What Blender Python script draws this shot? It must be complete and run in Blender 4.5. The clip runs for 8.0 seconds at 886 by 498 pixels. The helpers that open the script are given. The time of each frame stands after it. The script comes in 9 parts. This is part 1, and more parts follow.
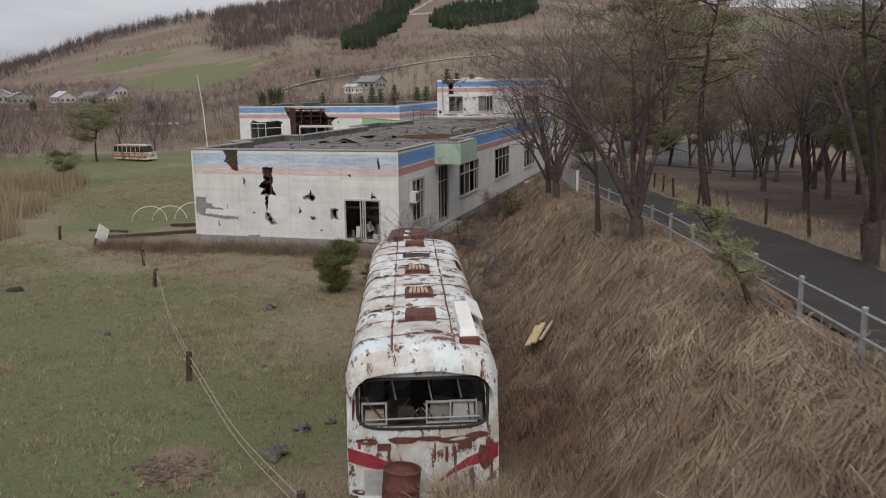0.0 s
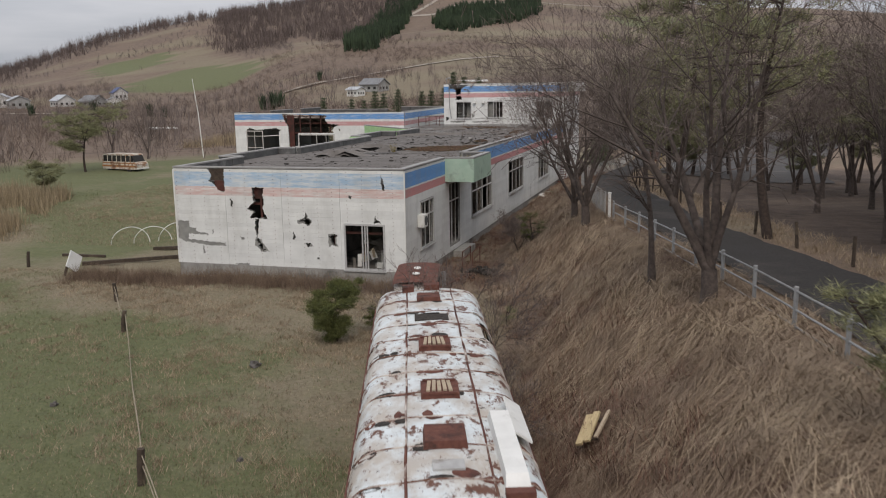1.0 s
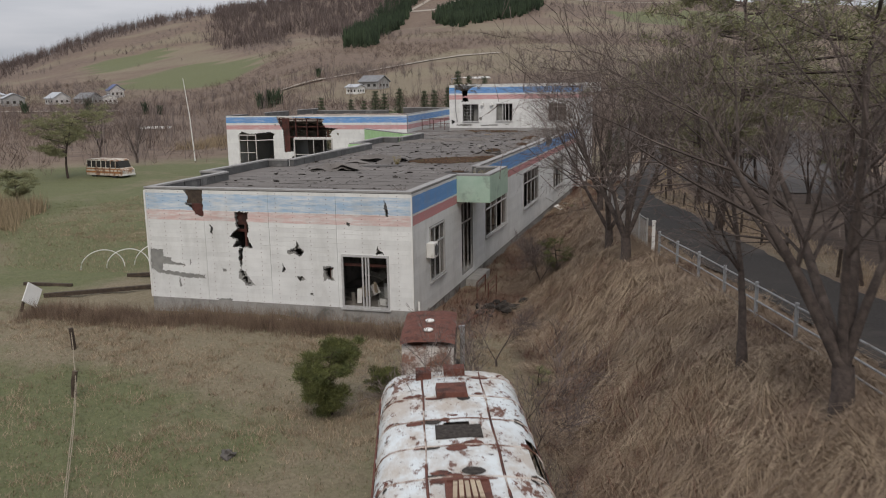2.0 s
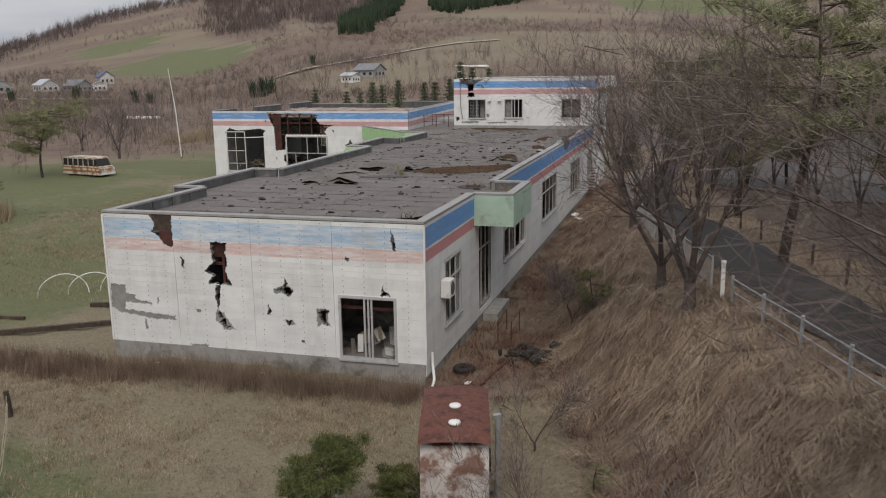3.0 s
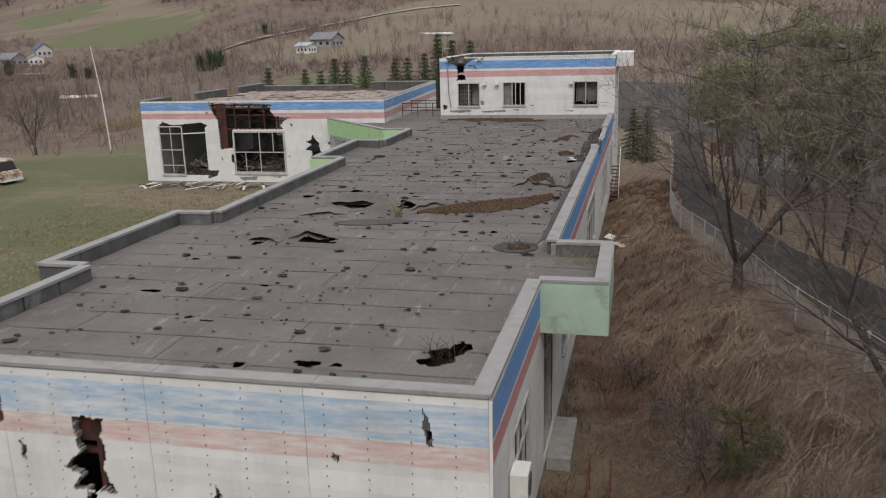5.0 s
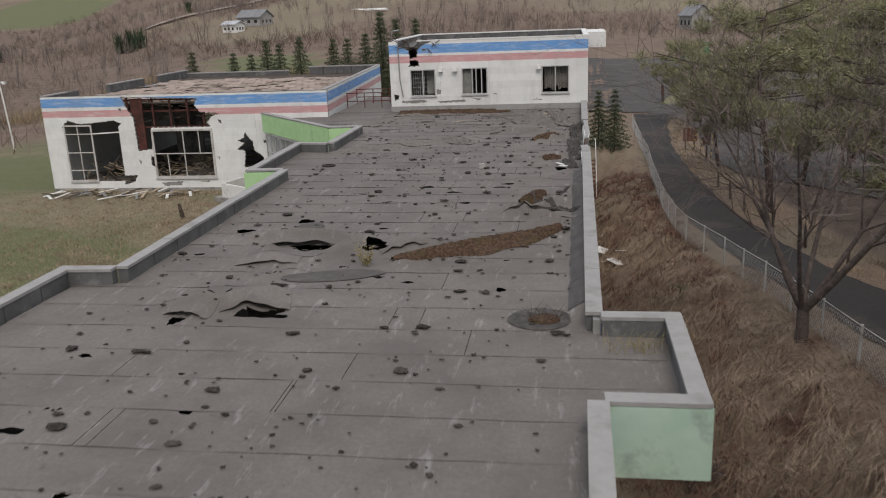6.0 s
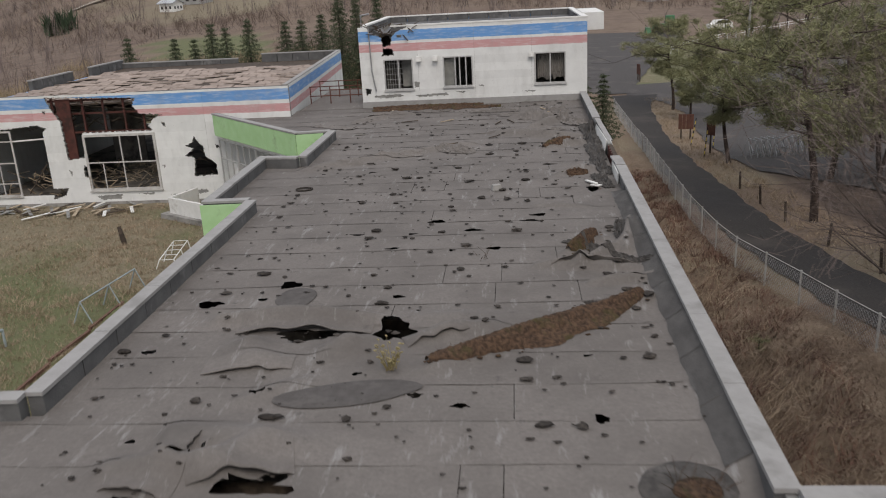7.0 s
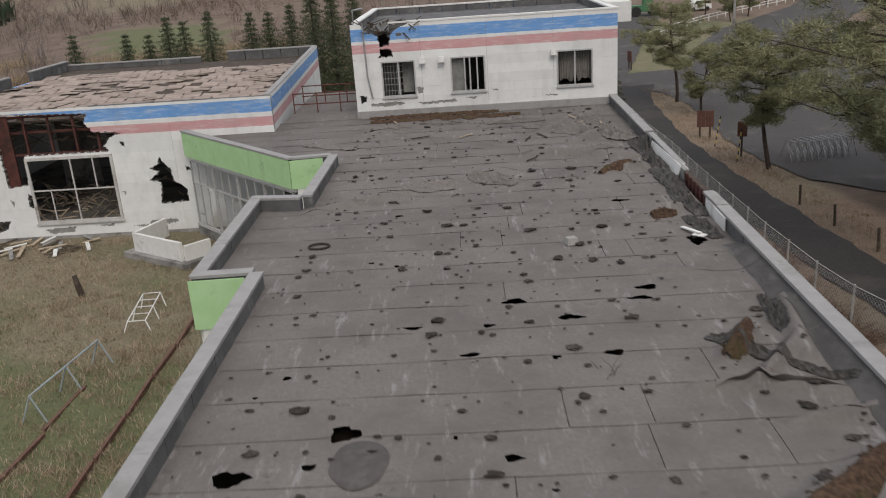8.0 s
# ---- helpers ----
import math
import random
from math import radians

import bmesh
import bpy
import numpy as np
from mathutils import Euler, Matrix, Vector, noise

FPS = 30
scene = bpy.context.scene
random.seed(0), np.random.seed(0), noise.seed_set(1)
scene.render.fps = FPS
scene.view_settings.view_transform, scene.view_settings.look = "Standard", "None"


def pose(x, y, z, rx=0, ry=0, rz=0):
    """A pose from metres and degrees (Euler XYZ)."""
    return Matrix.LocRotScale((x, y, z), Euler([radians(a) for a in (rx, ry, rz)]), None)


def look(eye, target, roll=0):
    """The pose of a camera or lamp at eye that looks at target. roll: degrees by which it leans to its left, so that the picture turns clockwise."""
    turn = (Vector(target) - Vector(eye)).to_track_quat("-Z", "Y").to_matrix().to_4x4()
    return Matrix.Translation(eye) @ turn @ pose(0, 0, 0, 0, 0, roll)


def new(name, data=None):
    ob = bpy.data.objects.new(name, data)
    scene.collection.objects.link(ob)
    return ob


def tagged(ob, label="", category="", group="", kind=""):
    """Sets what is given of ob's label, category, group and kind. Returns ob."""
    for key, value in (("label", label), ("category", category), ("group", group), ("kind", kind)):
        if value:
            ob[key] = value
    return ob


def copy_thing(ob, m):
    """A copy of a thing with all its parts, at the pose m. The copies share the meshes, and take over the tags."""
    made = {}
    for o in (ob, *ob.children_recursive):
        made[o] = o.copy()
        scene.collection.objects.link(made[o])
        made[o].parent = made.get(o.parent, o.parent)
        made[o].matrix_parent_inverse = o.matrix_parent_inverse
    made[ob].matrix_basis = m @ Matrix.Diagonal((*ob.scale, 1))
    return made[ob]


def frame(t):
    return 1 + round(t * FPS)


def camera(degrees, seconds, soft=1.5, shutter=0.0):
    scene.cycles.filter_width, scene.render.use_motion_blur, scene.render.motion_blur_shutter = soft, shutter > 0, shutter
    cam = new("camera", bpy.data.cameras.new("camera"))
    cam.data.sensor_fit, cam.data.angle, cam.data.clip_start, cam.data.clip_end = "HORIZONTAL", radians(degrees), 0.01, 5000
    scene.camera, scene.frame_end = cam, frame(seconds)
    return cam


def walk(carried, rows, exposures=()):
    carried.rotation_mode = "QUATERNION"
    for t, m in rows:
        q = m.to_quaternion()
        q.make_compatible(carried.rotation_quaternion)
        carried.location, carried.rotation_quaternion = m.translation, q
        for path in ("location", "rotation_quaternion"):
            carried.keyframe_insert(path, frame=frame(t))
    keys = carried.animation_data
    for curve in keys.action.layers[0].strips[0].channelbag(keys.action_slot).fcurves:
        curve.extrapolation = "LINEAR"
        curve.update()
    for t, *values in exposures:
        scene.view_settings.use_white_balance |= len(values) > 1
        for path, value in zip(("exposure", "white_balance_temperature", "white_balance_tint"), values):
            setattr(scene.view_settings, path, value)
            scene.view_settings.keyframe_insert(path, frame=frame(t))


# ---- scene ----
cam = camera(55.2, 8.0, 1.05, 0.25)
PATH = [
    (0, (0.661, -1.822, 7.501), (0.122, 0.067, 7.123), -0.7),
    (0.5, (-0.217, 0.51, 7.653), (-0.76, 2.398, 7.276), -1.0),
    (1, (-1.112, 2.916, 7.872), (-1.658, 4.803, 7.497), -0.9),
    (1.5, (-2.053, 5.401, 8.09), (-2.601, 7.287, 7.714), -1.0),
    (3, (-5.386, 13.33, 8.947), (-5.918, 15.212, 8.532), -0.8),
    (3.5, (-6.671, 16.073, 9.187), (-7.19, 17.956, 8.756), -0.8),
    (4, (-8.072, 19.042, 9.48), (-8.574, 20.925, 9.028), -0.8),
    (4.2, (-8.59, 20.303, 9.524), (-9.09, 22.185, 9.071), -0.7),
    (5.3, (-11.5, 27.741, 9.826), (-11.897, 29.634, 9.314), -1.9),
    (5.5, (-11.981, 29.049, 9.869), (-12.348, 30.945, 9.347), -2.0),
    (6, (-13.286, 32.18, 10.065), (-13.579, 34.079, 9.513), -2.3),
    (6.5, (-14.532, 35.193, 10.243), (-14.766, 37.092, 9.661), -2.7),
    (7, (-15.936, 38.342, 10.452), (-16.112, 40.237, 9.838), -3.1),
    (7.5, (-17.369, 41.392, 10.661), (-17.496, 43.283, 10.02), -3.5),
    (8, (-18.849, 44.555, 10.864), (-18.926, 46.441, 10.204), -3.9),
]
walk(cam, [(t, look(eye, target, roll)) for t, eye, target, roll in PATH])
# exposure and white balance stay constant over the whole flight
scene.view_settings.exposure = 0.55
scene.view_settings.use_white_balance = True
scene.view_settings.white_balance_temperature, scene.view_settings.white_balance_tint = 6900, 14

# ---- light ----
world = bpy.data.worlds.new("overcast_sky")
scene.world = world
world.use_nodes = True
wn, wl = world.node_tree.nodes, world.node_tree.links
wn.clear()
SUN_EL, SUN_ROT = radians(48), radians(166)
sky = wn.new("ShaderNodeTexSky")
sky.sky_type, sky.sun_disc = "NISHITA", False
sky.sun_elevation, sky.sun_rotation = SUN_EL, SUN_ROT
sky.air_density, sky.dust_density, sky.altitude = 1.0, 3.0, 50
coord = wn.new("ShaderNodeTexCoord")
wmap = wn.new("ShaderNodeMapping")
wmap.inputs["Scale"].default_value = (1.2, 1.2, 9.0)
cloud = wn.new("ShaderNodeTexNoise")
cloud.inputs["Scale"].default_value, cloud.inputs["Detail"].default_value = 2.2, 6
ramp = wn.new("ShaderNodeValToRGB")
ramp.color_ramp.elements[0].position, ramp.color_ramp.elements[0].color = 0.36, (5.0, 5.62, 6.45, 1)
ramp.color_ramp.elements[1].position, ramp.color_ramp.elements[1].color = 0.66, (7.75, 8.2, 9.0, 1)
mixw = wn.new("ShaderNodeMix")
mixw.data_type = "RGBA"
mixw.inputs["Factor"].default_value = 0.88
back = wn.new("ShaderNodeBackground")
back.inputs["Strength"].default_value = 0.085
# an overcast dome is darker towards the horizon than overhead
sepw = wn.new("ShaderNodeSeparateXYZ")
dome = wn.new("ShaderNodeMapRange")
dome.inputs["From Min"].default_value, dome.inputs["From Max"].default_value = 0.0, 0.85
dome.inputs["To Min"].default_value, dome.inputs["To Max"].default_value = 0.62, 1.28
tint = wn.new("ShaderNodeMix")
tint.data_type, tint.blend_type = "RGBA", "MULTIPLY"
tint.inputs["Factor"].default_value = 1.0
wout = wn.new("ShaderNodeOutputWorld")
wl.new(coord.outputs["Generated"], wmap.inputs["Vector"])
wl.new(wmap.outputs["Vector"], cloud.inputs["Vector"])
wl.new(cloud.outputs["Fac"], ramp.inputs["Fac"])
wl.new(sky.outputs["Color"], mixw.inputs["A"])
wl.new(ramp.outputs["Color"], mixw.inputs["B"])
wl.new(coord.outputs["Generated"], sepw.inputs[0])
wl.new(sepw.outputs["Z"], dome.inputs["Value"])
wl.new(mixw.outputs["Result"], tint.inputs["A"])
wl.new(dome.outputs["Result"], tint.inputs["B"])
wl.new(tint.outputs["Result"], back.inputs["Color"])
wl.new(back.outputs["Background"], wout.inputs["Surface"])

sun = new("sun", bpy.data.lights.new("sun", "SUN"))
sun.data.energy, sun.data.angle, sun.data.color = 0.9, radians(25), (1.0, 0.95, 0.88)
sun.matrix_world = look((0, 0, 60), (math.sin(SUN_ROT) * -40, math.cos(SUN_ROT) * -40, 60 - 40 * math.tan(SUN_EL)))


# ---- geometry helpers ----
class Geo:
    """Vertices and faces gathered for one mesh."""

    def __init__(self):
        self.v, self.f = [], []

    def add(self, verts, faces):
        k = len(self.v)
        self.v += [tuple(p) for p in verts]
        self.f += [tuple(k + i for i in q) for q in faces]
        return self

    def box(self, c, s, rz=0.0, m=None, taper=1.0):
        x, y, z = s[0] / 2, s[1] / 2, s[2] / 2
        m = m or Matrix.Translation(c) @ Matrix.Rotation(rz, 4, "Z")
        t = taper
        p = [(-x, -y, -z), (x, -y, -z), (x, y, -z), (-x, y, -z), (-x * t, -y * t, z), (x * t, -y * t, z), (x * t, y * t, z), (-x * t, y * t, z)]
        return self.add([m @ Vector(q) for q in p], [(3, 2, 1, 0), (4, 5, 6, 7), (0, 1, 5, 4), (1, 2, 6, 5), (2, 3, 7, 6), (3, 0, 4, 7)])

    def bar(self, a, b, w, h=None):
        """A square bar from a to b."""
        a, b = Vector(a), Vector(b)
        d = b - a
        m = Matrix.Translation((a + b) / 2) @ d.to_track_quat("Y", "Z").to_matrix().to_4x4()
        return self.box(None, (w, d.length, h or w), m=m)

    def tube(self, pts, r, n=6, cap=True):
        """A round tube along pts; r is one radius or one for each point."""
        pts = [Vector(p) for p in pts]
        r = r if isinstance(r, (list, tuple)) else [r] * len(pts)
        k = len(self.v)
        for i, p in enumerate(pts):
            d = (pts[min(i + 1, len(pts) - 1)] - pts[max(i - 1, 0)])
            d = d.normalized() if d.length > 1e-6 else Vector((0, 0, 1))
            side = d.cross(Vector((0, 0, 1)) if abs(d.z) < 0.9 else Vector((1, 0, 0))).normalized()
            up = side.cross(d)
            for j in range(n):
                a = 2 * math.pi * j / n
                self.v.append(tuple(p + (side * math.cos(a) + up * math.sin(a)) * r[i]))
        for i in range(len(pts) - 1):
            for j in range(n):
                q = (j + 1) % n
                self.f.append((k + i * n + j, k + i * n + q, k + (i + 1) * n + q, k + (i + 1) * n + j))
        if cap:
            self.f.append(tuple(k + j for j in reversed(range(n))))
            self.f.append(tuple(k + (len(pts) - 1) * n + j for j in range(n)))
        return self

    def lump(self, c, s, seed=0, rough=0.3, n=7, m=4):
        """An uneven rounded lump (a stone, a clod)."""
        k = len(self.v)
        c = Vector(c)
        for i in range(1, m):
            for j in range(n):
                a, b = 2 * math.pi * j / n, math.pi * i / m
                d = Vector((math.cos(a) * math.sin(b), math.sin(a) * math.sin(b), math.cos(b)))
                q = 1 + rough * noise.noise(d * 1.7 + Vector((seed * 3.1, seed, 0)))
                self.v.append((c.x + d.x * s[0] * q, c.y + d.y * s[1] * q, c.z + d.z * s[2] * q))
        self.v += [(c.x, c.y, c.z + s[2]), (c.x, c.y, c.z - s[2])]
        top, low = len(self.v) - 2, len(self.v) - 1
        for j in range(n):
            q = (j + 1) % n
            self.f.append((top, k + j, k + q))
            self.f.append((low, k + (m - 2) * n + q, k + (m - 2) * n + j))
            for i in range(m - 2):
                self.f.append((k + i * n + j, k + (i + 1) * n + j, k + (i + 1) * n + q, k + i * n + q))
        return self

    def prism(self, poly, axis, a, b):
        """A flat polygon (2D) swept along axis (0, 1 or 2) from a to b."""
        def lift(p, h):
            q = list(p)
            q.insert(axis, h)
            return q
        n = len(poly)
        return self.add([lift(p, a) for p in poly] + [lift(p, b) for p in poly],
                        [tuple(reversed(range(n))), tuple(range(n, 2 * n))] + [(i, (i + 1) % n, n + (i + 1) % n, n + i) for i in range(n)])

    def mesh(self, name, material, smooth=False):
        me = bpy.data.meshes.new(name)
        me.from_pydata(self.v, [], self.f)
        me.validate()
        bm = bmesh.new()
        bm.from_mesh(me)
        bmesh.ops.recalc_face_normals(bm, faces=bm.faces)
        bm.to_mesh(me)
        bm.free()
        me.materials.append(material)
        if smooth:
            me.shade_smooth()
        return me


def raw_mesh(name, verts, faces, material, smooth=False):
    """A mesh from numpy arrays (faces all of one length)."""
    me = bpy.data.meshes.new(name)
    verts, faces = np.asarray(verts, np.float32), np.asarray(faces, np.int32)
    k = faces.shape[1]
    me.vertices.add(len(verts))
    me.vertices.foreach_set("co", verts.ravel())
    me.loops.add(faces.size)
    me.loops.foreach_set("vertex_index", faces.ravel())
    me.polygons.add(len(faces))
    me.polygons.foreach_set("loop_start", np.arange(0, faces.size, k, dtype=np.int32))
    me.update(calc_edges=True)
    me.validate()
    if smooth:
        me.shade_smooth()
    me.materials.append(material)
    return me


def thing(name, m, label, category, group="", kind=""):
    ob = new(name)
    ob.matrix_world = m
    ob.empty_display_size = 0.3
    return tagged(ob, label, category, group, kind)


def part(name, geo, material, parent, label="", smooth=False, m=None, kind=""):
    ob = new(name, geo.mesh(name, material, smooth) if isinstance(geo, Geo) else geo)
    ob.parent = parent
    if m is not None:
        ob.matrix_basis = m
    return tagged(ob, label, kind=kind)


def solo(name, geo, material, label, category, group="", kind="", smooth=False, m=None):
    """A thing that is one mesh."""
    ob = new(name, geo.mesh(name, material, smooth) if isinstance(geo, Geo) else geo)
    if m is not None:
        ob.matrix_world = m
    return tagged(ob, label, category, group, kind)


# ---- materials ----
class Nodes:
    def __init__(self, name):
        self.mat = bpy.data.materials.new(name)
        self.mat.use_nodes = True
        self.n, self.l = self.mat.node_tree.nodes, self.mat.node_tree.links
        self.bsdf = self.n["Principled BSDF"]
        self.bsdf.inputs["Specular IOR Level"].default_value = 0.25
        self.tc = self.n.new("ShaderNodeTexCoord")

    def link(self, a, b):
        self.l.new(a, b)

    def noise(self, scale, detail=5, rough=0.6, stretch=None, coord="Object", distort=0.0):
        t = self.n.new("ShaderNodeTexNoise")
        t.inputs["Scale"].default_value, t.inputs["Detail"].default_value, t.inputs["Roughness"].default_value = scale, detail, rough
        t.inputs["Distortion"].default_value = distort
        src = self.tc.outputs[coord]
        if stretch:
            mp = self.n.new("ShaderNodeMapping")
            mp.inputs["Scale"].default_value = stretch
            self.link(src, mp.inputs["Vector"])
            src = mp.outputs["Vector"]
        self.link(src, t.inputs["Vector"])
        return t.outputs["Fac"]

    def ramp(self, fac, a, b, lo=0.0, hi=1.0):
        r = self.n.new("ShaderNodeMapRange")
        r.inputs["From Min"].default_value, r.inputs["From Max"].default_value = a, b
        r.inputs["To Min"].default_value, r.inputs["To Max"].default_value = lo, hi
        self.link(fac, r.inputs["Value"])
        return r.outputs["Result"]

    def math(self, op, a, b):
        m = self.n.new("ShaderNodeMath")
        m.operation = op
        for i, v in enumerate((a, b)):
            if isinstance(v, (int, float)):
                m.inputs[i].default_value = v
            else:
                self.link(v, m.inputs[i])
        return m.outputs["Value"]

    def mix(self, fac, a, b, blend="MIX"):
        m = self.n.new("ShaderNodeMix")
        m.data_type, m.blend_type = "RGBA", blend
        for key, v in (("Factor", fac), ("A", a), ("B", b)):
            if isinstance(v, (int, float)):
                m.inputs[key].default_value = v
            elif isinstance(v, tuple):
                m.inputs[key].default_value = (*v, 1)
            else:
                self.link(v, m.inputs[key])
        return m.outputs["Result"]

    def vary(self, colour, amount, island=False):
        """Brightness that differs from piece to piece."""
        if island:
            src = self.n.new("ShaderNodeNewGeometry").outputs["Random Per Island"]
        else:
            src = self.n.new("ShaderNodeObjectInfo").outputs["Random"]
        h = self.n.new("ShaderNodeHueSaturation")
        self.link(self.ramp(src, 0, 1, 1 - amount, 1 + amount), h.inputs["Value"])
        self.link(colour, h.inputs["Color"])
        return h.outputs["Color"]

    def bump(self, height, strength, distance=0.02):
        b = self.n.new("ShaderNodeBump")
        b.inputs["Strength"].default_value, b.inputs["Distance"].default_value = strength, distance
        self.link(height, b.inputs["Height"])
        self.link(b.outputs["Normal"], self.bsdf.inputs["Normal"])

    def done(self, colour, rough=0.8, metal=0.0):
        if isinstance(colour, tuple):
            self.bsdf.inputs["Base Color"].default_value = (*colour, 1)
        else:
            self.link(colour, self.bsdf.inputs["Base Color"])
        if isinstance(rough, (int, float)):
            self.bsdf.inputs["Roughness"].default_value = rough
        else:
            self.link(rough, self.bsdf.inputs["Roughness"])
        self.bsdf.inputs["Metallic"].default_value = metal
        return self.mat


def plain(name, c1, c2, scale=4.0, c3=None, scale3=0.7, at3=0.55, rough=0.8, bump=0.3, bscale=30, metal=0.0, rnd=0.0, island=0.0, stretch=None):
    """A worn surface: two tones by fine noise, stains of a third by coarse noise, relief."""
    k = Nodes(name)
    col = k.mix(k.ramp(k.noise(scale, stretch=stretch), 0.35, 0.65), c1, c2)
    if c3:
        col = k.mix(k.ramp(k.noise(scale3, 6, 0.65, stretch=stretch), at3, at3 + 0.12), col, c3)
    if rnd:
        col = k.vary(col, rnd)
    if island:
        col = k.vary(col, island, True)
    if bump:
        k.bump(k.noise(bscale, 4), bump)
    return k.done(col, rough, metal)


def striped_siding(name, stripes, fade, white=(0.69, 0.70, 0.68)):
    """White painted boards with painted bands at given heights; fade: how far the bands have worn off."""
    k = Nodes(name)
    pos = k.n.new("ShaderNodeNewGeometry").outputs["Position"]
    sep = k.n.new("ShaderNodeSeparateXYZ")
    k.link(pos, sep.inputs[0])
    wob = k.math("ADD", sep.outputs["Z"], k.math("MULTIPLY", k.math("SUBTRACT", k.noise(3.0, 3), 0.5), 0.05))
    col = k.mix(k.ramp(k.noise(1.3, 6), 0.35, 0.7), white, tuple(c * 0.88 for c in white))
    for z0, z1, c in stripes:
        band = k.math("MULTIPLY", k.math("GREATER_THAN", wob, z0), k.math("LESS_THAN", wob, z1))
        worn = k.ramp(k.noise(2.6, 8, 0.72, stretch=(0.5, 0.5, 3.5)), 0.36 + 0.22 * (1 - fade), 0.56 + 0.22 * (1 - fade), 1.0, 1.0 - 0.75 * fade - 0.15)
        col = k.mix(k.math("MULTIPLY", band, worn), col, c)
    grime = k.ramp(k.noise(0.9, 7, 0.7, stretch=(1, 1, 0.35)), 0.5, 0.78, 0.0, 0.38)
    col = k.mix(grime, col, (0.30, 0.29, 0.26))
    chips = k.ramp(k.noise(7.0, 6, 0.7, stretch=(0.7, 0.7, 2.2)), 0.66, 0.70, 0.0, 0.75)
    col = k.mix(chips, col, (0.33, 0.32, 0.30))
    col = k.vary(col, 0.045)
    k.bump(k.noise(60, 4), 0.15)
    return k.done(col, 0.7)


BLUE, PINK = (0.13, 0.30, 0.58), (0.52, 0.24, 0.24)
SIDING_FRONT = striped_siding("siding_faded", [(3.56, 4.22, (0.34, 0.47, 0.60)), (3.14, 3.54, (0.58, 0.41, 0.38))], 0.8)
SIDING_SIDE = striped_siding("siding_side", [(3.60, 4.25, BLUE), (3.16, 3.52, PINK)], 0.15)
SIDING_WING = striped_siding("siding_wing", [(4.94, 5.48, BLUE), (4.34, 4.74, (0.54, 0.30, 0.30))], 0.45, (0.70, 0.71, 0.69))
SIDING_BLOCK = striped_siding("siding_block", [(7.40, 7.92, BLUE), (6.87, 7.26, (0.54, 0.30, 0.30))], 0.4, (0.70, 0.71, 0.69))
GREEN_PANEL = plain("green_panel", (0.33, 0.53, 0.26), (0.38, 0.58, 0.31), 2.0, (0.25, 0.36, 0.20), 1.2, 0.6, 0.7, 0.1)
GREEN_PALE = plain("green_panel_faded", (0.34, 0.47, 0.37), (0.40, 0.52, 0.42), 2.0, (0.26, 0.33, 0.27), 1.2, 0.58, 0.7, 0.1)
UNDERLAY = plain("grey_underlay", (0.20, 0.20, 0.19), (0.27, 0.27, 0.25), 3.0, (0.13, 0.12, 0.11), 1.0, 0.55)
CONCRETE = plain("concrete", (0.24, 0.235, 0.22), (0.31, 0.30, 0.28), 3.0, (0.13, 0.125, 0.115), 0.8, 0.52, 0.9, 0.5, 25)
COPING = plain("coping", (0.265, 0.26, 0.25), (0.305, 0.30, 0.29), 3.5, (0.225, 0.22, 0.21), 1.2, 0.55, 0.85, 0.3, 30)
UPSTAND = plain("felt_upstand", (0.085, 0.085, 0.085), (0.12, 0.12, 0.118), 1.6, (0.19, 0.19, 0.185), 0.9, 0.56, 0.85, 0.4, 20)
RED_STEEL = plain("red_oxide_steel", (0.066, 0.025, 0.021), (0.100, 0.038, 0.030), 4.0, (0.042, 0.022, 0.018), 1.5, 0.52, 0.75)
DARK_WOOD = plain("dark_timber", (0.045, 0.035, 0.028), (0.08, 0.06, 0.045), 6.0, (0.12, 0.095, 0.07), 1.5, 0.55, 0.9)
PALE_WOOD = plain("pale_timber", (0.34, 0.27, 0.19), (0.42, 0.35, 0.26), 8.0, (0.22, 0.17, 0.12), 2.0, 0.55, 0.85, stretch=(1, 6, 6), rnd=0.1)
RUST = plain("rust", (0.100, 0.040, 0.030), (0.15, 0.062, 0.045), 9.0, (0.06, 0.030, 0.024), 2.5, 0.52, 0.85, 0.5, 60)
ALU = plain("aluminium_frame", (0.42, 0.42, 0.41), (0.5, 0.5, 0.49), 6.0, (0.28, 0.27, 0.25), 2.0, 0.6, 0.5, 0.1, metal=0.3)
WHITE_PAINT = plain("white_paint", (0.62, 0.62, 0.59), (0.7, 0.7, 0.67), 3.0, (0.42, 0.40, 0.36), 1.3, 0.58, 0.6, 0.15)
GALV = plain("galvanised_pipe", (0.25, 0.255, 0.255), (0.33, 0.335, 0.335), 6.0, (0.19, 0.175, 0.16), 2.0, 0.58, 0.5, 0.1, metal=0.25)
BLACK = plain("black_rubber", (0.02, 0.02, 0.02), (0.035, 0.033, 0.03), 8.0, rough=0.75)
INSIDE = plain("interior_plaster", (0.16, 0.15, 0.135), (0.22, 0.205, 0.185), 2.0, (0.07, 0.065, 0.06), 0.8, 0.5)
GLASS = Nodes("window_glass")
GLASS.bsdf.inputs["Transmission Weight"].default_value = 1.0
GLASS.bsdf.inputs["Alpha"].default_value = 0.35
GLASS = GLASS.done((0.75, 0.8, 0.8), 0.06)


# ---- ground ----
def smooth(t):
    t = np.clip(t, 0.0, 1.0)
    return t * t * (3 - 2 * t)


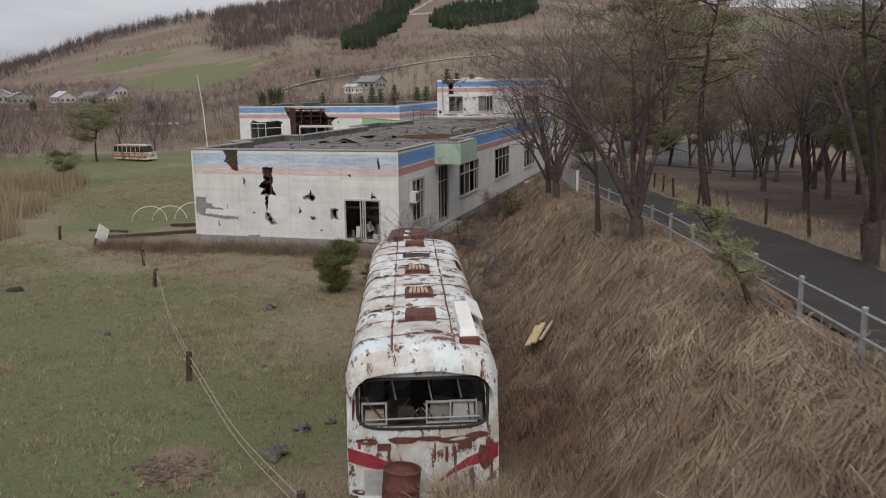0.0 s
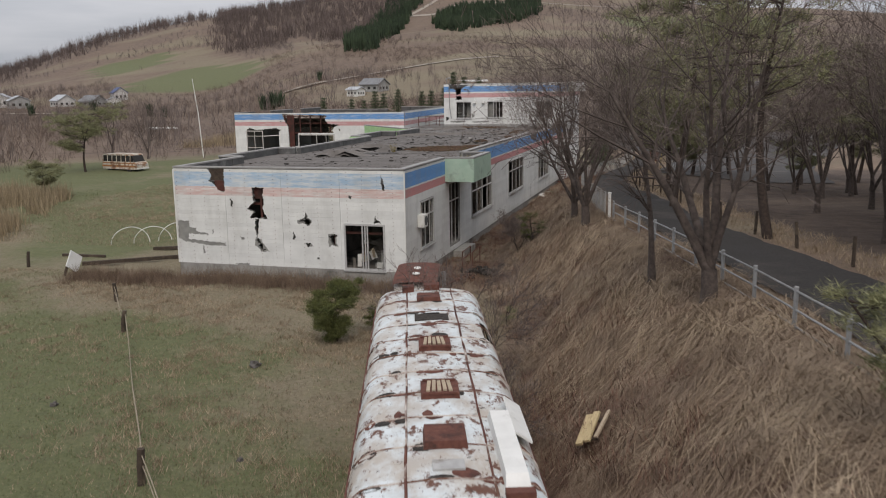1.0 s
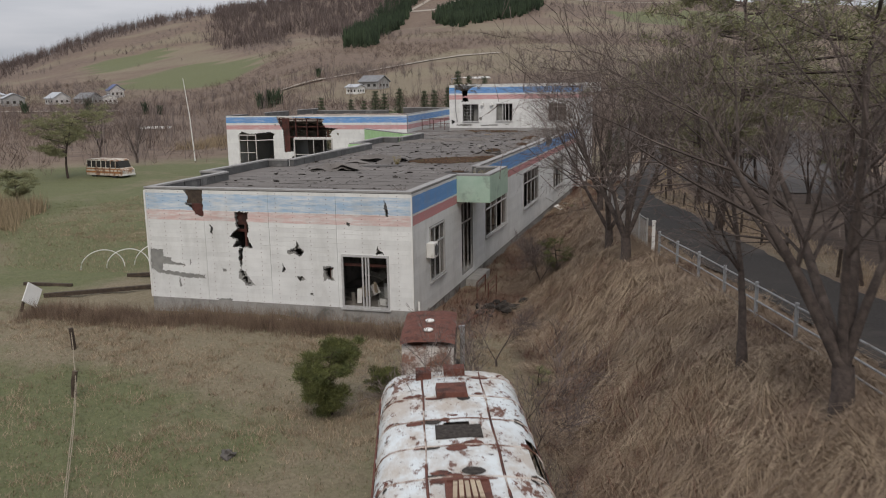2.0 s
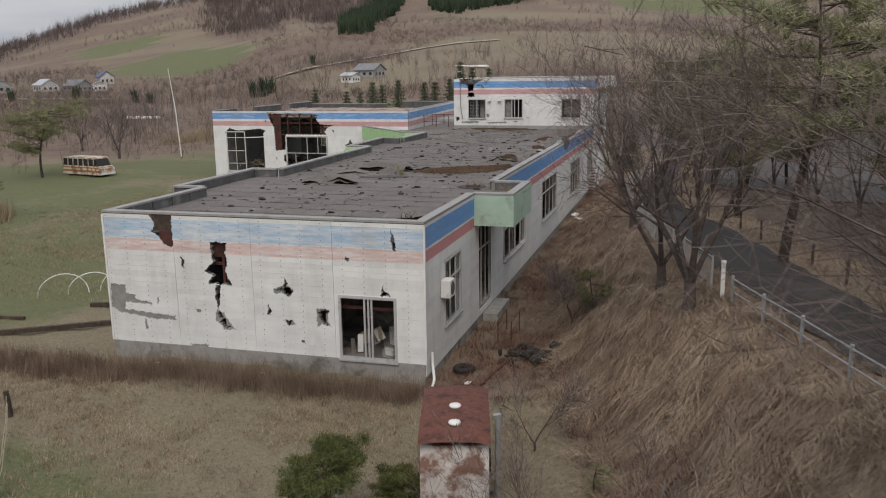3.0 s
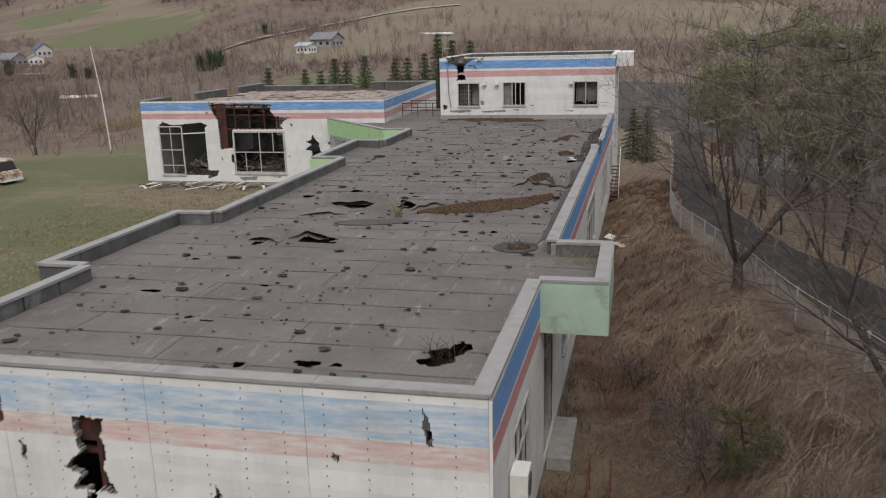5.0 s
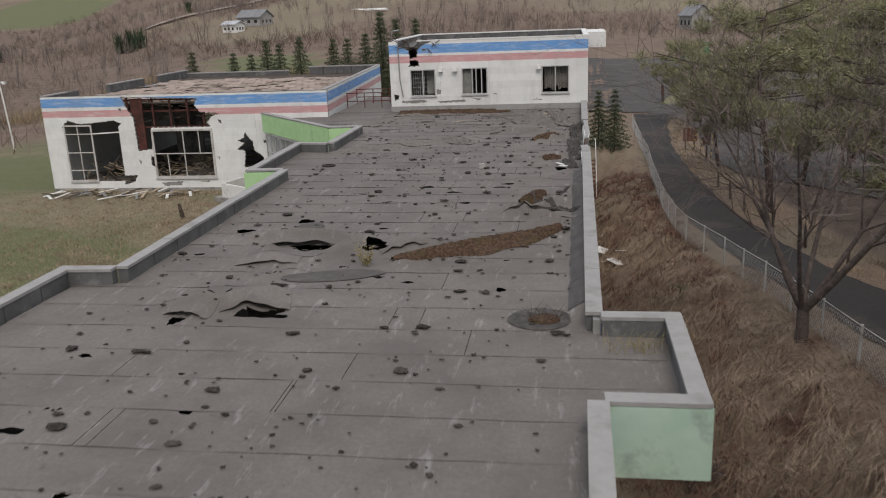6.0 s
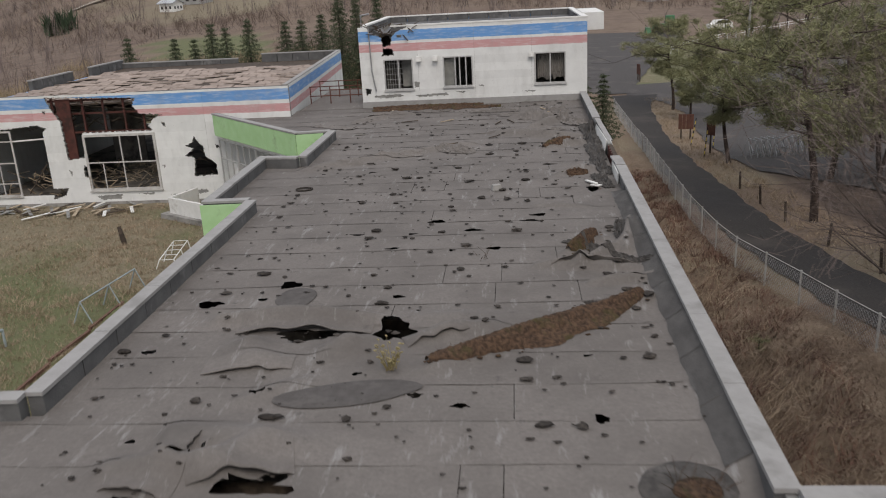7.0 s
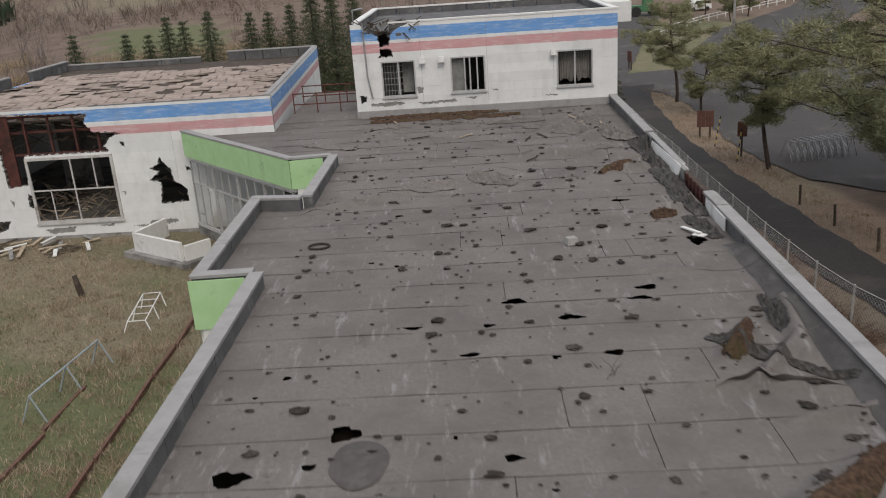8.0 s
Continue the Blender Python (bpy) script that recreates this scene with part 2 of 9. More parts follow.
def crest_x(y):
    """The upper edge of the bank, where the rail fence runs."""
    return np.interp(y, [-30, 5, 20, 25, 38, 50, 58, 62, 67, 72, 83, 90, 130], [11.0, 4.4, 0.6, -0.7, -4.35, -6.6, -7.55, -8.0, -8.9, -9.05, -8.6, -8.2, -7.4])


def crest_z(y):
    return np.interp(y, [-30, 5, 15, 22, 25, 38, 42, 50, 56, 62, 67, 72, 83, 96, 117, 200], [4.2, 3.7, 3.4, 3.15, 3.0, 2.4, 2.15, 1.65, 1.3, 0.75, 0.45, 0.35, -0.2, -0.9, -1.3, -1.4])


def hills(x, y):
    r, az = np.hypot(x, y), np.degrees(np.arctan2(-x, y))
    top = np.interp(az, [-180, -60, -20, 0, 10, 15, 24, 32, 37, 43, 50, 62, 180], [0, 10, 60, 110, 140, 150, 116, 84, 58, 28, 8, 0, 0])
    left = np.interp(r, [0, 330, 420, 520, 650, 800, 1000, 1250, 4500], [0, 0, 0.04, 0.18, 0.42, 0.74, 1.0, 0.92, 0.3])
    right = np.interp(r, [0, 110, 240, 380, 650, 1000, 1250, 4500], [0, 0, 0.04, 0.13, 0.38, 0.9, 1.0, 0.5])
    s = smooth((az - 24) / 9)
    wave = np.sin(x * 0.011 + 1.3) * np.cos(y * 0.009) * 5 + np.sin(x * 0.031 + y * 0.017) * 1.6
    return top * (left * s + right * (1 - s)) + wave * smooth((r - 260) / 400) * np.clip(top / 60, 0, 1)


def terrain(x, y):
    """Height of the ground."""
    x, y = np.asarray(x, float), np.asarray(y, float)
    right = np.interp(y, [0, 12, 25, 32, 37, 43, 76, 90, 120, 200], [0.3, 0.15, -0.15, -0.35, -0.72, -0.88, -0.98, -1.0, -1.25, -1.4])
    left = np.interp(y, [0, 20, 40, 65, 85, 110], [0.1, -0.22, -0.42, -0.3, -0.2, -0.6]) - 0.03 * np.clip(-12 - x, 0, 16) * np.interp(y, [30, 60], [1, 0])
    base = right + (left - right) * smooth((-13.0 - x) / 8.0)
    cx, cz = crest_x(y), crest_z(y)
    foot = np.interp(y, [-30, 8, 12, 20, 30, 36, 41, 53, 60, 130], [6.0, -0.6, -2.0, -4.6, -6.4, -8.2, -9.6, -12.0, -12.5, -12.7])
    t = smooth((x - foot) / np.maximum(cx - foot, 0.5)) * 0.75 + np.clip((x - foot) / np.maximum(cx - foot, 0.5), 0, 1) * 0.25
    z = base + (cz - base) * t
    rough = 0.05 * np.sin(x * 1.9 + np.sin(y * 1.3)) * np.cos(y * 1.7 + 0.6 * np.sin(x * 0.9)) + 0.03 * np.sin(x * 4.1 + y * 2.3) * np.cos(y * 5.3 - x)
    bank = 0.13 * np.sin(x * 1.5 + y * 0.8) * np.sin(y * 1.15 - x * 0.5) * t * (1 - t) * 4
    bank = bank + 0.22 * (np.maximum(np.sin(x * 4.3 + 1.7 * np.sin(y * 2.9)) * np.sin(y * 3.7 + 1.5 * np.sin(x * 3.1 + 1)), -0.25)) * np.clip(t * (1 - t) * 6, 0, 1)
    bank = bank + (0.26 * np.abs(np.sin(x * 2.7 + 1.1 * np.sin(y * 1.9))) * np.abs(np.cos(y * 2.3 + np.sin(x * 2.1))) + 0.10 * np.sin(x * 5.3 + y * 3.1) * np.sin(y * 4.7 - x * 2.2)) * np.clip(t * (1 - t) * 6, 0, 1)
    near = 1 - smooth((np.hypot(x + 15, y - 45) - 90) / 60)
    z = z + (rough * np.where(x > cx, 0.2, 1.0) + bank) * near
    return z * (1 - smooth((np.hypot(x, y) - 200) / 250)) + hills(x, y)


def gz(x, y):
    return float(terrain(x, y))


def axis_steps(lo, hi, step, far_lo, far_hi):
    mid = list(np.arange(lo, hi + 1e-6, step))
    up, s = [hi], step
    while up[-1] < far_hi:
        s = min(s * 1.12, 15 if up[-1] < 1000 else 70)
        up.append(up[-1] + s)
    down, s = [lo], step
    while down[-1] > far_lo:
        s = min(s * 1.12, 15 if down[-1] > -800 else 70)
        down.append(down[-1] - s)
    return np.array(down[::-1][:-1] + mid + up[1:])


gxs, gys = axis_steps(-34, 8, 0.26, -2600, 2600), axis_steps(2, 84, 0.3, -900, 2600)
GX, GY = np.meshgrid(gxs, gys)
GZ = terrain(GX, GY)
nx, ny = len(gxs), len(gys)
idx = np.arange(nx * ny).reshape(ny, nx)
gfaces = np.stack([idx[:-1, :-1], idx[:-1, 1:], idx[1:, 1:], idx[1:, :-1]], -1).reshape(-1, 4)


def blotch(x, y, s, seed=0.0):
    """Cheap smooth noise, about -1 to 1."""
    return (np.sin(x / s + 1.7 * np.sin(y / s * 0.8 + seed) + seed) + np.sin(y / s * 1.3 + 1.4 * np.sin(x / s * 0.7 - seed) + 2 * seed)
            + 0.6 * np.sin((x + y) / s * 2.3 + 2 * np.sin((x - y) / s * 1.1 + seed))) / 2.6


def in_poly(px, pz, poly):
    """Which of the points lie inside the polygon."""
    hit = np.zeros(px.shape, bool)
    n = len(poly)
    for i in range(n):
        (x0, z0), (x1, z1) = poly[i], poly[(i + 1) % n]
        if z0 == z1:
            continue
        cross = ((z0 > pz) != (z1 > pz)) & (px < (x1 - x0) * (pz - z0) / (z1 - z0) + x0)
        hit ^= cross
    return hit


# land use on the hills, as outlines of (bearing to the left of north, distance)
WOODS = [(31, 690), (30.6, 780), (30, 1150), (17, 1150), (17.6, 860), (18.9, 760), (20.7, 660), (22.4, 560), (25.3, 690), (27.2, 610), (28.9, 590)]
RIDGE_WOOD = [(60, 640), (43, 705), (41, 755), (38.9, 745), (36.6, 800), (33.2, 860), (31.0, 830), (30.5, 1150), (60, 1150)]
FIRS = [[(19.2, 880), (17.2, 860), (19.6, 540), (20.6, 450), (22.4, 455), (21.2, 660)], [(16.4, 712), (15.1, 735), (12.9, 740), (9.4, 765), (9.8, 684), (12.9, 615), (15.1, 545), (16.6, 637)]]
GREENS = [[(36.4, 445), (36.4, 522), (32.3, 562), (27.6, 515), (27.5, 452), (29.9, 440), (32.4, 432)], [(38.4, 600), (37.8, 656), (33.2, 705), (33.3, 652), (36.7, 574)], [(22.5, 150), (17.5, 150), (17.5, 196), (23, 190)], [(4, 640), (-6, 640), (-6, 760), (6, 720)]]
TANS = [[(39.6, 520), (38.2, 590), (36.3, 572), (32.6, 700), (30.7, 690), (28.3, 560), (32.3, 570), (36.3, 528)], [(26.0, 262), (21.2, 300), (15.9, 390), (12.0, 455), (3, 470), (-8, 450), (-8, 300), (9.2, 275), (15.9, 248), (22.7, 228)],
        [(36.6, 855), (33.4, 846), (33.6, 785), (36.5, 790)], [(25.9, 663), (23.9, 590), (24.1, 455), (25.7, 510)], [(17.5, 600), (15.5, 540), (9.5, 520), (2, 540), (2, 580), (9, 570), (14, 600)]]


def within(az, r, x, y, polys):
    """Which places lie in the outlines, with uneven borders."""
    a, d = az + 0.28 * blotch(x, y, 19, 2.0) + 0.12 * blotch(x, y, 6, 1.0), r + 9 * blotch(x, y, 23, 5.0)
    hit = np.zeros(np.shape(x), bool)
    for q in polys:
        hit |= in_poly(a, d, q)
    return hit


def cover(x, y):
    """Shares of lush grass, far scrub toned for haze (litter too) and bare brown earth or brush."""
    r, az = np.hypot(x, y), np.degrees(np.arctan2(-x, y))
    n1, n2 = blotch(x, y, 3.0, 1.0), blotch(x, y, 9.0, 2.5)
    green = smooth((0.13 + n2 * 0.5 + 0.65 * np.clip((-9 - x) / 10, -0.4, 1.1) + n1 * 0.25 + 0.02 * np.clip(26 - y, -10, 12)) / 0.9)
    t = (x - np.interp(y, [8, 20, 36, 53], [-1.5, -5.2, -8.8, -12.4])) / 1.5
    bank = smooth(t)
    green = green * (1 - bank)
    green = np.maximum(green, smooth((0.84 + n2 * 0.6 + n1 * 0.4) / 1.2) * smooth((-25 - x) / 2) * smooth((y - 46) / 6) * (1 - smooth((y - np.interp(x, [-75, -66, -61, -50, -46], [66, 76, 90, 100, 120])) / 4)) * (1 - 0.7 * smooth((-45 - x - 5 * n2) / 8)))
    brown = bank * np.clip(0.72 + 0.35 * n1, 0, 1)
    # rough ground beside the building, towards the road
    side = smooth((x + 13.5) / 1.0) * smooth((y - 36) / 2) * (1 - smooth((y - 90) / 5)) * (1 - smooth((x - crest_x(y)) / 0.5))
    brown = np.maximum(brown, side * np.clip(0.7 + 0.4 * n1, 0, 1))
    # worn patches in the meadow
    brown = np.maximum(brown, 0.9 * smooth(1.5 - np.hypot((x + 8.9) / 0.7, (y - 11.9) / 0.8) + 0.5 * blotch(x, y, 0.5)) * (1 - bank))
    # needle litter under the trees across the lane
    litter = smooth((x - np.interp(y, [0, 20, 38, 62, 74, 84, 98], [10.4, 6.7, 1.6, -2.4, -3.4, -3.5, -3.0])) / 1.0) * smooth((y + 5) / 5) * (1 - smooth((y - 92) / 6))
    brown = np.maximum(brown, litter * np.clip(0.7 + 0.4 * n1, 0, 1))
    green = green * (1 - litter)
    isle = smooth((x + 7 - (y - 124) * 0.3) / 1.5) * (1 - smooth((x - 9 - (y - 124) * 0.5) / 2)) * smooth((y - 121) / 3) * (1 - smooth((y - 158) / 6))
    # distance
    far = smooth((np.hypot(x + 15, y - 45) - 62) / 25)
    woods = within(az, r, x, y, [WOODS, RIDGE_WOOD]).astype(float)
    fgreen = within(az, r, x, y, GREENS) * (1 - woods)
    tan = within(az, r, x, y, TANS) * (1 - woods) * (1 - fgreen) * np.clip(0.72 + 0.5 * blotch(x, y, 16, 0.4), 0.15, 1)
    # loose patches of pale grass among the scrub
    tan = np.maximum(tan, smooth((blotch(x, y, 27, 5.1) - 0.2) / 0.35) * 0.75 * smooth((r - 230) / 80) * (1 - woods) * (1 - fgreen))
    fbrown = np.clip((0.85 + 0.15 * blotch(x, y, 21, 4.0)) * (1 - 0.85 * tan), 0, 1)
    green = green * (1 - far) + np.where(far > 0, fgreen * far, 0)
    brown = (brown * (1 - far) + fbrown * far * (1 - fgreen)) * (1 - isle)
    green = np.maximum(green, isle * np.clip(0.55 + 0.4 * n1, 0, 1))
    # share of the haze-greyed scrub tone, by distance; litter takes it too
    hazed_scrub = 0.95 * litter + far * (1 - fgreen) * (1 - isle) * (1 - 0.9 * tan) * np.clip(0.72 + 0.4 * blotch(x, y, 34, 3.3) + woods, 0, 1)
    return np.clip(green, 0, 1), np.clip(hazed_scrub, 0, 1), np.clip(brown, 0, 1), np.clip(litter * (0.75 + 0.35 * n1), 0, 1)


def ground_material():
    k = Nodes("ground_cover")
    att = k.n.new("ShaderNodeVertexColor")
    att.layer_name = "cover"
    sep = k.n.new("ShaderNodeSeparateColor")
    k.link(att.outputs["Color"], sep.inputs["Color"])
    fine, mid = k.noise(9, 8, 0.7), k.noise(0.8, 6, 0.65)
    straw = k.mix(k.ramp(fine, 0.3, 0.7), (0.138, 0.116, 0.076), (0.255, 0.217, 0.148))
    green = k.mix(k.ramp(fine, 0.3, 0.7), (0.080, 0.092, 0.042), (0.154, 0.160, 0.080))
    brown = k.mix(k.ramp(fine, 0.3, 0.7), (0.120, 0.082, 0.060), (0.24, 0.175, 0.126))
    gfac = k.ramp(k.math("ADD", sep.outputs["Red"], k.math("MULTIPLY", k.math("SUBTRACT", mid, 0.5), 0.9)), 0.3, 0.7)
    bfac = k.ramp(k.math("ADD", sep.outputs["Blue"], k.math("MULTIPLY", k.math("SUBTRACT", k.noise(1.7, 6, 0.65), 0.5), 0.9)), 0.3, 0.75)
    col = k.mix(gfac, straw, green)
    col = k.mix(bfac, col, brown)
    wide = k.ramp(k.noise(0.07, 8, 0.7), 0.4, 0.62, 0.0, 0.5)
    col = k.mix(k.math('MULTIPLY', wide, sep.outputs["Blue"]), col, (0.235, 0.185, 0.128))
    deep = k.ramp(k.noise(0.19, 8, 0.75), 0.5, 0.66, 0.0, 0.55)
    col = k.mix(k.math('MULTIPLY', deep, sep.outputs["Blue"]), col, (0.085, 0.060, 0.048))
    col = k.mix(k.ramp(k.noise(2.6, 7, 0.75), 0.52, 0.72, 0.0, 0.5), col, (0.085, 0.075, 0.042))
    # far scrub colour, greyed to stand in for distance haze
    hazed_scrub = k.mix(k.ramp(k.noise(0.35, 8, 0.75), 0.38, 0.62), (0.082, 0.058, 0.047), (0.178, 0.134, 0.106))
    col = k.mix(k.math("MULTIPLY", sep.outputs["Green"], 0.85), col, hazed_scrub)
    needles = k.mix(k.ramp(k.noise(1.1, 8, 0.75), 0.4, 0.66), (0.040, 0.030, 0.026), (0.105, 0.076, 0.058))
    col = k.mix(k.math("MULTIPLY", att.outputs["Alpha"], 0.92), col, needles)
    k.bump(k.noise(7, 9, 0.75), 0.9, 0.07)
    return k.done(col, 0.95)


GROUND = ground_material()
ground_me = raw_mesh("ground", np.stack([GX.ravel(), GY.ravel(), GZ.ravel()], -1), gfaces, GROUND, True)
cg, cs, cb, cl = cover(GX.ravel(), GY.ravel())
layer = ground_me.color_attributes.new("cover", "FLOAT_COLOR", "POINT")
layer.data.foreach_set("color", np.stack([cg, cs, cb, cl], -1).astype(np.float32).ravel())
solo("ground", ground_me, GROUND, "rough meadow of short green and straw-coloured grass with far hills", "ground", kind="structure")

# ---- asphalt ----
ASPHALT = plain("asphalt", (0.030, 0.027, 0.025), (0.044, 0.040, 0.037), 12.0, (0.062, 0.054, 0.048), 0.25, 0.54, 0.9, 0.4, 60)


def ribbon(name, line, lift, label, material=ASPHALT, cuts=8):
    """A road surface over the ground: rows of (left x, right x, y)."""
    line = np.array(line, float)
    ys = np.arange(line[0, 2], line[-1, 2] + 0.01, 0.5)
    xl, xr = np.interp(ys, line[:, 2], line[:, 0]), np.interp(ys, line[:, 2], line[:, 1])
    w = np.linspace(0, 1, cuts + 1)
    X = xl[:, None] + (xr - xl)[:, None] * w[None]
    X[:, 0] += 0.07 * np.sin(ys * 1.7) + 0.04 * np.sin(ys * 4.3)
    X[:, -1] += 0.07 * np.sin(ys * 1.3 + 1) + 0.04 * np.sin(ys * 3.9)
    Y = np.repeat(ys[:, None], cuts + 1, 1)
    Z = terrain(X, Y) + lift + 0.02
    n = cuts + 1
    k = np.arange(len(ys) * n).reshape(-1, n)
    f = np.stack([k[:-1, :-1], k[:-1, 1:], k[1:, 1:], k[1:, :-1]], -1).reshape(-1, 4)
    return solo(name, raw_mesh(name, np.stack([X, Y, Z], -1).reshape(-1, 3), f, material, True), material, label, "road", kind="structure")


ribbon("path_road", [(29.6, 32.6, -80), (12.0, 15.0, -25), (5.6, 8.6, 0), (1.7, 4.7, 20), (0.2, 3.3, 26), (-3.2, -0.3, 38), (-5.1, -2.2, 50), (-7.0, -4.4, 62), (-8.15, -5.8, 72), (-8.2, -5.9, 86), (-7.6, -5.5, 98), (-7.2, -4.4, 112), (-6.9, -2.8, 118)], 0.05,
       "narrow dark asphalt lane along the top of the bank")


# ---- buildings ----
def open_mask(us, zs, rects, torn, jag=0.05):
    """True where the wall is open: straight openings and torn ones with ragged edges."""
    U, Z = np.meshgrid(us, zs)
    gone = np.zeros(U.shape, bool)
    for x0, x1, z0, z1 in rects:
        gone |= (U > x0) & (U < x1) & (Z > z0) & (Z < z1)
    ju = U + jag * (np.sin(Z * 23 + U * 5) + 0.7 * np.sin(Z * 51 + 2)) * 0.6
    jz = Z + jag * (np.sin(U * 19 + Z * 7) + 0.7 * np.sin(U * 47 + 1)) * 0.6
    for poly in torn:
        gone |= in_poly(ju, jz, poly)
    return gone


def runs(row):
    """Start and end of each unbroken stretch of present cells."""
    edge = np.flatnonzero(np.diff(np.concatenate([[0], (~row).astype(int), [0]])))
    return list(zip(edge[::2], edge[1::2]))


def sheets(gone, ue, ze, to_world, depth, back):
    """The present cells of a wall as connected meshes, one for each piece that holds together.
    ue, ze: cell edges; depth(j): how far edge j stands out; back: depth of the rear face."""
    nz, nu = gone.shape
    seen = gone.copy()
    out = []
    for j0 in range(nz):
        for i0 in range(nu):
            if seen[j0, i0]:
                continue
            stack, cells = [(j0, i0)], []
            seen[j0, i0] = True
            while stack:
                j, i = stack.pop()
                cells.append((j, i))
                for q, p in ((j + 1, i), (j - 1, i), (j, i + 1), (j, i - 1)):
                    if 0 <= q < nz and 0 <= p < nu and not seen[q, p]:
                        seen[q, p] = True
                        stack.append((q, p))
            geo, ids = Geo(), {}

            def vid(j, i, rear):
                if (j, i, rear) not in ids:
                    ids[(j, i, rear)] = len(geo.v)
                    geo.v.append(to_world(ue[i], back if rear else depth(j), ze[j]))
                return ids[(j, i, rear)]
            for j, i in cells:
                geo.f.append((vid(j, i, 0), vid(j, i + 1, 0), vid(j + 1, i + 1, 0), vid(j + 1, i, 0)))
                geo.f.append((vid(j + 1, i, 1), vid(j + 1, i + 1, 1), vid(j, i + 1, 1), vid(j, i, 1)))
                for q, p, e in ((j - 1, i, ((j, i), (j, i + 1))), (j + 1, i, ((j + 1, i + 1), (j + 1, i))), (j, i - 1, ((j + 1, i), (j, i))), (j, i + 1, ((j, i + 1), (j + 1, i + 1)))):
                    if not (0 <= q < nz and 0 <= p < nu) or gone[q, p]:
                        (ja, ia), (jb, ib) = e
                        geo.f.append((vid(ja, ia, 0), vid(ja, ia, 1), vid(jb, ib, 1), vid(jb, ib, 0)))
            out.append(geo)
    return out


def boarded(parent, material, to_world, length, z0, z1, rects, torn, seams, course=0.18, thick=0.018, du=0.05, name="siding_board", sub=3, lap=0.0035):
    """Horizontal lapped boards, one mesh a board; to_world(u, depth, z) gives the place (depth: out of the wall)."""
    cuts = [0.0] + list(seams) + [length]
    rows = int(math.ceil((z1 - z0) / course))
    for a, b in zip(cuts[:-1], cuts[1:]):
        n = max(2, int(round((b - a) / du)))
        us = a + (np.arange(n) + 0.5) * (b - a) / n
        for r in range(rows):
            low, high = z0 + r * course, min(z0 + (r + 1) * course, z1)
            h = (high - low) / sub
            gone = open_mask(us, low + (np.arange(sub) + 0.5) * h, rects, torn, 0.022)
            warp = random.uniform(-0.0015, 0.002)
            if (gone == gone[0]).all():
                for s, e in runs(gone[0]):
                    ua, ub = a + s * (b - a) / n + (0.004 if s == 0 else 0), a + e * (b - a) / n - (0.004 if e == n else 0)
                    d0, d1 = thick + lap + warp, thick + warp
                    p = [to_world(ua, d0, low), to_world(ub, d0, low), to_world(ub, d1, high - 0.002), to_world(ua, d1, high - 0.002),
                         to_world(ua, 0.001, low), to_world(ub, 0.001, low), to_world(ub, 0.001, high - 0.002), to_world(ua, 0.001, high - 0.002)]
                    part(name, Geo().add(p, [(0, 1, 2, 3), (0, 4, 5, 1), (3, 2, 6, 7), (0, 3, 7, 4), (1, 5, 6, 2)]), material, parent)
            else:
                ue, ze = a + np.arange(n + 1) * (b - a) / n, low + np.arange(sub + 1) * h
                ue[0], ue[-1], ze[-1] = ue[0] + 0.004, ue[-1] - 0.004, ze[-1] - 0.002
                for geo in sheets(gone, ue, ze, to_world, lambda j: thick + lap * (1 - j / sub) + warp, 0.001):
                    part(name, geo, material, parent)


def cored(parent, material, to_world, length, z0, z1, rects, torn, thick=0.14, cell=0.1, name="wall", label="", jag=0.05, front=0.0):
    """The solid wall behind the boards, with its openings right through."""
    nu, nz = int(round(length / cell)), int(round((z1 - z0) / cell))
    ue, ze = np.arange(nu + 1) * length / nu, z0 + np.arange(nz + 1) * (z1 - z0) / nz
    gone = open_mask((ue[:-1] + ue[1:]) / 2, (ze[:-1] + ze[1:]) / 2, rects, torn, jag)
    for geo in sheets(gone, ue, ze, to_world, lambda j: front, front - thick):
        part(name, geo, material, parent, label)


def window(parent, to_world, x0, x1, z0, z1, bars, cross=(), frame_mat=ALU, label="aluminium sliding window with broken panes", panes=(), deep=0.02, w=0.06, sill=True, name="window", short=()):
    """A framed window: outer frame, uprights at bars, rails at cross, half uprights (x, z0, z1) in short, panes in the fields given by (x0, x1, z0, z1)."""
    win = new(name)
    win.parent = parent
    tagged(win, label)

    def stick(nm, a, b, c, d, depth=0.07, out=deep):
        g = Geo()
        g.add([to_world(u, q, z) for q in (out, out - depth) for u, z in ((a, c), (b, c), (b, d), (a, d))],
              [(0, 1, 2, 3), (7, 6, 5, 4), (0, 4, 5, 1), (3, 2, 6, 7), (0, 3, 7, 4), (1, 5, 6, 2)])
        part(nm, g, frame_mat, win)

    stick("frame", x0, x0 + w, z0, z1)
    stick("frame", x1 - w, x1, z0, z1)
    stick("frame", x0 + w, x1 - w, z1 - w, z1)
    stick("frame", x0 + w, x1 - w, z0, z0 + w)
    for b in bars:
        stick("mullion", b - 0.03, b + 0.03, z0 + w, z1 - w, 0.05, deep - 0.01)
    for c in cross:
        stick("rail", x0 + w, x1 - w, c - 0.03, c + 0.03, 0.05, deep - 0.004)
    for b, c, d in short:
        stick("mullion", b - 0.025, b + 0.025, c, d, 0.05, deep - 0.012)
    if sill:
        stick("sill", x0 - 0.04, x1 + 0.04, z0 - 0.07, z0 - 0.004, 0.12, deep + 0.05)
    for a, b, c, d in panes:
        g = Geo().add([to_world(u, -0.02, z) for u, z in ((a, c), (b, c), (b, d), (a, d))], [(0, 1, 2, 3)])
        part("pane", g, GLASS, win).visible_shadow = False
    return win


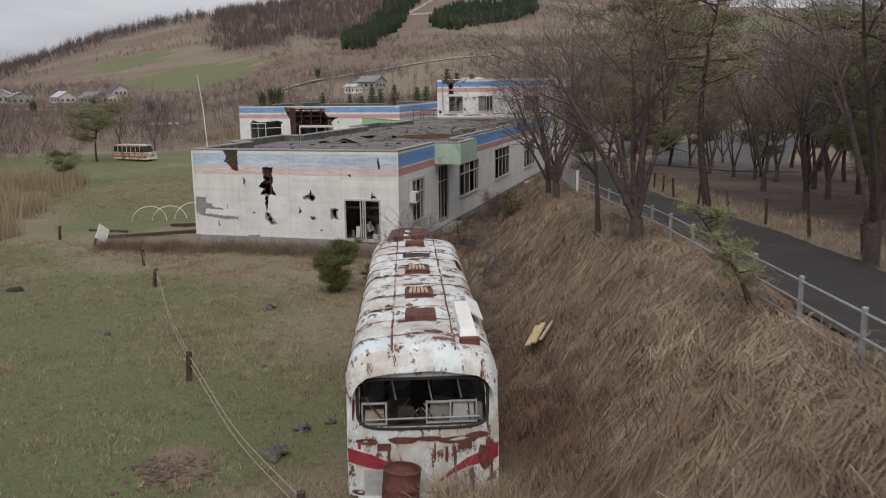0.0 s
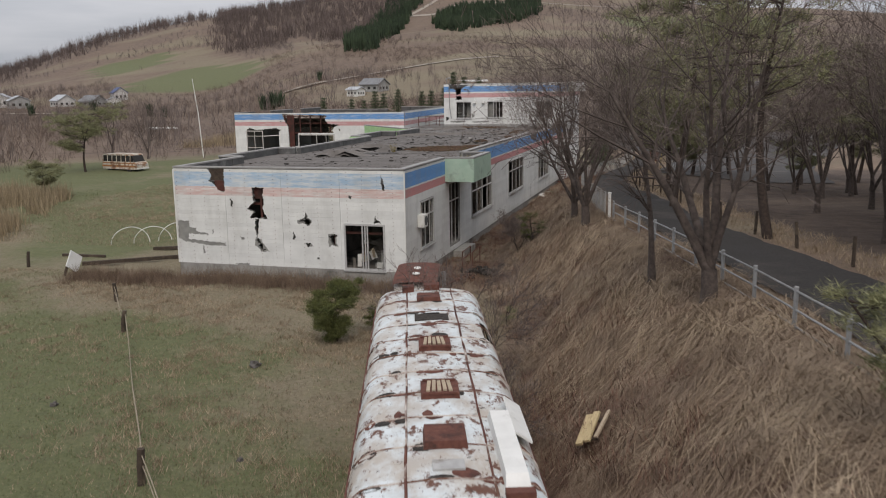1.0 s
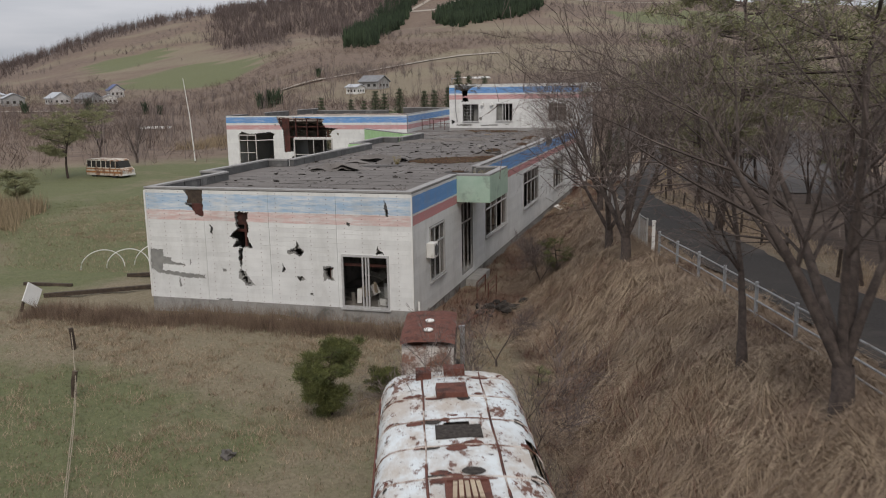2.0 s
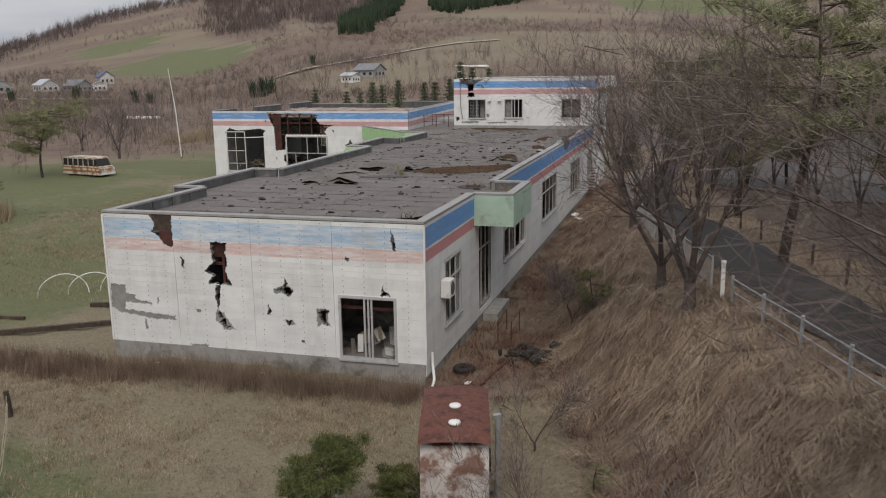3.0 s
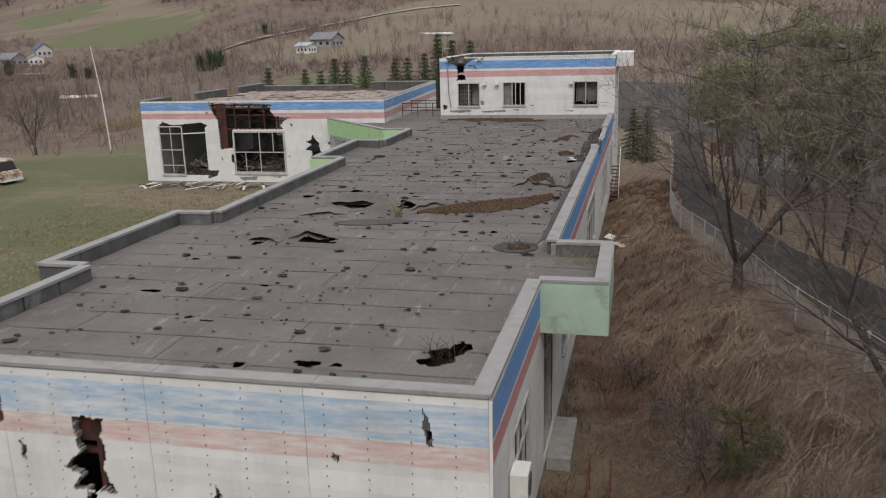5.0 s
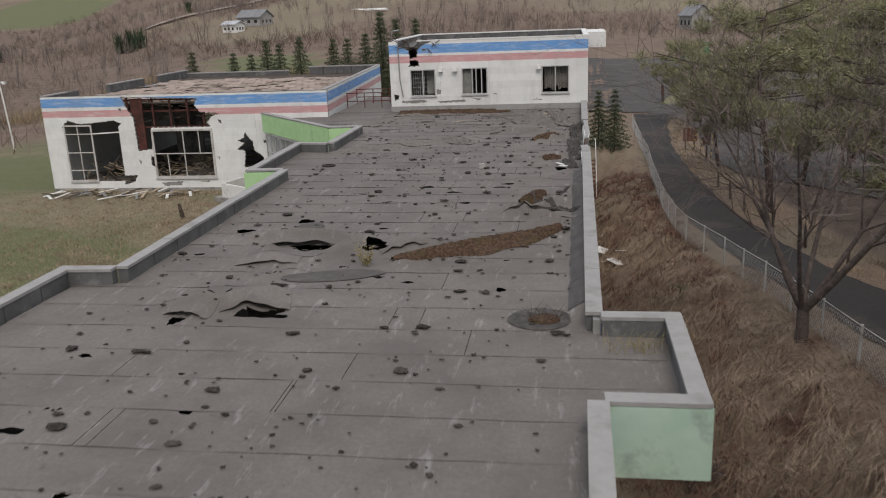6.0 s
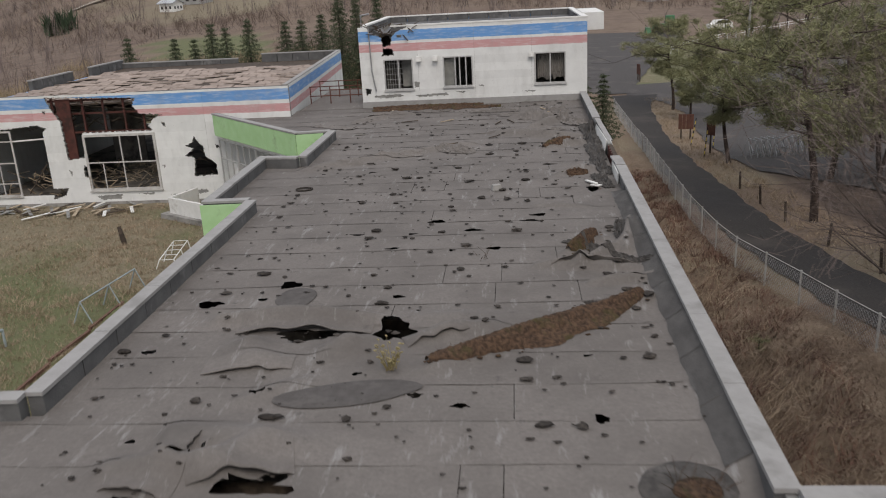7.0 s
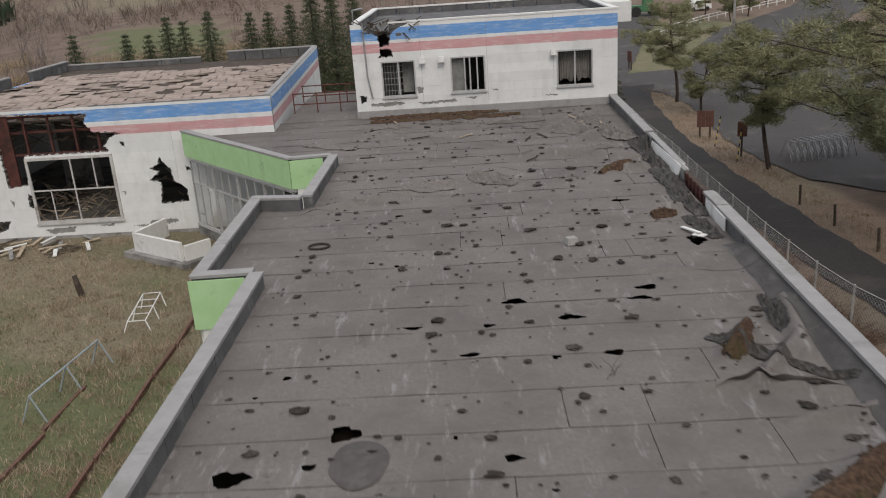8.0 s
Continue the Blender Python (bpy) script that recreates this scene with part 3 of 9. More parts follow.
# main hall: a long flat-roofed building with a parapet that steps out in bays
X0, X1, YF, YB, TOP, ROOF = -24.1, -12.8, 37.4, 82.4, 4.45, 4.05
SKEW = 0.011  # the side wall drifts outwards by this per metre
hall = thing("school_hall", pose(0, 0, 0), "long derelict white hall with blue and pink stripes, felt roof", "building")

# front wall, u from the left corner
def front(u, d, z):
    return (X0 + u, YF - d, z)


DOORWAY = (8.45, 10.38, -0.08, 2.0)
HOLES_DEEP = [
    [(1.75, 4.42), (2.62, 4.42), (2.62, 3.30), (2.30, 3.36), (2.02, 3.72), (1.80, 3.78), (1.98, 4.05)],
    [(3.98, 3.55), (4.62, 3.52), (4.52, 3.20), (4.60, 2.9), (4.50, 2.55), (4.72, 2.10), (3.80, 2.12), (4.02, 2.4), (3.72, 2.55), (4.05, 2.85)],
    [(4.10, 2.1), (4.28, 2.1), (4.24, 1.62), (4.16, 1.2), (4.06, 1.62)],
    [(9.86, 2.05), (10.2, 2.05), (10.16, 2.12), (9.98, 2.22), (9.95, 2.4)],
    [(10.26, 4.16), (10.38, 3.85), (10.42, 3.52), (10.34, 3.5), (10.25, 3.8)],
    [(2.88, 3.0), (3.0, 2.9), (2.98, 2.58), (2.88, 2.62)],
    [(8.70, 3.25), (8.86, 3.25), (8.84, 3.10), (8.72, 3.12)],
    [(5.98, 1.55), (6.08, 1.3), (6.06, 1.18), (5.94, 1.2)],
    [(7.1, 0.42), (7.24, 0.42), (7.22, 0.32), (7.1, 0.33)],
    [(6.28, 2.06), (6.55, 2.14), (6.62, 2.42), (6.70, 2.16), (6.88, 2.06), (6.78, 1.88), (6.5, 1.98)],
    [(7.74, 1.46), (8.08, 1.44), (7.98, 1.18), (8.08, 0.98), (7.88, 1.06), (7.76, 1.2)],
    [(4.10, 1.22), (4.26, 1.14), (4.40, 0.86), (4.56, 0.66), (4.3, 0.62), (4.2, 0.82)],
    [(6.58, 1.06), (6.80, 1.03), (6.78, 0.92), (6.62, 0.9)],
]
HOLES_BOARD = HOLES_DEEP + [
    [(6.20, 2.08), (6.55, 2.2), (6.62, 2.5), (6.72, 2.2), (6.92, 2.1), (6.80, 1.82), (6.5, 1.95), (6.22, 1.92)],
    [(7.68, 1.52), (8.12, 1.5), (8.06, 1.12), (8.18, 0.92), (7.86, 1.0), (7.68, 0.9)],
    [(4.08, 1.25), (4.34, 1.15), (4.5, 0.85), (4.75, 0.6), (4.3, 0.55), (4.2, 0.75), (4.0, 0.9)],
    [(6.55, 1.08), (6.85, 1.05), (6.92, 0.9), (6.62, 0.88)],
    [(0.04, 1.92), (0.66, 1.9), (0.62, 1.62), (1.0, 1.56), (1.0, 1.42), (1.62, 1.34), (1.62, 1.26), (0.6, 1.3), (0.55, 1.05), (1.4, 0.98), (2.5, 0.92), (2.5, 0.78), (1.7, 0.76), (0.9, 0.86), (0.3, 0.92), (0.04, 1.1)],
    [(1.3, 0.75), (1.36, 0.72), (1.4, 0.4), (1.28, 0.38)],
    [(1.84, 1.55), (1.9, 1.55), (1.9, 1.32), (1.84, 1.3)],
    [(3.3, 1.24), (3.5, 1.2), (3.48, 1.08), (3.32, 1.12)],
    [(3.0, -0.02), (3.7, 0.0), (3.6, -0.16), (3.1, -0.16)],
]
FRONT_SEAMS = (2.63, 5.47, 8.30)
part("foundation", Geo().box(((X0 + X1) / 2, YF + 0.12, -0.55), (X1 - X0 - 0.02, 0.3, 0.92)).bar((X1 - 0.16, YF, -0.7), (X1 - 0.16 + SKEW * 45, YB, -0.7), 0.3, 1.1), CONCRETE, hall, "stained concrete foundation")
cored(hall, UNDERLAY, front, X1 - X0, -0.1, 4.35, [DOORWAY], HOLES_DEEP, cell=0.05, name="wall", label="grey wall board behind the torn siding")
for u in np.arange(0.75, 11.2, 0.9):
    if not 8.3 < u < 10.5:
        part("stud", Geo().box((X0 + u, YF + 0.20, 2.1), (0.09, 0.09, 4.3)), RED_STEEL, hall)
for z in (1.55, 2.75, 3.7):
    part("girt", Geo().box(((X0 + X1) / 2, YF + 0.30, z), (X1 - X0 - 0.3, 0.08, 0.1)), RED_STEEL, hall)
window(hall, front, *DOORWAY, bars=(9.32, 9.45, 9.56), panes=((9.6, 10.32, 0, 1.94),), label="aluminium sliding door standing half open with dusty glass", deep=0.05, w=0.08, name="sliding_door")

part("bare_panel", Geo().box((X0 + 2.38, YF + 0.004, 3.58), (0.52, 0.012, 0.5)), RED_STEEL, hall, "red-brown panel laid bare under the parapet")
part("bare_panel", Geo().box((X0 + 2.18, YF + 0.004, 4.12), (0.94, 0.012, 0.56)), DARK_WOOD, hall, "dark lath laid bare under the parapet")
part("bare_panel", Geo().box((X0 + 4.32, YF + 0.17, 3.3), (0.7, 0.02, 0.6)), RED_STEEL, hall, "red-brown panel behind the tear")

# pale corner boards and rows of nail heads
part("corner_trim", Geo().box((X0 - 0.015, YF - 0.035, 2.12), (0.07, 0.03, 4.42)), WHITE_PAINT, hall)
part("corner_trim", Geo().box((X1 + 0.03, YF - 0.02, 2.12), (0.05, 0.07, 4.42)), WHITE_PAINT, hall)
nails = Geo()
for u in np.arange(0.12, 11.2, 0.71):
    for r in range(25):
        z = -0.1 + r * 0.18 + 0.06
        if not (8.3 < u < 10.5 and z < 2.1) and not open_mask(np.array([u]), np.array([z]), [DOORWAY], HOLES_BOARD)[0, 0]:
            nails.box((X0 + u + random.uniform(-0.012, 0.012), YF - 0.031, z), (0.022, 0.006, 0.022))
part("nail_heads", nails, RUST, hall, "rusty nail heads in the siding", kind="stuff")
for i in range(14):
    part("litter", Geo().box(None, (random.uniform(0.1, 0.5), random.uniform(0.05, 0.3), random.uniform(0.1, 0.6)), m=pose(random.uniform(-15.6, -13.9), YF + random.uniform(0.5, 1.8), random.uniform(0.0, 1.1), random.uniform(-30, 30), random.uniform(-30, 30), random.uniform(0, 180))), (WHITE_PAINT, INSIDE, PALE_WOOD)[i % 3], hall)

# right wall, u from the front corner
def side(u, d, z):
    return (X1 + SKEW * u + d, YF + u, z)


SIDE_WINDOWS = [(2.1, 4.15, 0.55, 2.75), (11.3, 16.2, 0.7, 2.75), (21.0, 26.0, 0.75, 2.95), (32.0, 36.9, 0.55, 2.75), (41.4, 44.6, 0.6, 2.6)]
ENTRY = (6.9, 8.95, -0.25, 3.05)
SIDE_TORN = [[(28.8, 4.5), (31.8, 4.5), (31.4, 4.0), (30.2, 3.8), (29.2, 3.9)], [(38.5, 4.5), (40.0, 4.5), (39.4, 4.1)]]
CANOPY_GAP = (6.35, 9.8, 3.8, 4.6)
cored(hall, UNDERLAY, side, YB - YF, -0.5, 4.35, SIDE_WINDOWS + [ENTRY, CANOPY_GAP], SIDE_TORN, cell=0.15, name="wall", label="white side wall facing the bank")
for x0, x1, z0, z1 in SIDE_WINDOWS:
    n = 4 if x1 - x0 > 3 else 3
    window(hall, side, x0, x1, z0, z1, bars=[x0 + (x1 - x0) * i / n for i in range(1, n)], cross=(z0 + (z1 - z0) * 0.68,), panes=[(x0 + (x1 - x0) * i / n + 0.04, x0 + (x1 - x0) * (i + 1) / n - 0.04, z0 + 0.06, z1 - 0.06) for i in range(n) if (i + int(x0)) % 4 != 1], deep=0.06)
window(hall, side, *ENTRY, bars=(7.55, 8.25), cross=(2.1,), label="tall glazed entrance door with grey frame", deep=-0.03, panes=((7.59, 8.21, 0, 2.05),), sill=False, name="entrance_door")
part("step", Geo().box((X1 + 0.4, 46.1, -0.75), (0.6, 2.4, 0.4)), CONCRETE, hall, "concrete entrance step")

# plain walls on the sides that the parapet steps out along
OUTLINE = [(-24.1, 37.4), (-24.0, 43.4), (-25.25, 43.4), (-25.2, 49.95), (-23.85, 50.0), (-23.85, 62.05), (-25.2, 62.0), (-25.3, 68.5), (-23.8, 68.3), (-23.75, 73.55), (-25.1, 73.35), (-31.0, 80.0)]
for (xa, ya), (xb, yb) in zip(OUTLINE[:-2], OUTLINE[1:-1]):
    part("wall", Geo().bar((xa + 0.1, ya + 0.05, 1.7), (xb + 0.1, yb, 1.7), 0.2, 4.4), WHITE_PAINT, hall, "white rear wall of a bay")

# the slanting link to the wing is glazed from the floor up
def link(u, d, z):
    return (-25.1 - 0.664 * u - 0.748 * d, 73.35 + 0.748 * u - 0.664 * d, z)


part("lintel", Geo().bar(link(0, -0.1, 3.5), link(8.9, -0.1, 3.5), 0.2, 0.6), WHITE_PAINT, hall, "white lintel over the glazed link")
part("sill_wall", Geo().bar(link(0, -0.1, -0.1), link(8.9, -0.1, -0.1), 0.2, 0.8), CONCRETE, hall, "stained sill wall")
for i in range(4):
    a = 0.15 + i * 2.15
    window(hall, link, a, a + 2.1, 0.32, 3.2, bars=(a + 0.7, a + 1.4), cross=(2.2,), label="tall aluminium window of the link", panes=((a + 0.06, a + 0.68, 0.4, 2.16), (a + 1.42, a + 2.04, 0.4, 2.16)), deep=0.02)

# the parapet: upstand lined with felt, capped with pale coping
def parapet(parent, pts, z0, z1, inward, width=0.26, cap=0.32, joints=1.3, skip=(), capmat=COPING):
    for (xa, ya), (xb, yb) in zip(pts[:-1], pts[1:]):
        a, b = Vector((xa, ya, 0)), Vector((xb, yb, 0))
        d = (b - a)
        ln = d.length
        d.normalize()
        nrm = Vector((-d.y, d.x, 0)) * inward
        n = max(1, round(ln / joints))
        for i in range(n):
            if any(y0 < (a + d * (i + 0.5) * ln / n).y < y1 for y0, y1 in skip):
                continue
            g = random.choice((0.012, 0.016, 0.035))
            p, q = a + d * (ln * i / n + g) + nrm * width / 2, a + d * (ln * (i + 1) / n - g) + nrm * width / 2
            tilt = random.uniform(-0.012, 0.012)
            part("upstand", Geo().bar(p + Vector((0, 0, (z0 + z1) / 2)), q + Vector((0, 0, (z0 + z1) / 2)) + nrm * tilt, width, z1 - z0 - 0.05), UPSTAND, parent)
        m = max(1, round(ln / 2.6))
        for i in range(m):
            if any(y0 < (a + d * (i + 0.5) * ln / m).y < y1 for y0, y1 in skip):
                continue
            p, q = a + d * (ln * i / m - (0.0 if i else 0.02)) + nrm * (width / 2 - 0.01), a + d * (ln * (i + 1) / m - 0.006) + nrm * (width / 2 - 0.01)
            lift = Vector((0, 0, z1 - 0.03 + random.uniform(-0.006, 0.006)))
            part("coping", Geo().bar(p + lift, q + lift, cap, 0.07), capmat, parent)


parapet(hall, [(X0, YF), (X1, YF)], ROOF - 0.3, TOP, 1, joints=1.9)
parapet(hall, OUTLINE[:-1], ROOF - 0.3, TOP, -1)
part("coping", Geo().bar((-25.1, 73.35, TOP - 0.03), (-31.0, 80.0, TOP - 0.03), 0.3, 0.07), COPING, hall)
part("upstand", Geo().bar((-25.0, 73.45, 4.1), (-30.9, 80.1, 4.1), 0.2, 0.62), UPSTAND, hall)
parapet(hall, [(X1, YF), (X1 + SKEW * 6.2, 43.62), (-11.27, 43.62), (-11.27, 47.32), (X1 + SKEW * 9.9, 47.32), (X1 + SKEW * 45, YB)], ROOF - 0.3, TOP, 1, skip=((65.9, 73.9),))
# where the right-hand parapet has come apart: a white-lined stump, bare slats, a loose white board, torn felt
TAR = plain("tarred_felt", (0.045, 0.042, 0.039), (0.080, 0.074, 0.068), 6, (0.115, 0.108, 0.10), 1.5, 0.58, 0.85, 0.6)


def wall_x(y):
    return X1 + SKEW * (y - YF)


part("lining_board", Geo().bar((wall_x(64.3) - 0.30, 64.2, 4.16), (wall_x(66.0) - 0.30, 65.95, 4.18), 0.03, 0.44), WHITE_PAINT, hall, "bare white board on the inner face of the parapet")
part("coping", Geo().box(None, (0.3, 1.1, 0.06), m=Matrix.Translation((wall_x(65.6) - 0.16, 65.6, TOP + 0.02)) @ Matrix.Rotation(0.05, 4, "X") @ Matrix.Rotation(0.06, 4, "Z")), COPING, hall, "loose end of the coping lifted off its bed")
part("top_plate", Geo().bar((wall_x(66) - 0.1, 66.0, 4.36), (wall_x(69.6) - 0.05, 69.6, 4.28), 0.14, 0.06), DARK_WOOD, hall, "dark top plate left over the slats")
for i in range(7):
    y = 66.15 + i * 0.42
    part("wall_slat", Geo().box(None, (0.05, 0.2, 0.62), m=Matrix.Translation((wall_x(y) - 0.16, y, 4.04)) @ Matrix.Rotation(0.05 * math.sin(i * 1.7), 4, "X")), RED_STEEL, hall, "exposed red-brown wall slat")
part("wall", Geo().bar((wall_x(66) - 0.02, 65.95, 3.95), (wall_x(74) - 0.02, 74.0, 3.95), 0.05, 0.7), UPSTAND, hall, "dark board behind the slats")
m = Matrix.Translation((wall_x(71.7) - 0.22, 71.75, 4.12)) @ Matrix.Rotation(0.22, 4, "Y") @ Matrix.Rotation(-0.02, 4, "X")
part("lining_board", Geo().box(None, (0.03, 4.6, 0.46), m=m), WHITE_PAINT, hall, "long white board leaning off the parapet")
part("coping", Geo().bar((wall_x(71) - 0.02, 69.7, TOP - 0.12), (wall_x(74) - 0.1, 74.1, TOP - 0.03), 0.2, 0.05), COPING, hall, "thin bent coping strip")


def crumple(cx, cy, lx, ly, h, turn, seed, n=26, m=12):
    """A heap of torn felt: sharp random folds, ragged outline."""
    t, top = math.radians(turn), []
    for j in range(m + 1):
        for i in range(n + 1):
            u, v = i / n * 2 - 1, j / m * 2 - 1
            rag = 1 + 0.28 * noise.noise(Vector((u * 4 + seed, v * 2.5, seed))) + 0.15 * noise.noise(Vector((u * 11, v * 8, seed)))
            px, py = v * lx * rag * (1 - 0.35 * u * u), u * ly * (1 + 0.1 * noise.noise(Vector((v * 5, seed, 2))))
            fold = abs(noise.noise(Vector((u * 3.1 + seed, v * 2.2, 7)))) * 1.6 + abs(noise.noise(Vector((u * 8, v * 5 + seed, 3)))) * 0.6
            x, y = cx + px * math.cos(t) - py * math.sin(t), cy + px * math.sin(t) + py * math.cos(t)
            top.append((x, y, float(roof_z(x, y)) + 0.02 + h * fold * (1 - 0.75 * max(abs(u), abs(v)) ** 3)))
    k = len(top)
    f = [(j * (n + 1) + i, j * (n + 1) + i + 1, (j + 1) * (n + 1) + i + 1, (j + 1) * (n + 1) + i) for j in range(m) for i in range(n)]
    return Geo().add(top + [(x, y, z - 0.015) for x, y, z in top], f + [tuple(k + q for q in reversed(c)) for c in f])


# green fascia on the projecting bays and the canopy
def fascia(parent, a, b, z0, z1, material, label, n=1, out=0.03, name="fascia"):
    a, b = Vector(a), Vector(b)
    for i in range(n):
        p, q = a.lerp(b, i / n), a.lerp(b, (i + 1) / n)
        e = (q - p).normalized() * 0.008
        p, q = p + e, q - e
        part(name, Geo().bar((p.x, p.y, (z0 + z1) / 2), (q.x, q.y, (z0 + z1) / 2), out, z1 - z0), material, parent, label)


fascia(hall, (-23.98, 61.92, 0), (-25.25, 61.86, 0), 3.2, TOP - 0.08, GREEN_PANEL, "light green fascia panel")
fascia(hall, (-24.0, 73.41, 0), (-25.16, 73.22, 0), 3.35, TOP - 0.08, GREEN_PANEL, "light green fascia panel")
fascia(hall, (-25.18, 73.24, 0), (-31.04, 79.86, 0), 3.35, TOP - 0.08, GREEN_PANEL, "light green fascia panel", 3)
fascia(hall, (X1 + 0.02, 43.59, 0), (-11.23, 43.59, 0), 3.22, TOP - 0.08, GREEN_PALE, "faded green canopy fascia")
fascia(hall, (-11.23, 43.58, 0), (-11.23, 47.35, 0), 3.22, TOP - 0.08, GREEN_PALE, "faded green canopy fascia")
part("soffit", Geo().box((-12.02, 45.47, 3.27), (1.46, 3.7, 0.06)), WHITE_PAINT, hall)
part("canopy_deck", Geo().box((-12.1, 45.47, ROOF - 0.06), (1.55, 3.5, 0.08)), UPSTAND, hall, "felt deck of the canopy")

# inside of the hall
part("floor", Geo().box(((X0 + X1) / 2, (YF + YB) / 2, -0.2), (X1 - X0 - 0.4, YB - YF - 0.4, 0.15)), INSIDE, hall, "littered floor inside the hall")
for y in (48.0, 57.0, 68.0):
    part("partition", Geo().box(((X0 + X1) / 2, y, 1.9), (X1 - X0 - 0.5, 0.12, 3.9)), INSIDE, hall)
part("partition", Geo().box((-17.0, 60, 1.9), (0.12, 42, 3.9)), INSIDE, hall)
for i in range(22):
    y = YF + 1.2 + i * 2.0
    part("roof_beam", Geo().box(((X0 + X1) / 2, y, 3.55), (X1 - X0 - 0.4, 0.12, 0.22)), DARK_WOOD, hall)

# ---- tall block behind the hall ----
block = thing("upper_storey_block", pose(-0.1, 0.05, -0.3), "two-storey white block with blue and pink stripes and broken corner", "building")
BX0, BX1, BY, BTOP = -23.7, -12.1, 82.4, 8.46


def bfront(u, d, z):
    return (BX0 + u, BY - d, z)


BWIN = [(1.22, 2.72, 5.22, 6.78), (4.28, 5.80, 5.26, 6.80), (8.95, 10.52, 5.24, 6.80)]
BTORN = [[(0.35, 8.6), (2.6, 8.6), (2.5, 8.32), (2.1, 8.2), (1.75, 7.95), (1.65, 7.5), (1.25, 7.4), (1.15, 7.9), (0.6, 8.1)], [(1.2, 7.35), (1.72, 7.3), (1.8, 6.98), (1.1, 6.95), (1.25, 7.15)],
         [(0.15, 5.35), (0.5, 5.3), (0.45, 5.05), (0.2, 5.0)]]
BPEEL = BTORN + [[(0.6, 4.95), (1.9, 5.0), (2.2, 4.88), (1.4, 4.8), (0.7, 4.84)], [(2.8, 4.9), (4.4, 4.96), (4.5, 4.84), (3.0, 4.8)], [(4.9, 5.0), (5.4, 5.02), (5.3, 4.9)], [(2.75, 5.6), (3.05, 5.55), (3.0, 5.3), (2.78, 5.3)], [(6.0, 5.3), (6.4, 5.28), (6.3, 5.2)], [(8.2, 4.9), (9.0, 4.92), (8.9, 4.83)]]
cored(block, UNDERLAY, bfront, BX1 - BX0, 3.6, 8.4, BWIN, BTORN, cell=0.05, name="wall", label="grey wall behind the white siding")
for i, (x0, x1, z0, z1) in enumerate(BWIN):
    bars = ((x0 + x1) / 2,) if i != 1 else (x0 + 0.62, x0 + 0.85, x1 - 0.35)
    window(block, bfront, x0, x1, z0, z1, bars=bars, deep=0.05, panes=((x0 + 0.06, (x0 + x1) / 2, z0 + 0.06, z1 - 0.06),) if i != 2 else ())
for u in (3.05, 3.9, 8.8):
    part("vent_hood", Geo().box((BX0 + u, BY - 0.16, 6.75), (0.28, 0.26, 0.24), taper=0.8), WHITE_PAINT, block, "small white ventilation hood")
BDEPTH = 11.0
part("wall", Geo().box((BX1 - 0.1, BY + BDEPTH / 2, 3.6), (0.2, BDEPTH, 9.6)), SIDING_BLOCK, block, "white side wall of the block")
part("wall", Geo().box((BX0 + 0.1, BY + BDEPTH / 2, 3.6), (0.2, BDEPTH, 9.6)), SIDING_BLOCK, block, "white side wall of the block")
part("wall", Geo().box(((BX0 + BX1) / 2, BY + BDEPTH, 3.6), (BX1 - BX0, 0.2, 9.6)), SIDING_BLOCK, block, "white rear wall of the block")
part("roof", Geo().box(((BX0 + BX1) / 2, BY + BDEPTH / 2, 8.0), (BX1 - BX0 - 0.4, BDEPTH - 0.3, 0.12)), UPSTAND, block, "dark felt roof")
parapet(block, [(BX0 + 1.7, BY), (BX1, BY)], 7.95, BTOP, 1, capmat=WHITE_PAINT)
parapet(block, [(BX1, BY), (BX1, BY + BDEPTH)], 7.95, BTOP, 1, capmat=WHITE_PAINT)
parapet(block, [(BX0, BY + 1.2), (BX0, BY + BDEPTH), (BX1, BY + BDEPTH)], 7.95, BTOP, -1, capmat=WHITE_PAINT)
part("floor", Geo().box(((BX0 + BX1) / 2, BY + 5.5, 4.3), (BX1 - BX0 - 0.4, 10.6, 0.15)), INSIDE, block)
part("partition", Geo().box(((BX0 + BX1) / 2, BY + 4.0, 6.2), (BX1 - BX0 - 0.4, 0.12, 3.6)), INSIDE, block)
part("curtain", Geo().add([(BX0 + 9.1 + i * 0.055, BY + 0.35 + 0.05 * (i % 2), z) for i in range(28) for z in (5.42 + 0.10 * math.sin(i * 0.37) + 0.16 * noise.noise(Vector((i * 0.31, 0, 2))) + (0.3 if 11 < i < 15 else 0), 6.82)], [(2 * i, 2 * i + 2, 2 * i + 3, 2 * i + 1) for i in range(27)]), INSIDE, block, "torn grey curtain")
# added grey sheet stands in for grey sky reflected in the left pane
part("pane_backing", Geo().box((BX0 + 4.62, BY + 0.22, 6.02), (0.6, 0.02, 1.45)), UNDERLAY, block, "grey sheet added to make the window pane paler")
for i in range(6):
    part("window_bar", Geo().box((BX0 + 1.35 + i * 0.13, BY + 0.3, 6.0), (0.02, 0.02, 1.5)), ALU, block)
for i in range(5):
    part("window_bar", Geo().box((BX0 + 1.7, BY + 0.32, 5.45 + i * 0.27), (0.85, 0.02, 0.02)), ALU, block)
# second added sheet, paler than the dark room behind this window
part("pane_backing", Geo().box((BX0 + 2.35, BY + 0.6, 6.0), (0.5, 0.02, 1.4)), UNDERLAY, block, "grey sheet added to make the window pane paler")
# white canopy box at the far side
part("side_canopy", Geo().box((BX1 + 0.55, BY + 5.2, 8.05), (1.1, 5.0, 0.9)), WHITE_PAINT, block, "white boxed canopy on the side wall")
part("skirting", Geo().box(((BX0 + BX1) / 2, BY - 0.1, 4.42), (BX1 - BX0, 0.14, 0.46)), COPING, block, "rendered plinth above the hall roof")
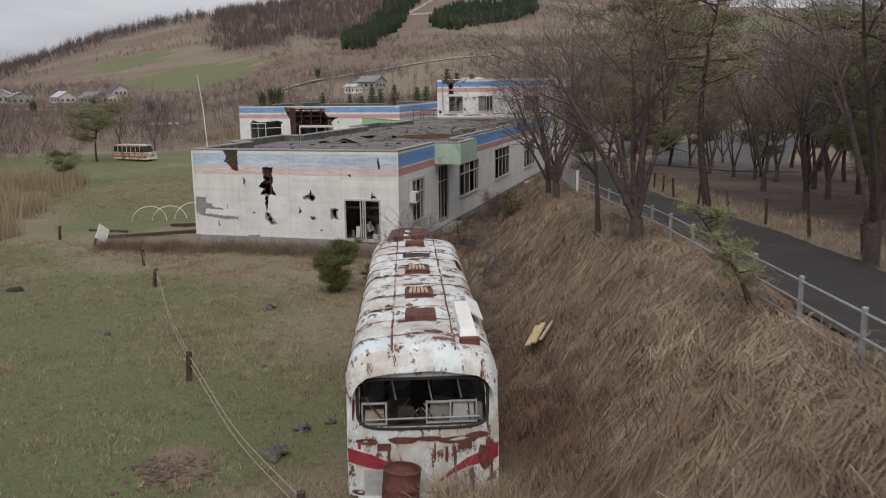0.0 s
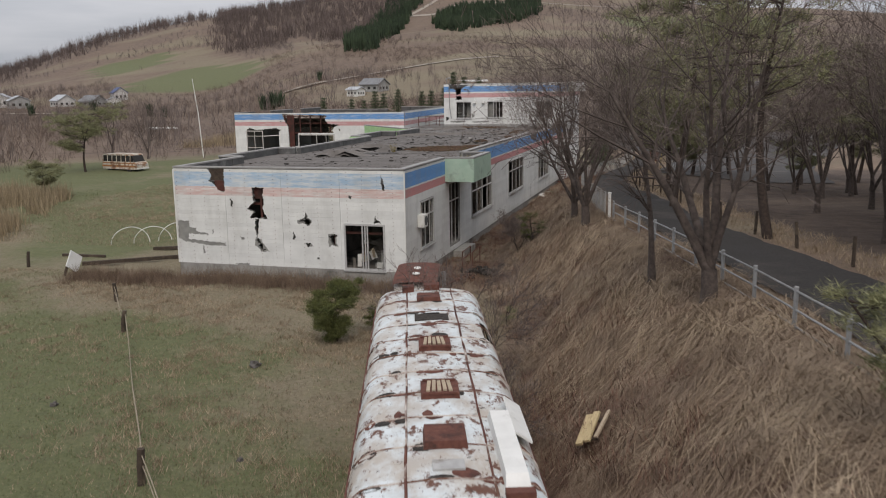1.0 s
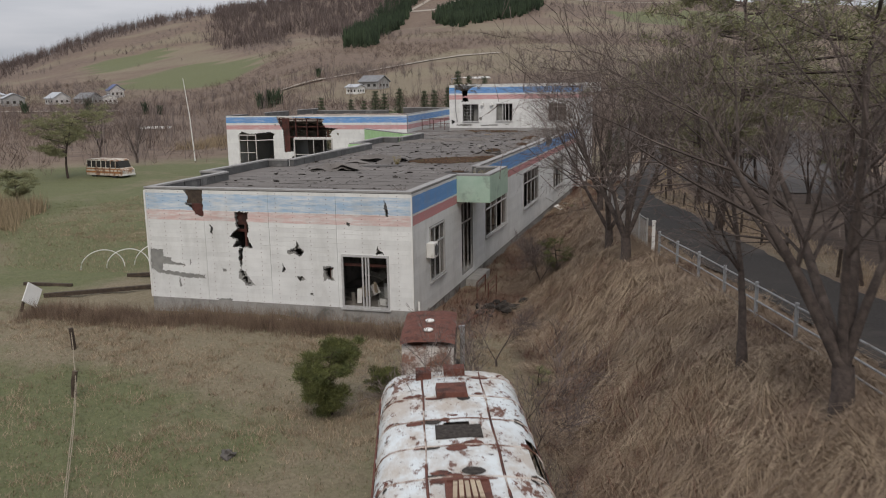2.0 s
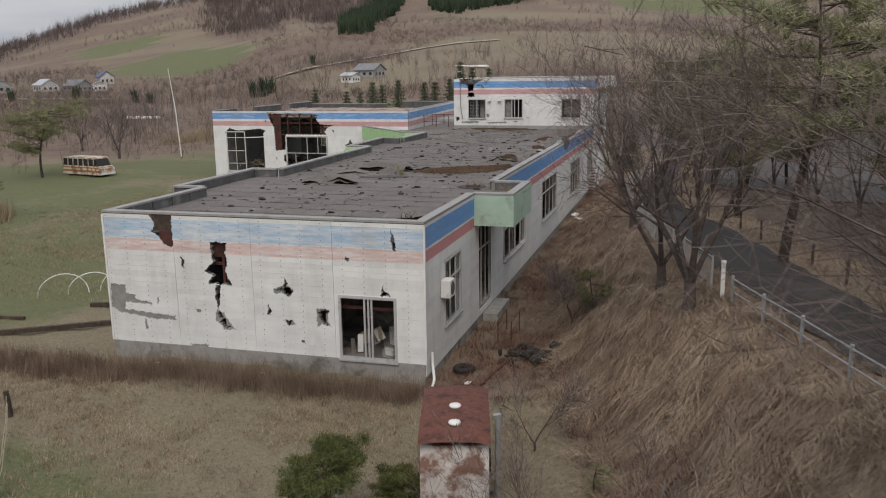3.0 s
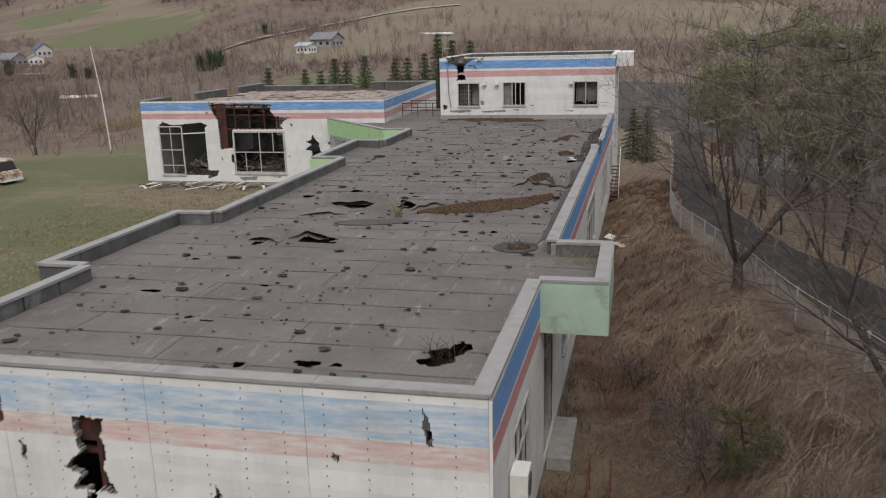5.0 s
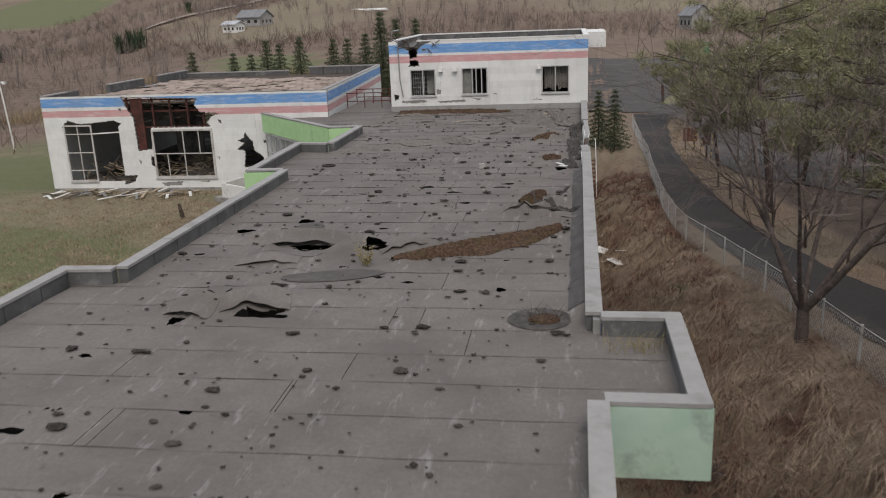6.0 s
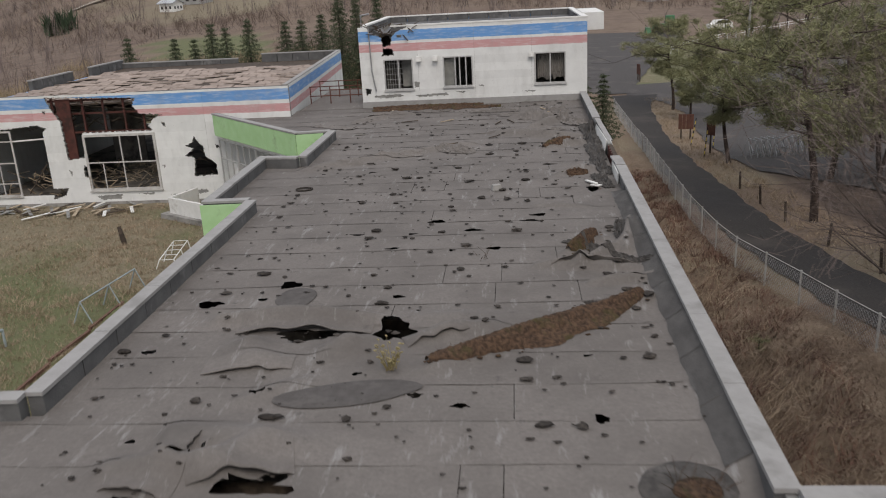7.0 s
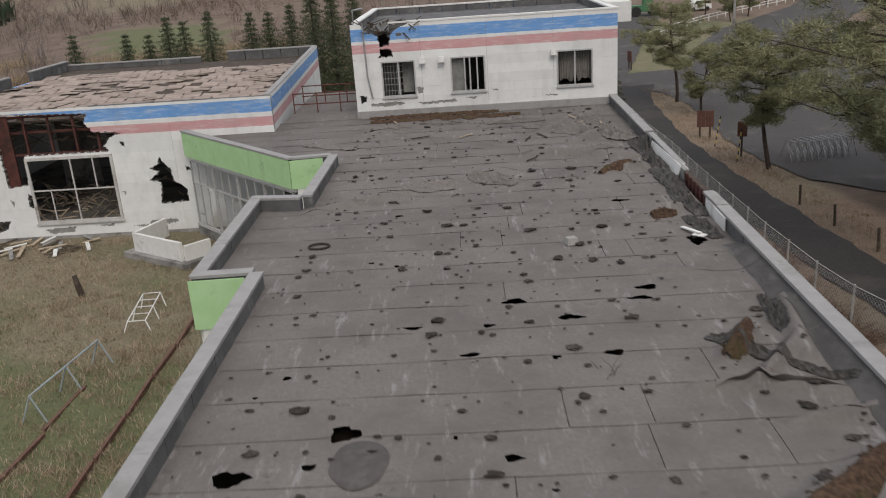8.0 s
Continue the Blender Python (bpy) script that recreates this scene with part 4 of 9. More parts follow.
# downpipe and torn metal at the broken corner
part("downpipe", Geo().tube([(BX0 + 0.55, BY - 0.08, 8.5), (BX0 + 0.6, BY - 0.09, 6.2), (BX0 + 0.75, BY - 0.09, 5.2)], 0.035), GALV, block, "grey conduit on the wall")
part("vent_pipe", Geo().tube([(BX0 + 0.1, BY + 0.6, 8.2), (BX0 + 0.1, BY + 0.6, 9.0), (BX0 + 0.55, BY + 0.6, 9.05)], 0.06), GALV, block, "bent grey vent pipe")
torn = Geo()
for i in range(44):
    a = (BX0 + random.uniform(0.3, 3.0), BY + random.uniform(-0.05, 0.5), random.uniform(8.0, 8.5))
    torn.bar(a, (a[0] + random.uniform(-0.7, 0.9), a[1] + random.uniform(-0.3, 0.4), a[2] + random.uniform(-0.35, 0.3)), 0.05, 0.03)
part("broken_edge", torn, DARK_WOOD, block, "splintered roof edge")
for i in range(14):
    part("hanging_sheet", Geo().box(None, (random.uniform(0.12, 0.42), 0.02, random.uniform(0.08, 0.22)), m=Matrix.Translation((BX0 + random.uniform(0.5, 2.5), BY - 0.04 + random.uniform(-0.06, 0.2), random.uniform(7.9, 8.5))) @ Matrix.Rotation(random.uniform(-0.7, 0.7), 4, "Y") @ Matrix.Rotation(random.uniform(-0.6, 0.6), 4, "X")), (UPSTAND, UNDERLAY, DARK_WOOD)[i % 3], block, "torn sheet hanging from the broken corner")

# ---- far wing ----
wing = thing("assembly_wing", pose(0, 0.1, -0.18), "derelict white wing with torn-open wall, bare steel frame and broken roof", "building")
WX0, WX1, WY, WTOP, WBACK = -45.3, -27.2, 80.4, 5.85, 101.0


def wfront(u, d, z):
    return (WX0 + u, WY - d, z)


FRAME_PAINT = plain("weathered_white_frames", (0.40, 0.39, 0.37), (0.50, 0.49, 0.46), 3.0, (0.26, 0.23, 0.20), 1.6, 0.55, 0.7, 0.2)
WOPEN = [(1.25, 4.85, 0.55, 4.05), (6.95, 10.85, 0.72, 3.7)]
WTORN = [
    [(5.25, 5.7), (10.1, 5.5), (9.9, 5.1), (10.2, 4.7), (11.4, 4.6), (10.9, 4.4), (10.6, 4.05), (10.8, 3.8), (7.0, 3.8), (6.9, 2.5), (5.95, 2.4), (5.9, 4.4), (5.6, 4.9)],
    [(12.9, 3.42), (12.72, 3.05), (12.3, 2.97), (12.78, 2.78), (12.3, 2.42), (12.8, 2.28), (12.64, 1.3), (13.92, 1.38), (13.9, 1.95), (13.38, 2.38), (13.32, 2.92), (13.1, 3.1)],
    [(13.98, 2.95), (14.24, 2.9), (14.2, 2.74), (14.0, 2.78)],
    [(1.2, 4.0), (1.6, 4.35), (2.4, 4.1), (4.6, 4.3), (5.1, 4.1), (4.85, 3.9), (4.85, 3.8), (1.2, 3.8)],
    [(4.8, 0.9), (5.7, 0.9), (5.5, 0.5), (4.8, 0.3)],
    [(6.75, 2.1), (7.05, 2.0), (7.05, 1.4), (6.7, 1.5)],
    [(11.3, 4.25), (11.5, 4.2), (11.46, 3.95), (11.34, 4.02)],
    [(5.0, 5.0), (5.2, 5.0), (5.15, 4.8)],
]
WPEEL = WTORN + [[(12.0, 0.58), (13.2, 0.62), (13.3, 0.46), (12.5, 0.36), (12.0, 0.4)], [(14.3, 0.8), (14.6, 0.78), (14.5, 0.62)], [(9.5, 0.5), (10.4, 0.54), (10.3, 0.4)], [(7.2, 0.42), (8.6, 0.5), (8.5, 0.24), (7.4, 0.2)], [(11.2, 0.42), (11.9, 0.4), (11.8, 0.26)], [(5.9, 1.9), (6.1, 1.8), (6.0, 1.5)], [(11.0, 2.0), (11.2, 1.95), (11.1, 1.8)]]
cored(wing, UNDERLAY, wfront, WX1 - WX0, 0.1, 5.75, WOPEN, WTORN, cell=0.06, name="wall", label="grey wall board behind the torn siding")
window(wing, wfront, 1.25, 3.1, 0.55, 4.05, bars=(), cross=(1.25, 2.35, 3.5), short=((2.15, 0.6, 3.95),), label="white window frame without glass", frame_mat=FRAME_PAINT, w=0.09, deep=0.06)
part("loose_rail", Geo().bar(wfront(3.1, 0.03, 3.5), wfront(4.86, 0.0, 3.58), 0.07, 0.07), WHITE_PAINT, wing, "white rail left hanging across the opening")
part("loose_rail", Geo().bar(wfront(3.3, -0.3, 0.6), wfront(4.7, -0.1, 2.2), 0.05, 0.05), DARK_WOOD, wing, "fallen dark batten in the opening")
window(wing, wfront, 6.95, 10.85, 0.72, 3.7, bars=(8.95,), cross=(2.22,), short=((9.95, 2.25, 3.62), (7.85, 0.8, 2.19)), label="white window frame with broken glass", frame_mat=FRAME_PAINT, w=0.12, deep=0.07, panes=((9.0, 10.8, 0.8, 2.16),))
part("foundation", Geo().box(((WX0 + WX1) / 2, WY + 0.1, -0.2), (WX1 - WX0, 0.32, 0.62)), CONCRETE, wing, "stained concrete foundation")
for u in (7.1, 8.2, 9.3, 10.3):
    part("column", Geo().box((WX0 + u, WY + 0.28, 4.65), (0.09, 0.12, 1.9)), RED_STEEL, wing)
part("column", Geo().box((WX0 + 6.1, WY + 0.2, 3.9), (0.75, 0.1, 3.3)), RED_STEEL, wing, "broad red-brown sheet beside the window")
part("column", Geo().box((WX0 + 5.45, WY + 0.3, 4.0), (0.1, 0.12, 3.2)), RED_STEEL, wing)
for z, y in ((3.8, 0.3), (4.75, 0.5), (5.45, 0.36)):
    part("girt", Geo().box((WX0 + 8.2, WY + y, z), (6.2, 0.08, 0.1)), RED_STEEL, wing)
part("wall", Geo().prism([(WX1, WY), (WX1 - 0.2, WY), (WX1 - 1.5, WBACK), (WX1 - 1.3, WBACK)], 2, -0.4, 5.8), SIDING_WING, wing, "striped side wall of the wing")
part("wall", Geo().box((WX0 + 0.1, (WY + WBACK) / 2, 2.4), (0.2, WBACK - WY, 5.6)), SIDING_WING, wing)
cored(wing, SIDING_WING, lambda u, d, z: (WX0 + u, WBACK + d, z), WX1 - WX0 - 1.4, -0.4, 5.2, [(1.2, 5.6, 0.9, 3.6), (7.0, 11.4, 0.9, 3.6), (12.6, 15.6, 0.9, 3.6)], [], thick=0.2, cell=0.2, name="wall", label="rear wall of the wing with empty windows")
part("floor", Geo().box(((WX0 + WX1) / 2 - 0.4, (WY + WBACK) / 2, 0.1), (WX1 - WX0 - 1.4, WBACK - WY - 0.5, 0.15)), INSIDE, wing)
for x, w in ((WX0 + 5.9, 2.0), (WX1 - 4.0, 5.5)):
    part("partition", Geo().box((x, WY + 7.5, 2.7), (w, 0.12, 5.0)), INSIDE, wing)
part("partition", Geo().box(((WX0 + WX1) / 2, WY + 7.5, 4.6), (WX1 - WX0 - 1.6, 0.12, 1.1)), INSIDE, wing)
# the bare roof deck: battens with broken tiles
part("roof_deck", Geo().box(((WX0 + WX1) / 2 - 0.5, (WY + WBACK) / 2 + 0.3, 5.18), (WX1 - WX0 - 1.6, WBACK - WY - 0.8, 0.08)), DARK_WOOD, wing, "dark boarded roof deck")
parapet(wing, [(WX0, WY + 0.1), (WX0, WBACK)], 5.2, WTOP, -1, skip=((84, 88), (93, 95.5)))
parapet(wing, [(WX0, WBACK), (WX1 - 9.0, WBACK)], 5.2, WTOP - 0.25, -1)
parapet(wing, [(WX1 - 7.2, WBACK), (WX1 - 1.3, WBACK)], 5.2, WTOP, -1)
parapet(wing, [(WX1 - 0.06, WY), (WX1 - 1.36, WBACK)], 5.2, WTOP, 1, width=0.2, cap=0.26, capmat=COPING)
parapet(wing, [(WX0, WY), (WX0 + 5.2, WY)], 5.2, WTOP - 0.06, 1, width=0.2, cap=0.2, capmat=UPSTAND)
parapet(wing, [(WX0 + 10.2, WY), (WX1, WY)], 5.2, WTOP - 0.06, 1, width=0.2, cap=0.2, capmat=UPSTAND)


# ---- felt roof of the hall ----
def felt_material():
    k = Nodes("roof_felt")
    col = k.mix(k.ramp(k.noise(14, 6, 0.7), 0.3, 0.7), (0.130, 0.118, 0.108), (0.176, 0.161, 0.148))
    col = k.mix(k.ramp(k.noise(0.55, 6, 0.65), 0.42, 0.68, 0.0, 0.8), col, (0.107, 0.097, 0.089))
    col = k.mix(k.ramp(k.noise(1.6, 7, 0.7, stretch=(3.0, 0.6, 1)), 0.58, 0.68, 0.0, 0.6), col, (0.27, 0.265, 0.255))
    col = k.mix(k.ramp(k.noise(2.4, 6, 0.7), 0.62, 0.7, 0.0, 0.6), col, (0.075, 0.07, 0.065))
    col = k.vary(col, 0.05)
    k.bump(k.noise(45, 5, 0.7), 0.45, 0.01)
    return k.done(col, 0.9)


FELT = felt_material()
PATCH = plain("new_felt", (0.070, 0.064, 0.060), (0.092, 0.085, 0.080), 6, (0.105, 0.097, 0.09), 1.5, 0.55, 0.85)
MOSS = plain("dry_moss", (0.030, 0.019, 0.013), (0.098, 0.060, 0.037), 13.0, (0.056, 0.048, 0.020), 1.3, 0.55, 0.95, 1.0, 60, island=0.15)
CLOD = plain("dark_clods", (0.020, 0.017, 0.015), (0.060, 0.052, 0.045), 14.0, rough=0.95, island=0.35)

ROOF_HOLES = [(-19.95, 52.95, 0.62, 0.24), (-18.3, 53.1, 0.36, 0.46), (-20.98, 55.72, 0.24, 0.2), (-22.5, 54.7, 0.27, 0.20), (-18.48, 54.9, 0.15, 0.10), (-21.4, 54.9, 0.12, 0.08),
              (-14.02, 39.85, 0.28, 0.42), (-13.82, 40.2, 0.2, 0.3), (-14.22, 39.5, 0.22, 0.24), (-16.4, 39.08, 0.27, 0.15), (-15.85, 39.07, 0.13, 0.10), (-18.2, 38.55, 0.13, 0.12), (-17.65, 38.85, 0.11, 0.12),
              (-19.9, 41.18, 0.13, 0.09), (-19.4, 41.0, 0.18, 0.07), (-21.8, 42.8, 0.3, 0.10), (-22.2, 45.68, 0.16, 0.09), (-19.25, 43.6, 0.12, 0.08), (-19.55, 47.9, 0.55, 0.17), (-19.3, 48.15, 0.2, 0.16), (-21.27, 47.5, 0.15, 0.24),
              (-20.55, 48.6, 0.035, 0.5), (-20.26, 50.6, 0.13, 0.11), (-14.76, 49.7, 0.11, 0.14), (-16.9, 50.12, 0.17, 0.09), (-22.83, 52.27, 0.14, 0.10), (-17.64, 50.5, 0.13, 0.1),
              (-18.12, 60.55, 0.26, 0.13), (-17.09, 59.62, 0.24, 0.12), (-15.35, 60.95, 0.22, 0.13), (-15.57, 60.41, 0.28, 0.09), (-19.07, 58.19, 0.2, 0.08), (-16.5, 58.02, 0.18, 0.1), (-14.75, 67.3, 0.26, 0.10), (-18.68, 59.42, 0.13, 0.08),
              (-22.57, 74.38, 0.3, 0.10), (-20.15, 59.47, 0.2, 0.07), (-20.9, 67.0, 0.16, 0.08), (-12.95, 74.9, 0.3, 0.7), (-13.6, 63.7, 0.2, 0.3)]
hr = random.Random(7)
ROOF_HOLES += [(hr.uniform(-23, -13.6), hr.uniform(38.6, 81), hr.uniform(0.05, 0.11), hr.uniform(0.04, 0.08)) for i in range(34)]


def ridge(x, y, a, b, h, w):
    """A fold along the line a-b."""
    ax, ay, bx, by = *a, *b
    t = np.clip(((x - ax) * (bx - ax) + (y - ay) * (by - ay)) / ((bx - ax) ** 2 + (by - ay) ** 2), 0, 1)
    d = np.hypot(x - ax - t * (bx - ax), y - ay - t * (by - ay))
    return h * np.exp(-(d / w) ** 2) * (0.6 + 0.4 * np.sin(t * 3.1))


FOLDS = [((-21.9, 53.75), (-18.6, 53.45), 0.17, 0.3), ((-19.3, 52.2), (-18.85, 52.5), 0.16, 0.45), ((-21.1, 52.45), (-20.75, 52.35), 0.13, 0.45), ((-18.0, 53.75), (-16.4, 53.6), 0.05, 0.4), ((-21.0, 51.9), (-20.2, 51.7), 0.10, 0.5), ((-17.7, 52.6), (-16.5, 53.1), 0.14, 0.4),
         ((-21.7, 48.35), (-20.0, 48.15), 0.13, 0.35), ((-20.9, 49.3), (-19.2, 49.0), 0.10, 0.5), ((-20.35, 48.2), (-19.7, 48.9), 0.12, 0.4), ((-21.2, 49.4), (-20.8, 47.9), 0.08, 0.3), ((-20.4, 50.4), (-19.6, 51.0), 0.06, 0.3),
         ((-17.4, 51.5), (-13.4, 54.6), 0.12, 0.35), ((-15.5, 56.6), (-13.3, 56.25), 0.12, 0.14), ((-14.55, 56.5), (-13.5, 57.9), 0.14, 0.16), ((-14.7, 57.5), (-14.0, 58.6), 0.16, 0.25), ((-13.4, 57.5), (-13.1, 59.6), 0.2, 0.22), ((-14.4, 55.4), (-13.2, 55.7), 0.10, 0.15),
         ((-15.4, 61.9), (-14.0, 61.7), 0.05, 0.2), ((-23.4, 67.6), (-20.9, 69.2), 0.12, 0.35), ((-20.8, 69.2), (-17.6, 71.4), 0.10, 0.3), ((-18.6, 70.6), (-17.6, 69.9), 0.13, 0.25), ((-16.6, 73.4), (-13.4, 71.9), 0.16, 0.3), ((-14.6, 70.2), (-13.4, 70.8), 0.16, 0.3),
         ((-15.2, 74.4), (-13.4, 76.6), 0.18, 0.35), ((-16.0, 77.2), (-14.2, 76.2), 0.18, 0.3), ((-23.4, 77.6), (-21.0, 79.6), 0.12, 0.3), ((-14.4, 65.7), (-13.4, 66.3), 0.14, 0.3)]


def roof_z(x, y):
    x, y = np.asarray(x, float), np.asarray(y, float)
    z = ROOF + 0.014 * blotch(x, y, 0.9, 0.4) + 0.012 * blotch(x, y, 2.6, 1.9)
    for a, b, h, w in FOLDS:
        z = z + ridge(x, y, a, b, h * 1.9, w * 0.72)
    # the felt is turned up against the right-hand parapet
    edge = X1 - 0.24 + SKEW * (y - YF)
    along = np.clip((y - 47.6) / 0.7, 0, 1) * np.clip((63.5 - y) / 1.2, 0, 1)
    return z + 0.29 * along * np.clip((x - edge + 0.42) / 0.42, 0, 1)


def left_edge(y):
    return np.interp(y, [37, 43.49, 43.5, 49.85, 49.86, 62.09, 62.1, 68.25, 68.26, 73.5, 73.51, 80.0, 82.5],
                     [-23.85, -23.85, -24.95, -24.85, -23.6, -23.6, -25.0, -25.05, -23.6, -23.5, -25.4, -30.7, -27.1])


strip, cell = 1.2, 0.085
sr = random.Random(3)
y = YF + 0.24
while y < YB - 0.1:
    ya, yb = y, min(y + strip + 0.06, YB - 0.05)
    cuts = sorted([sr.uniform(-22.5, -14) for i in range(sr.choice((0, 1, 1, 2)))])
    xr = X1 - 0.24 + SKEW * (ya - YF) if not (44.2 < (ya + yb) / 2 < 46.8) else -11.52
    xl = float(left_edge((ya + yb) / 2))
    ends = [xl] + [c for c in cuts if xl + 1 < c < xr - 1] + [xr]
    for xa, xb in zip(ends[:-1], ends[1:]):
        n, m = max(2, int((xb - xa - 0.012) / cell)), max(2, int((yb - ya) / cell))
        X, Y = np.meshgrid(np.linspace(xa + 0.006, xb - 0.006, n + 1), np.linspace(ya, yb, m + 1))
        if xa == xl:
            X = xb - (xb - X) * ((xb - left_edge(Y)) / (xb - xa))
        t = (Y - ya) / (yb - ya)
        Z = roof_z(X, Y) + 0.009 * (1 - t) + 0.008 * blotch(X, Y * 0 + ya, 0.45, ya) * (1 - t)
        Yw = Y + 0.012 * blotch(X, Y * 0 + ya, 0.5, ya) * (1 - t)
        k = np.arange(Z.size).reshape(Z.shape)
        f = np.stack([k[:-1, :-1], k[:-1, 1:], k[1:, 1:], k[1:, :-1]], -1).reshape(-1, 4)
        cx, cy = (X[:-1, :-1] + X[1:, 1:]).ravel() / 2, (Y[:-1, :-1] + Y[1:, 1:]).ravel() / 2
        keep = np.ones(len(f), bool)
        for hx, hy, rx, ry in ROOF_HOLES:
            if hy < ya - 1 or hy > yb + 1:
                continue
            gone = np.hypot((cx - hx) / rx, (cy - hy) / ry) < 1
            keep &= ~gone
            # draw the rim of the hole out to a smooth ragged line
            rim = np.unique(f[gone])
            vx, vy = X.ravel(), Yw.ravel()
            d = np.hypot((vx[rim] - hx) / rx, (vy[rim] - hy) / ry)
            edge = rim[d > 0.55]
            d = d[d > 0.55]
            ang = np.arctan2((vy[edge] - hy) / ry, (vx[edge] - hx) / rx)
            q = (1 + 0.22 * np.sin(3 * ang + hx * 5) + 0.14 * np.sin(7 * ang + hy * 3)) / d
            vx[edge], vy[edge] = hx + (vx[edge] - hx) * q, hy + (vy[edge] - hy) * q
            X, Yw = vx.reshape(X.shape), vy.reshape(Yw.shape)
        me = raw_mesh("felt_sheet", np.stack([X, Yw, Z], -1).reshape(-1, 3), f[keep], FELT, True)
        part("felt_sheet", me, FELT, hall)
    y += strip
# roof behind, between the block and the wing
part("felt_sheet", Geo().box((-25.4, 86.5, ROOF - 0.02), (3.5, 8.6, 0.08)), FELT, hall)


def roof_patch(cx, cy, rx, ry, mat, name, label, n=26, h=0.012, turn=0.0):
    g = Geo()
    ring = []
    for i in range(n):
        a = 2 * math.pi * i / n
        q = 1 + 0.10 * noise.noise(Vector((math.cos(a) * 1.5 + cx, math.sin(a) * 1.5, cy)))
        dx, dy = rx * q * math.cos(a), ry * q * math.sin(a)
        ring.append((cx + dx * math.cos(turn) - dy * math.sin(turn), cy + dx * math.sin(turn) + dy * math.cos(turn)))
    v = []
    for s, lift in ((1.0, 0.024), (0.93, 0.024 + h), (0.5, 0.024 + h), (0.0, 0.024 + h)):
        for px, py in ring:
            qx, qy = cx + (px - cx) * s, cy + (py - cy) * s
            v.append((qx, qy, float(roof_z(qx, qy)) + lift))
    f = [(r * n + i, r * n + (i + 1) % n, (r + 1) * n + (i + 1) % n, (r + 1) * n + i) for r in range(3) for i in range(n)]
    return part(name, g.add(v, f), mat, hall, label, True)


roof_patch(-20.68, 54.92, 0.42, 0.6, PATCH, "felt_patch", "dark oval repair patch of newer felt")
roof_patch(-18.78, 50.55, 1.2, 0.42, PATCH, "felt_patch", "dark stained repair patch", turn=0.2)
roof_patch(-13.85, 47.88, 0.62, 0.62, TAR, "felt_patch", "round dark roof drain patch")
roof_patch(-13.75, 47.78, 0.32, 0.26, MOSS, "drain_litter", "brown litter in the roof drain", h=0.06)

# felt that has buckled and torn open: a raised lip with a dark gap under it
def lip(cx, cy, w, d, h, turn, seed):
    g, n, m = Geo(), 22, 9
    t = math.radians(turn)
    top = []
    for j in range(m + 1):
        for i in range(n + 1):
            u, v = i / n * 2 - 1, j / m
            e = (1 - u * u) * (1 - v) ** 1.4
            q = 1 + 0.35 * noise.noise(Vector((u * 2.2 + seed, v, seed)))
            dx, dy = u * w, v * d + 0.10 * noise.noise(Vector((u * 3, seed, 0))) * (1 - v)
            x, yy = cx + dx * math.cos(t) - dy * math.sin(t), cy + dx * math.sin(t) + dy * math.cos(t)
            top.append((x, yy, float(roof_z(x, yy)) + 0.018 + h * e * q + 0.03 * (1 - v) * (1 - u * u)))
    k = (n + 1) * (m + 1)
    low = [(x, yy, z - 0.014) for x, yy, z in top]
    idx = lambda j, i: j * (n + 1) + i
    f = [(idx(j, i), idx(j, i + 1), idx(j + 1, i + 1), idx(j + 1, i)) for j in range(m) for i in range(n)]
    f += [tuple(k + q for q in reversed(a)) for a in f]
    f += [(idx(0, i), k + idx(0, i), k + idx(0, i + 1), idx(0, i + 1)) for i in range(n)]
    part("felt_flap", g.add(top + low, f), FELT, hall, "buckled flap of roofing felt", True)


for i, a in enumerate(((-20.1, 53.0, 1.35, 0.95, 0.22, -4), (-20.7, 51.35, 0.8, 0.6, 0.09, 4), (-19.75, 48.02, 0.72, 0.95, 0.24, 14), (-21.15, 47.7, 0.55, 0.75, 0.15, -12), (-20.75, 48.7, 0.5, 0.6, 0.10, 80),
                       (-14.2, 56.4, 1.0, 0.35, 0.09, -4), (-17.4, 52.5, 0.6, 0.5, 0.12, 22))):
    lip(*a[:4], a[4] * 0.62, a[5], i * 3.7)

LINING = plain("felt_lining", (0.060, 0.057, 0.054), (0.092, 0.088, 0.083), 3.0, (0.150, 0.145, 0.138), 0.8, 0.60, 0.85, 0.5, 25, stretch=(1.0, 0.5, 1.0))
for i in range(9):
    v = []
    for j in range(13):
        y = 48.3 + i * 1.66 + j * 0.1367
        e = X1 - 0.24 + SKEW * (y - YF)
        for u in range(5):
            x = e - 0.34 + 0.085 * u - (0.05 * noise.noise(Vector((y * 1.7, 0, 5))) + 0.03 if u == 0 else 0)
            v.append((x, y, float(roof_z(x, y)) + 0.016 + 0.008 * noise.noise(Vector((y * 3, u, 9)))))
    f = [(j * 5 + u, j * 5 + u + 1, j * 5 + u + 6, j * 5 + u + 5) for j in range(12) for u in range(4)]
    part("felt_lining", Geo().add(v, f), LINING, hall, "dark felt turned up against the parapet", True)
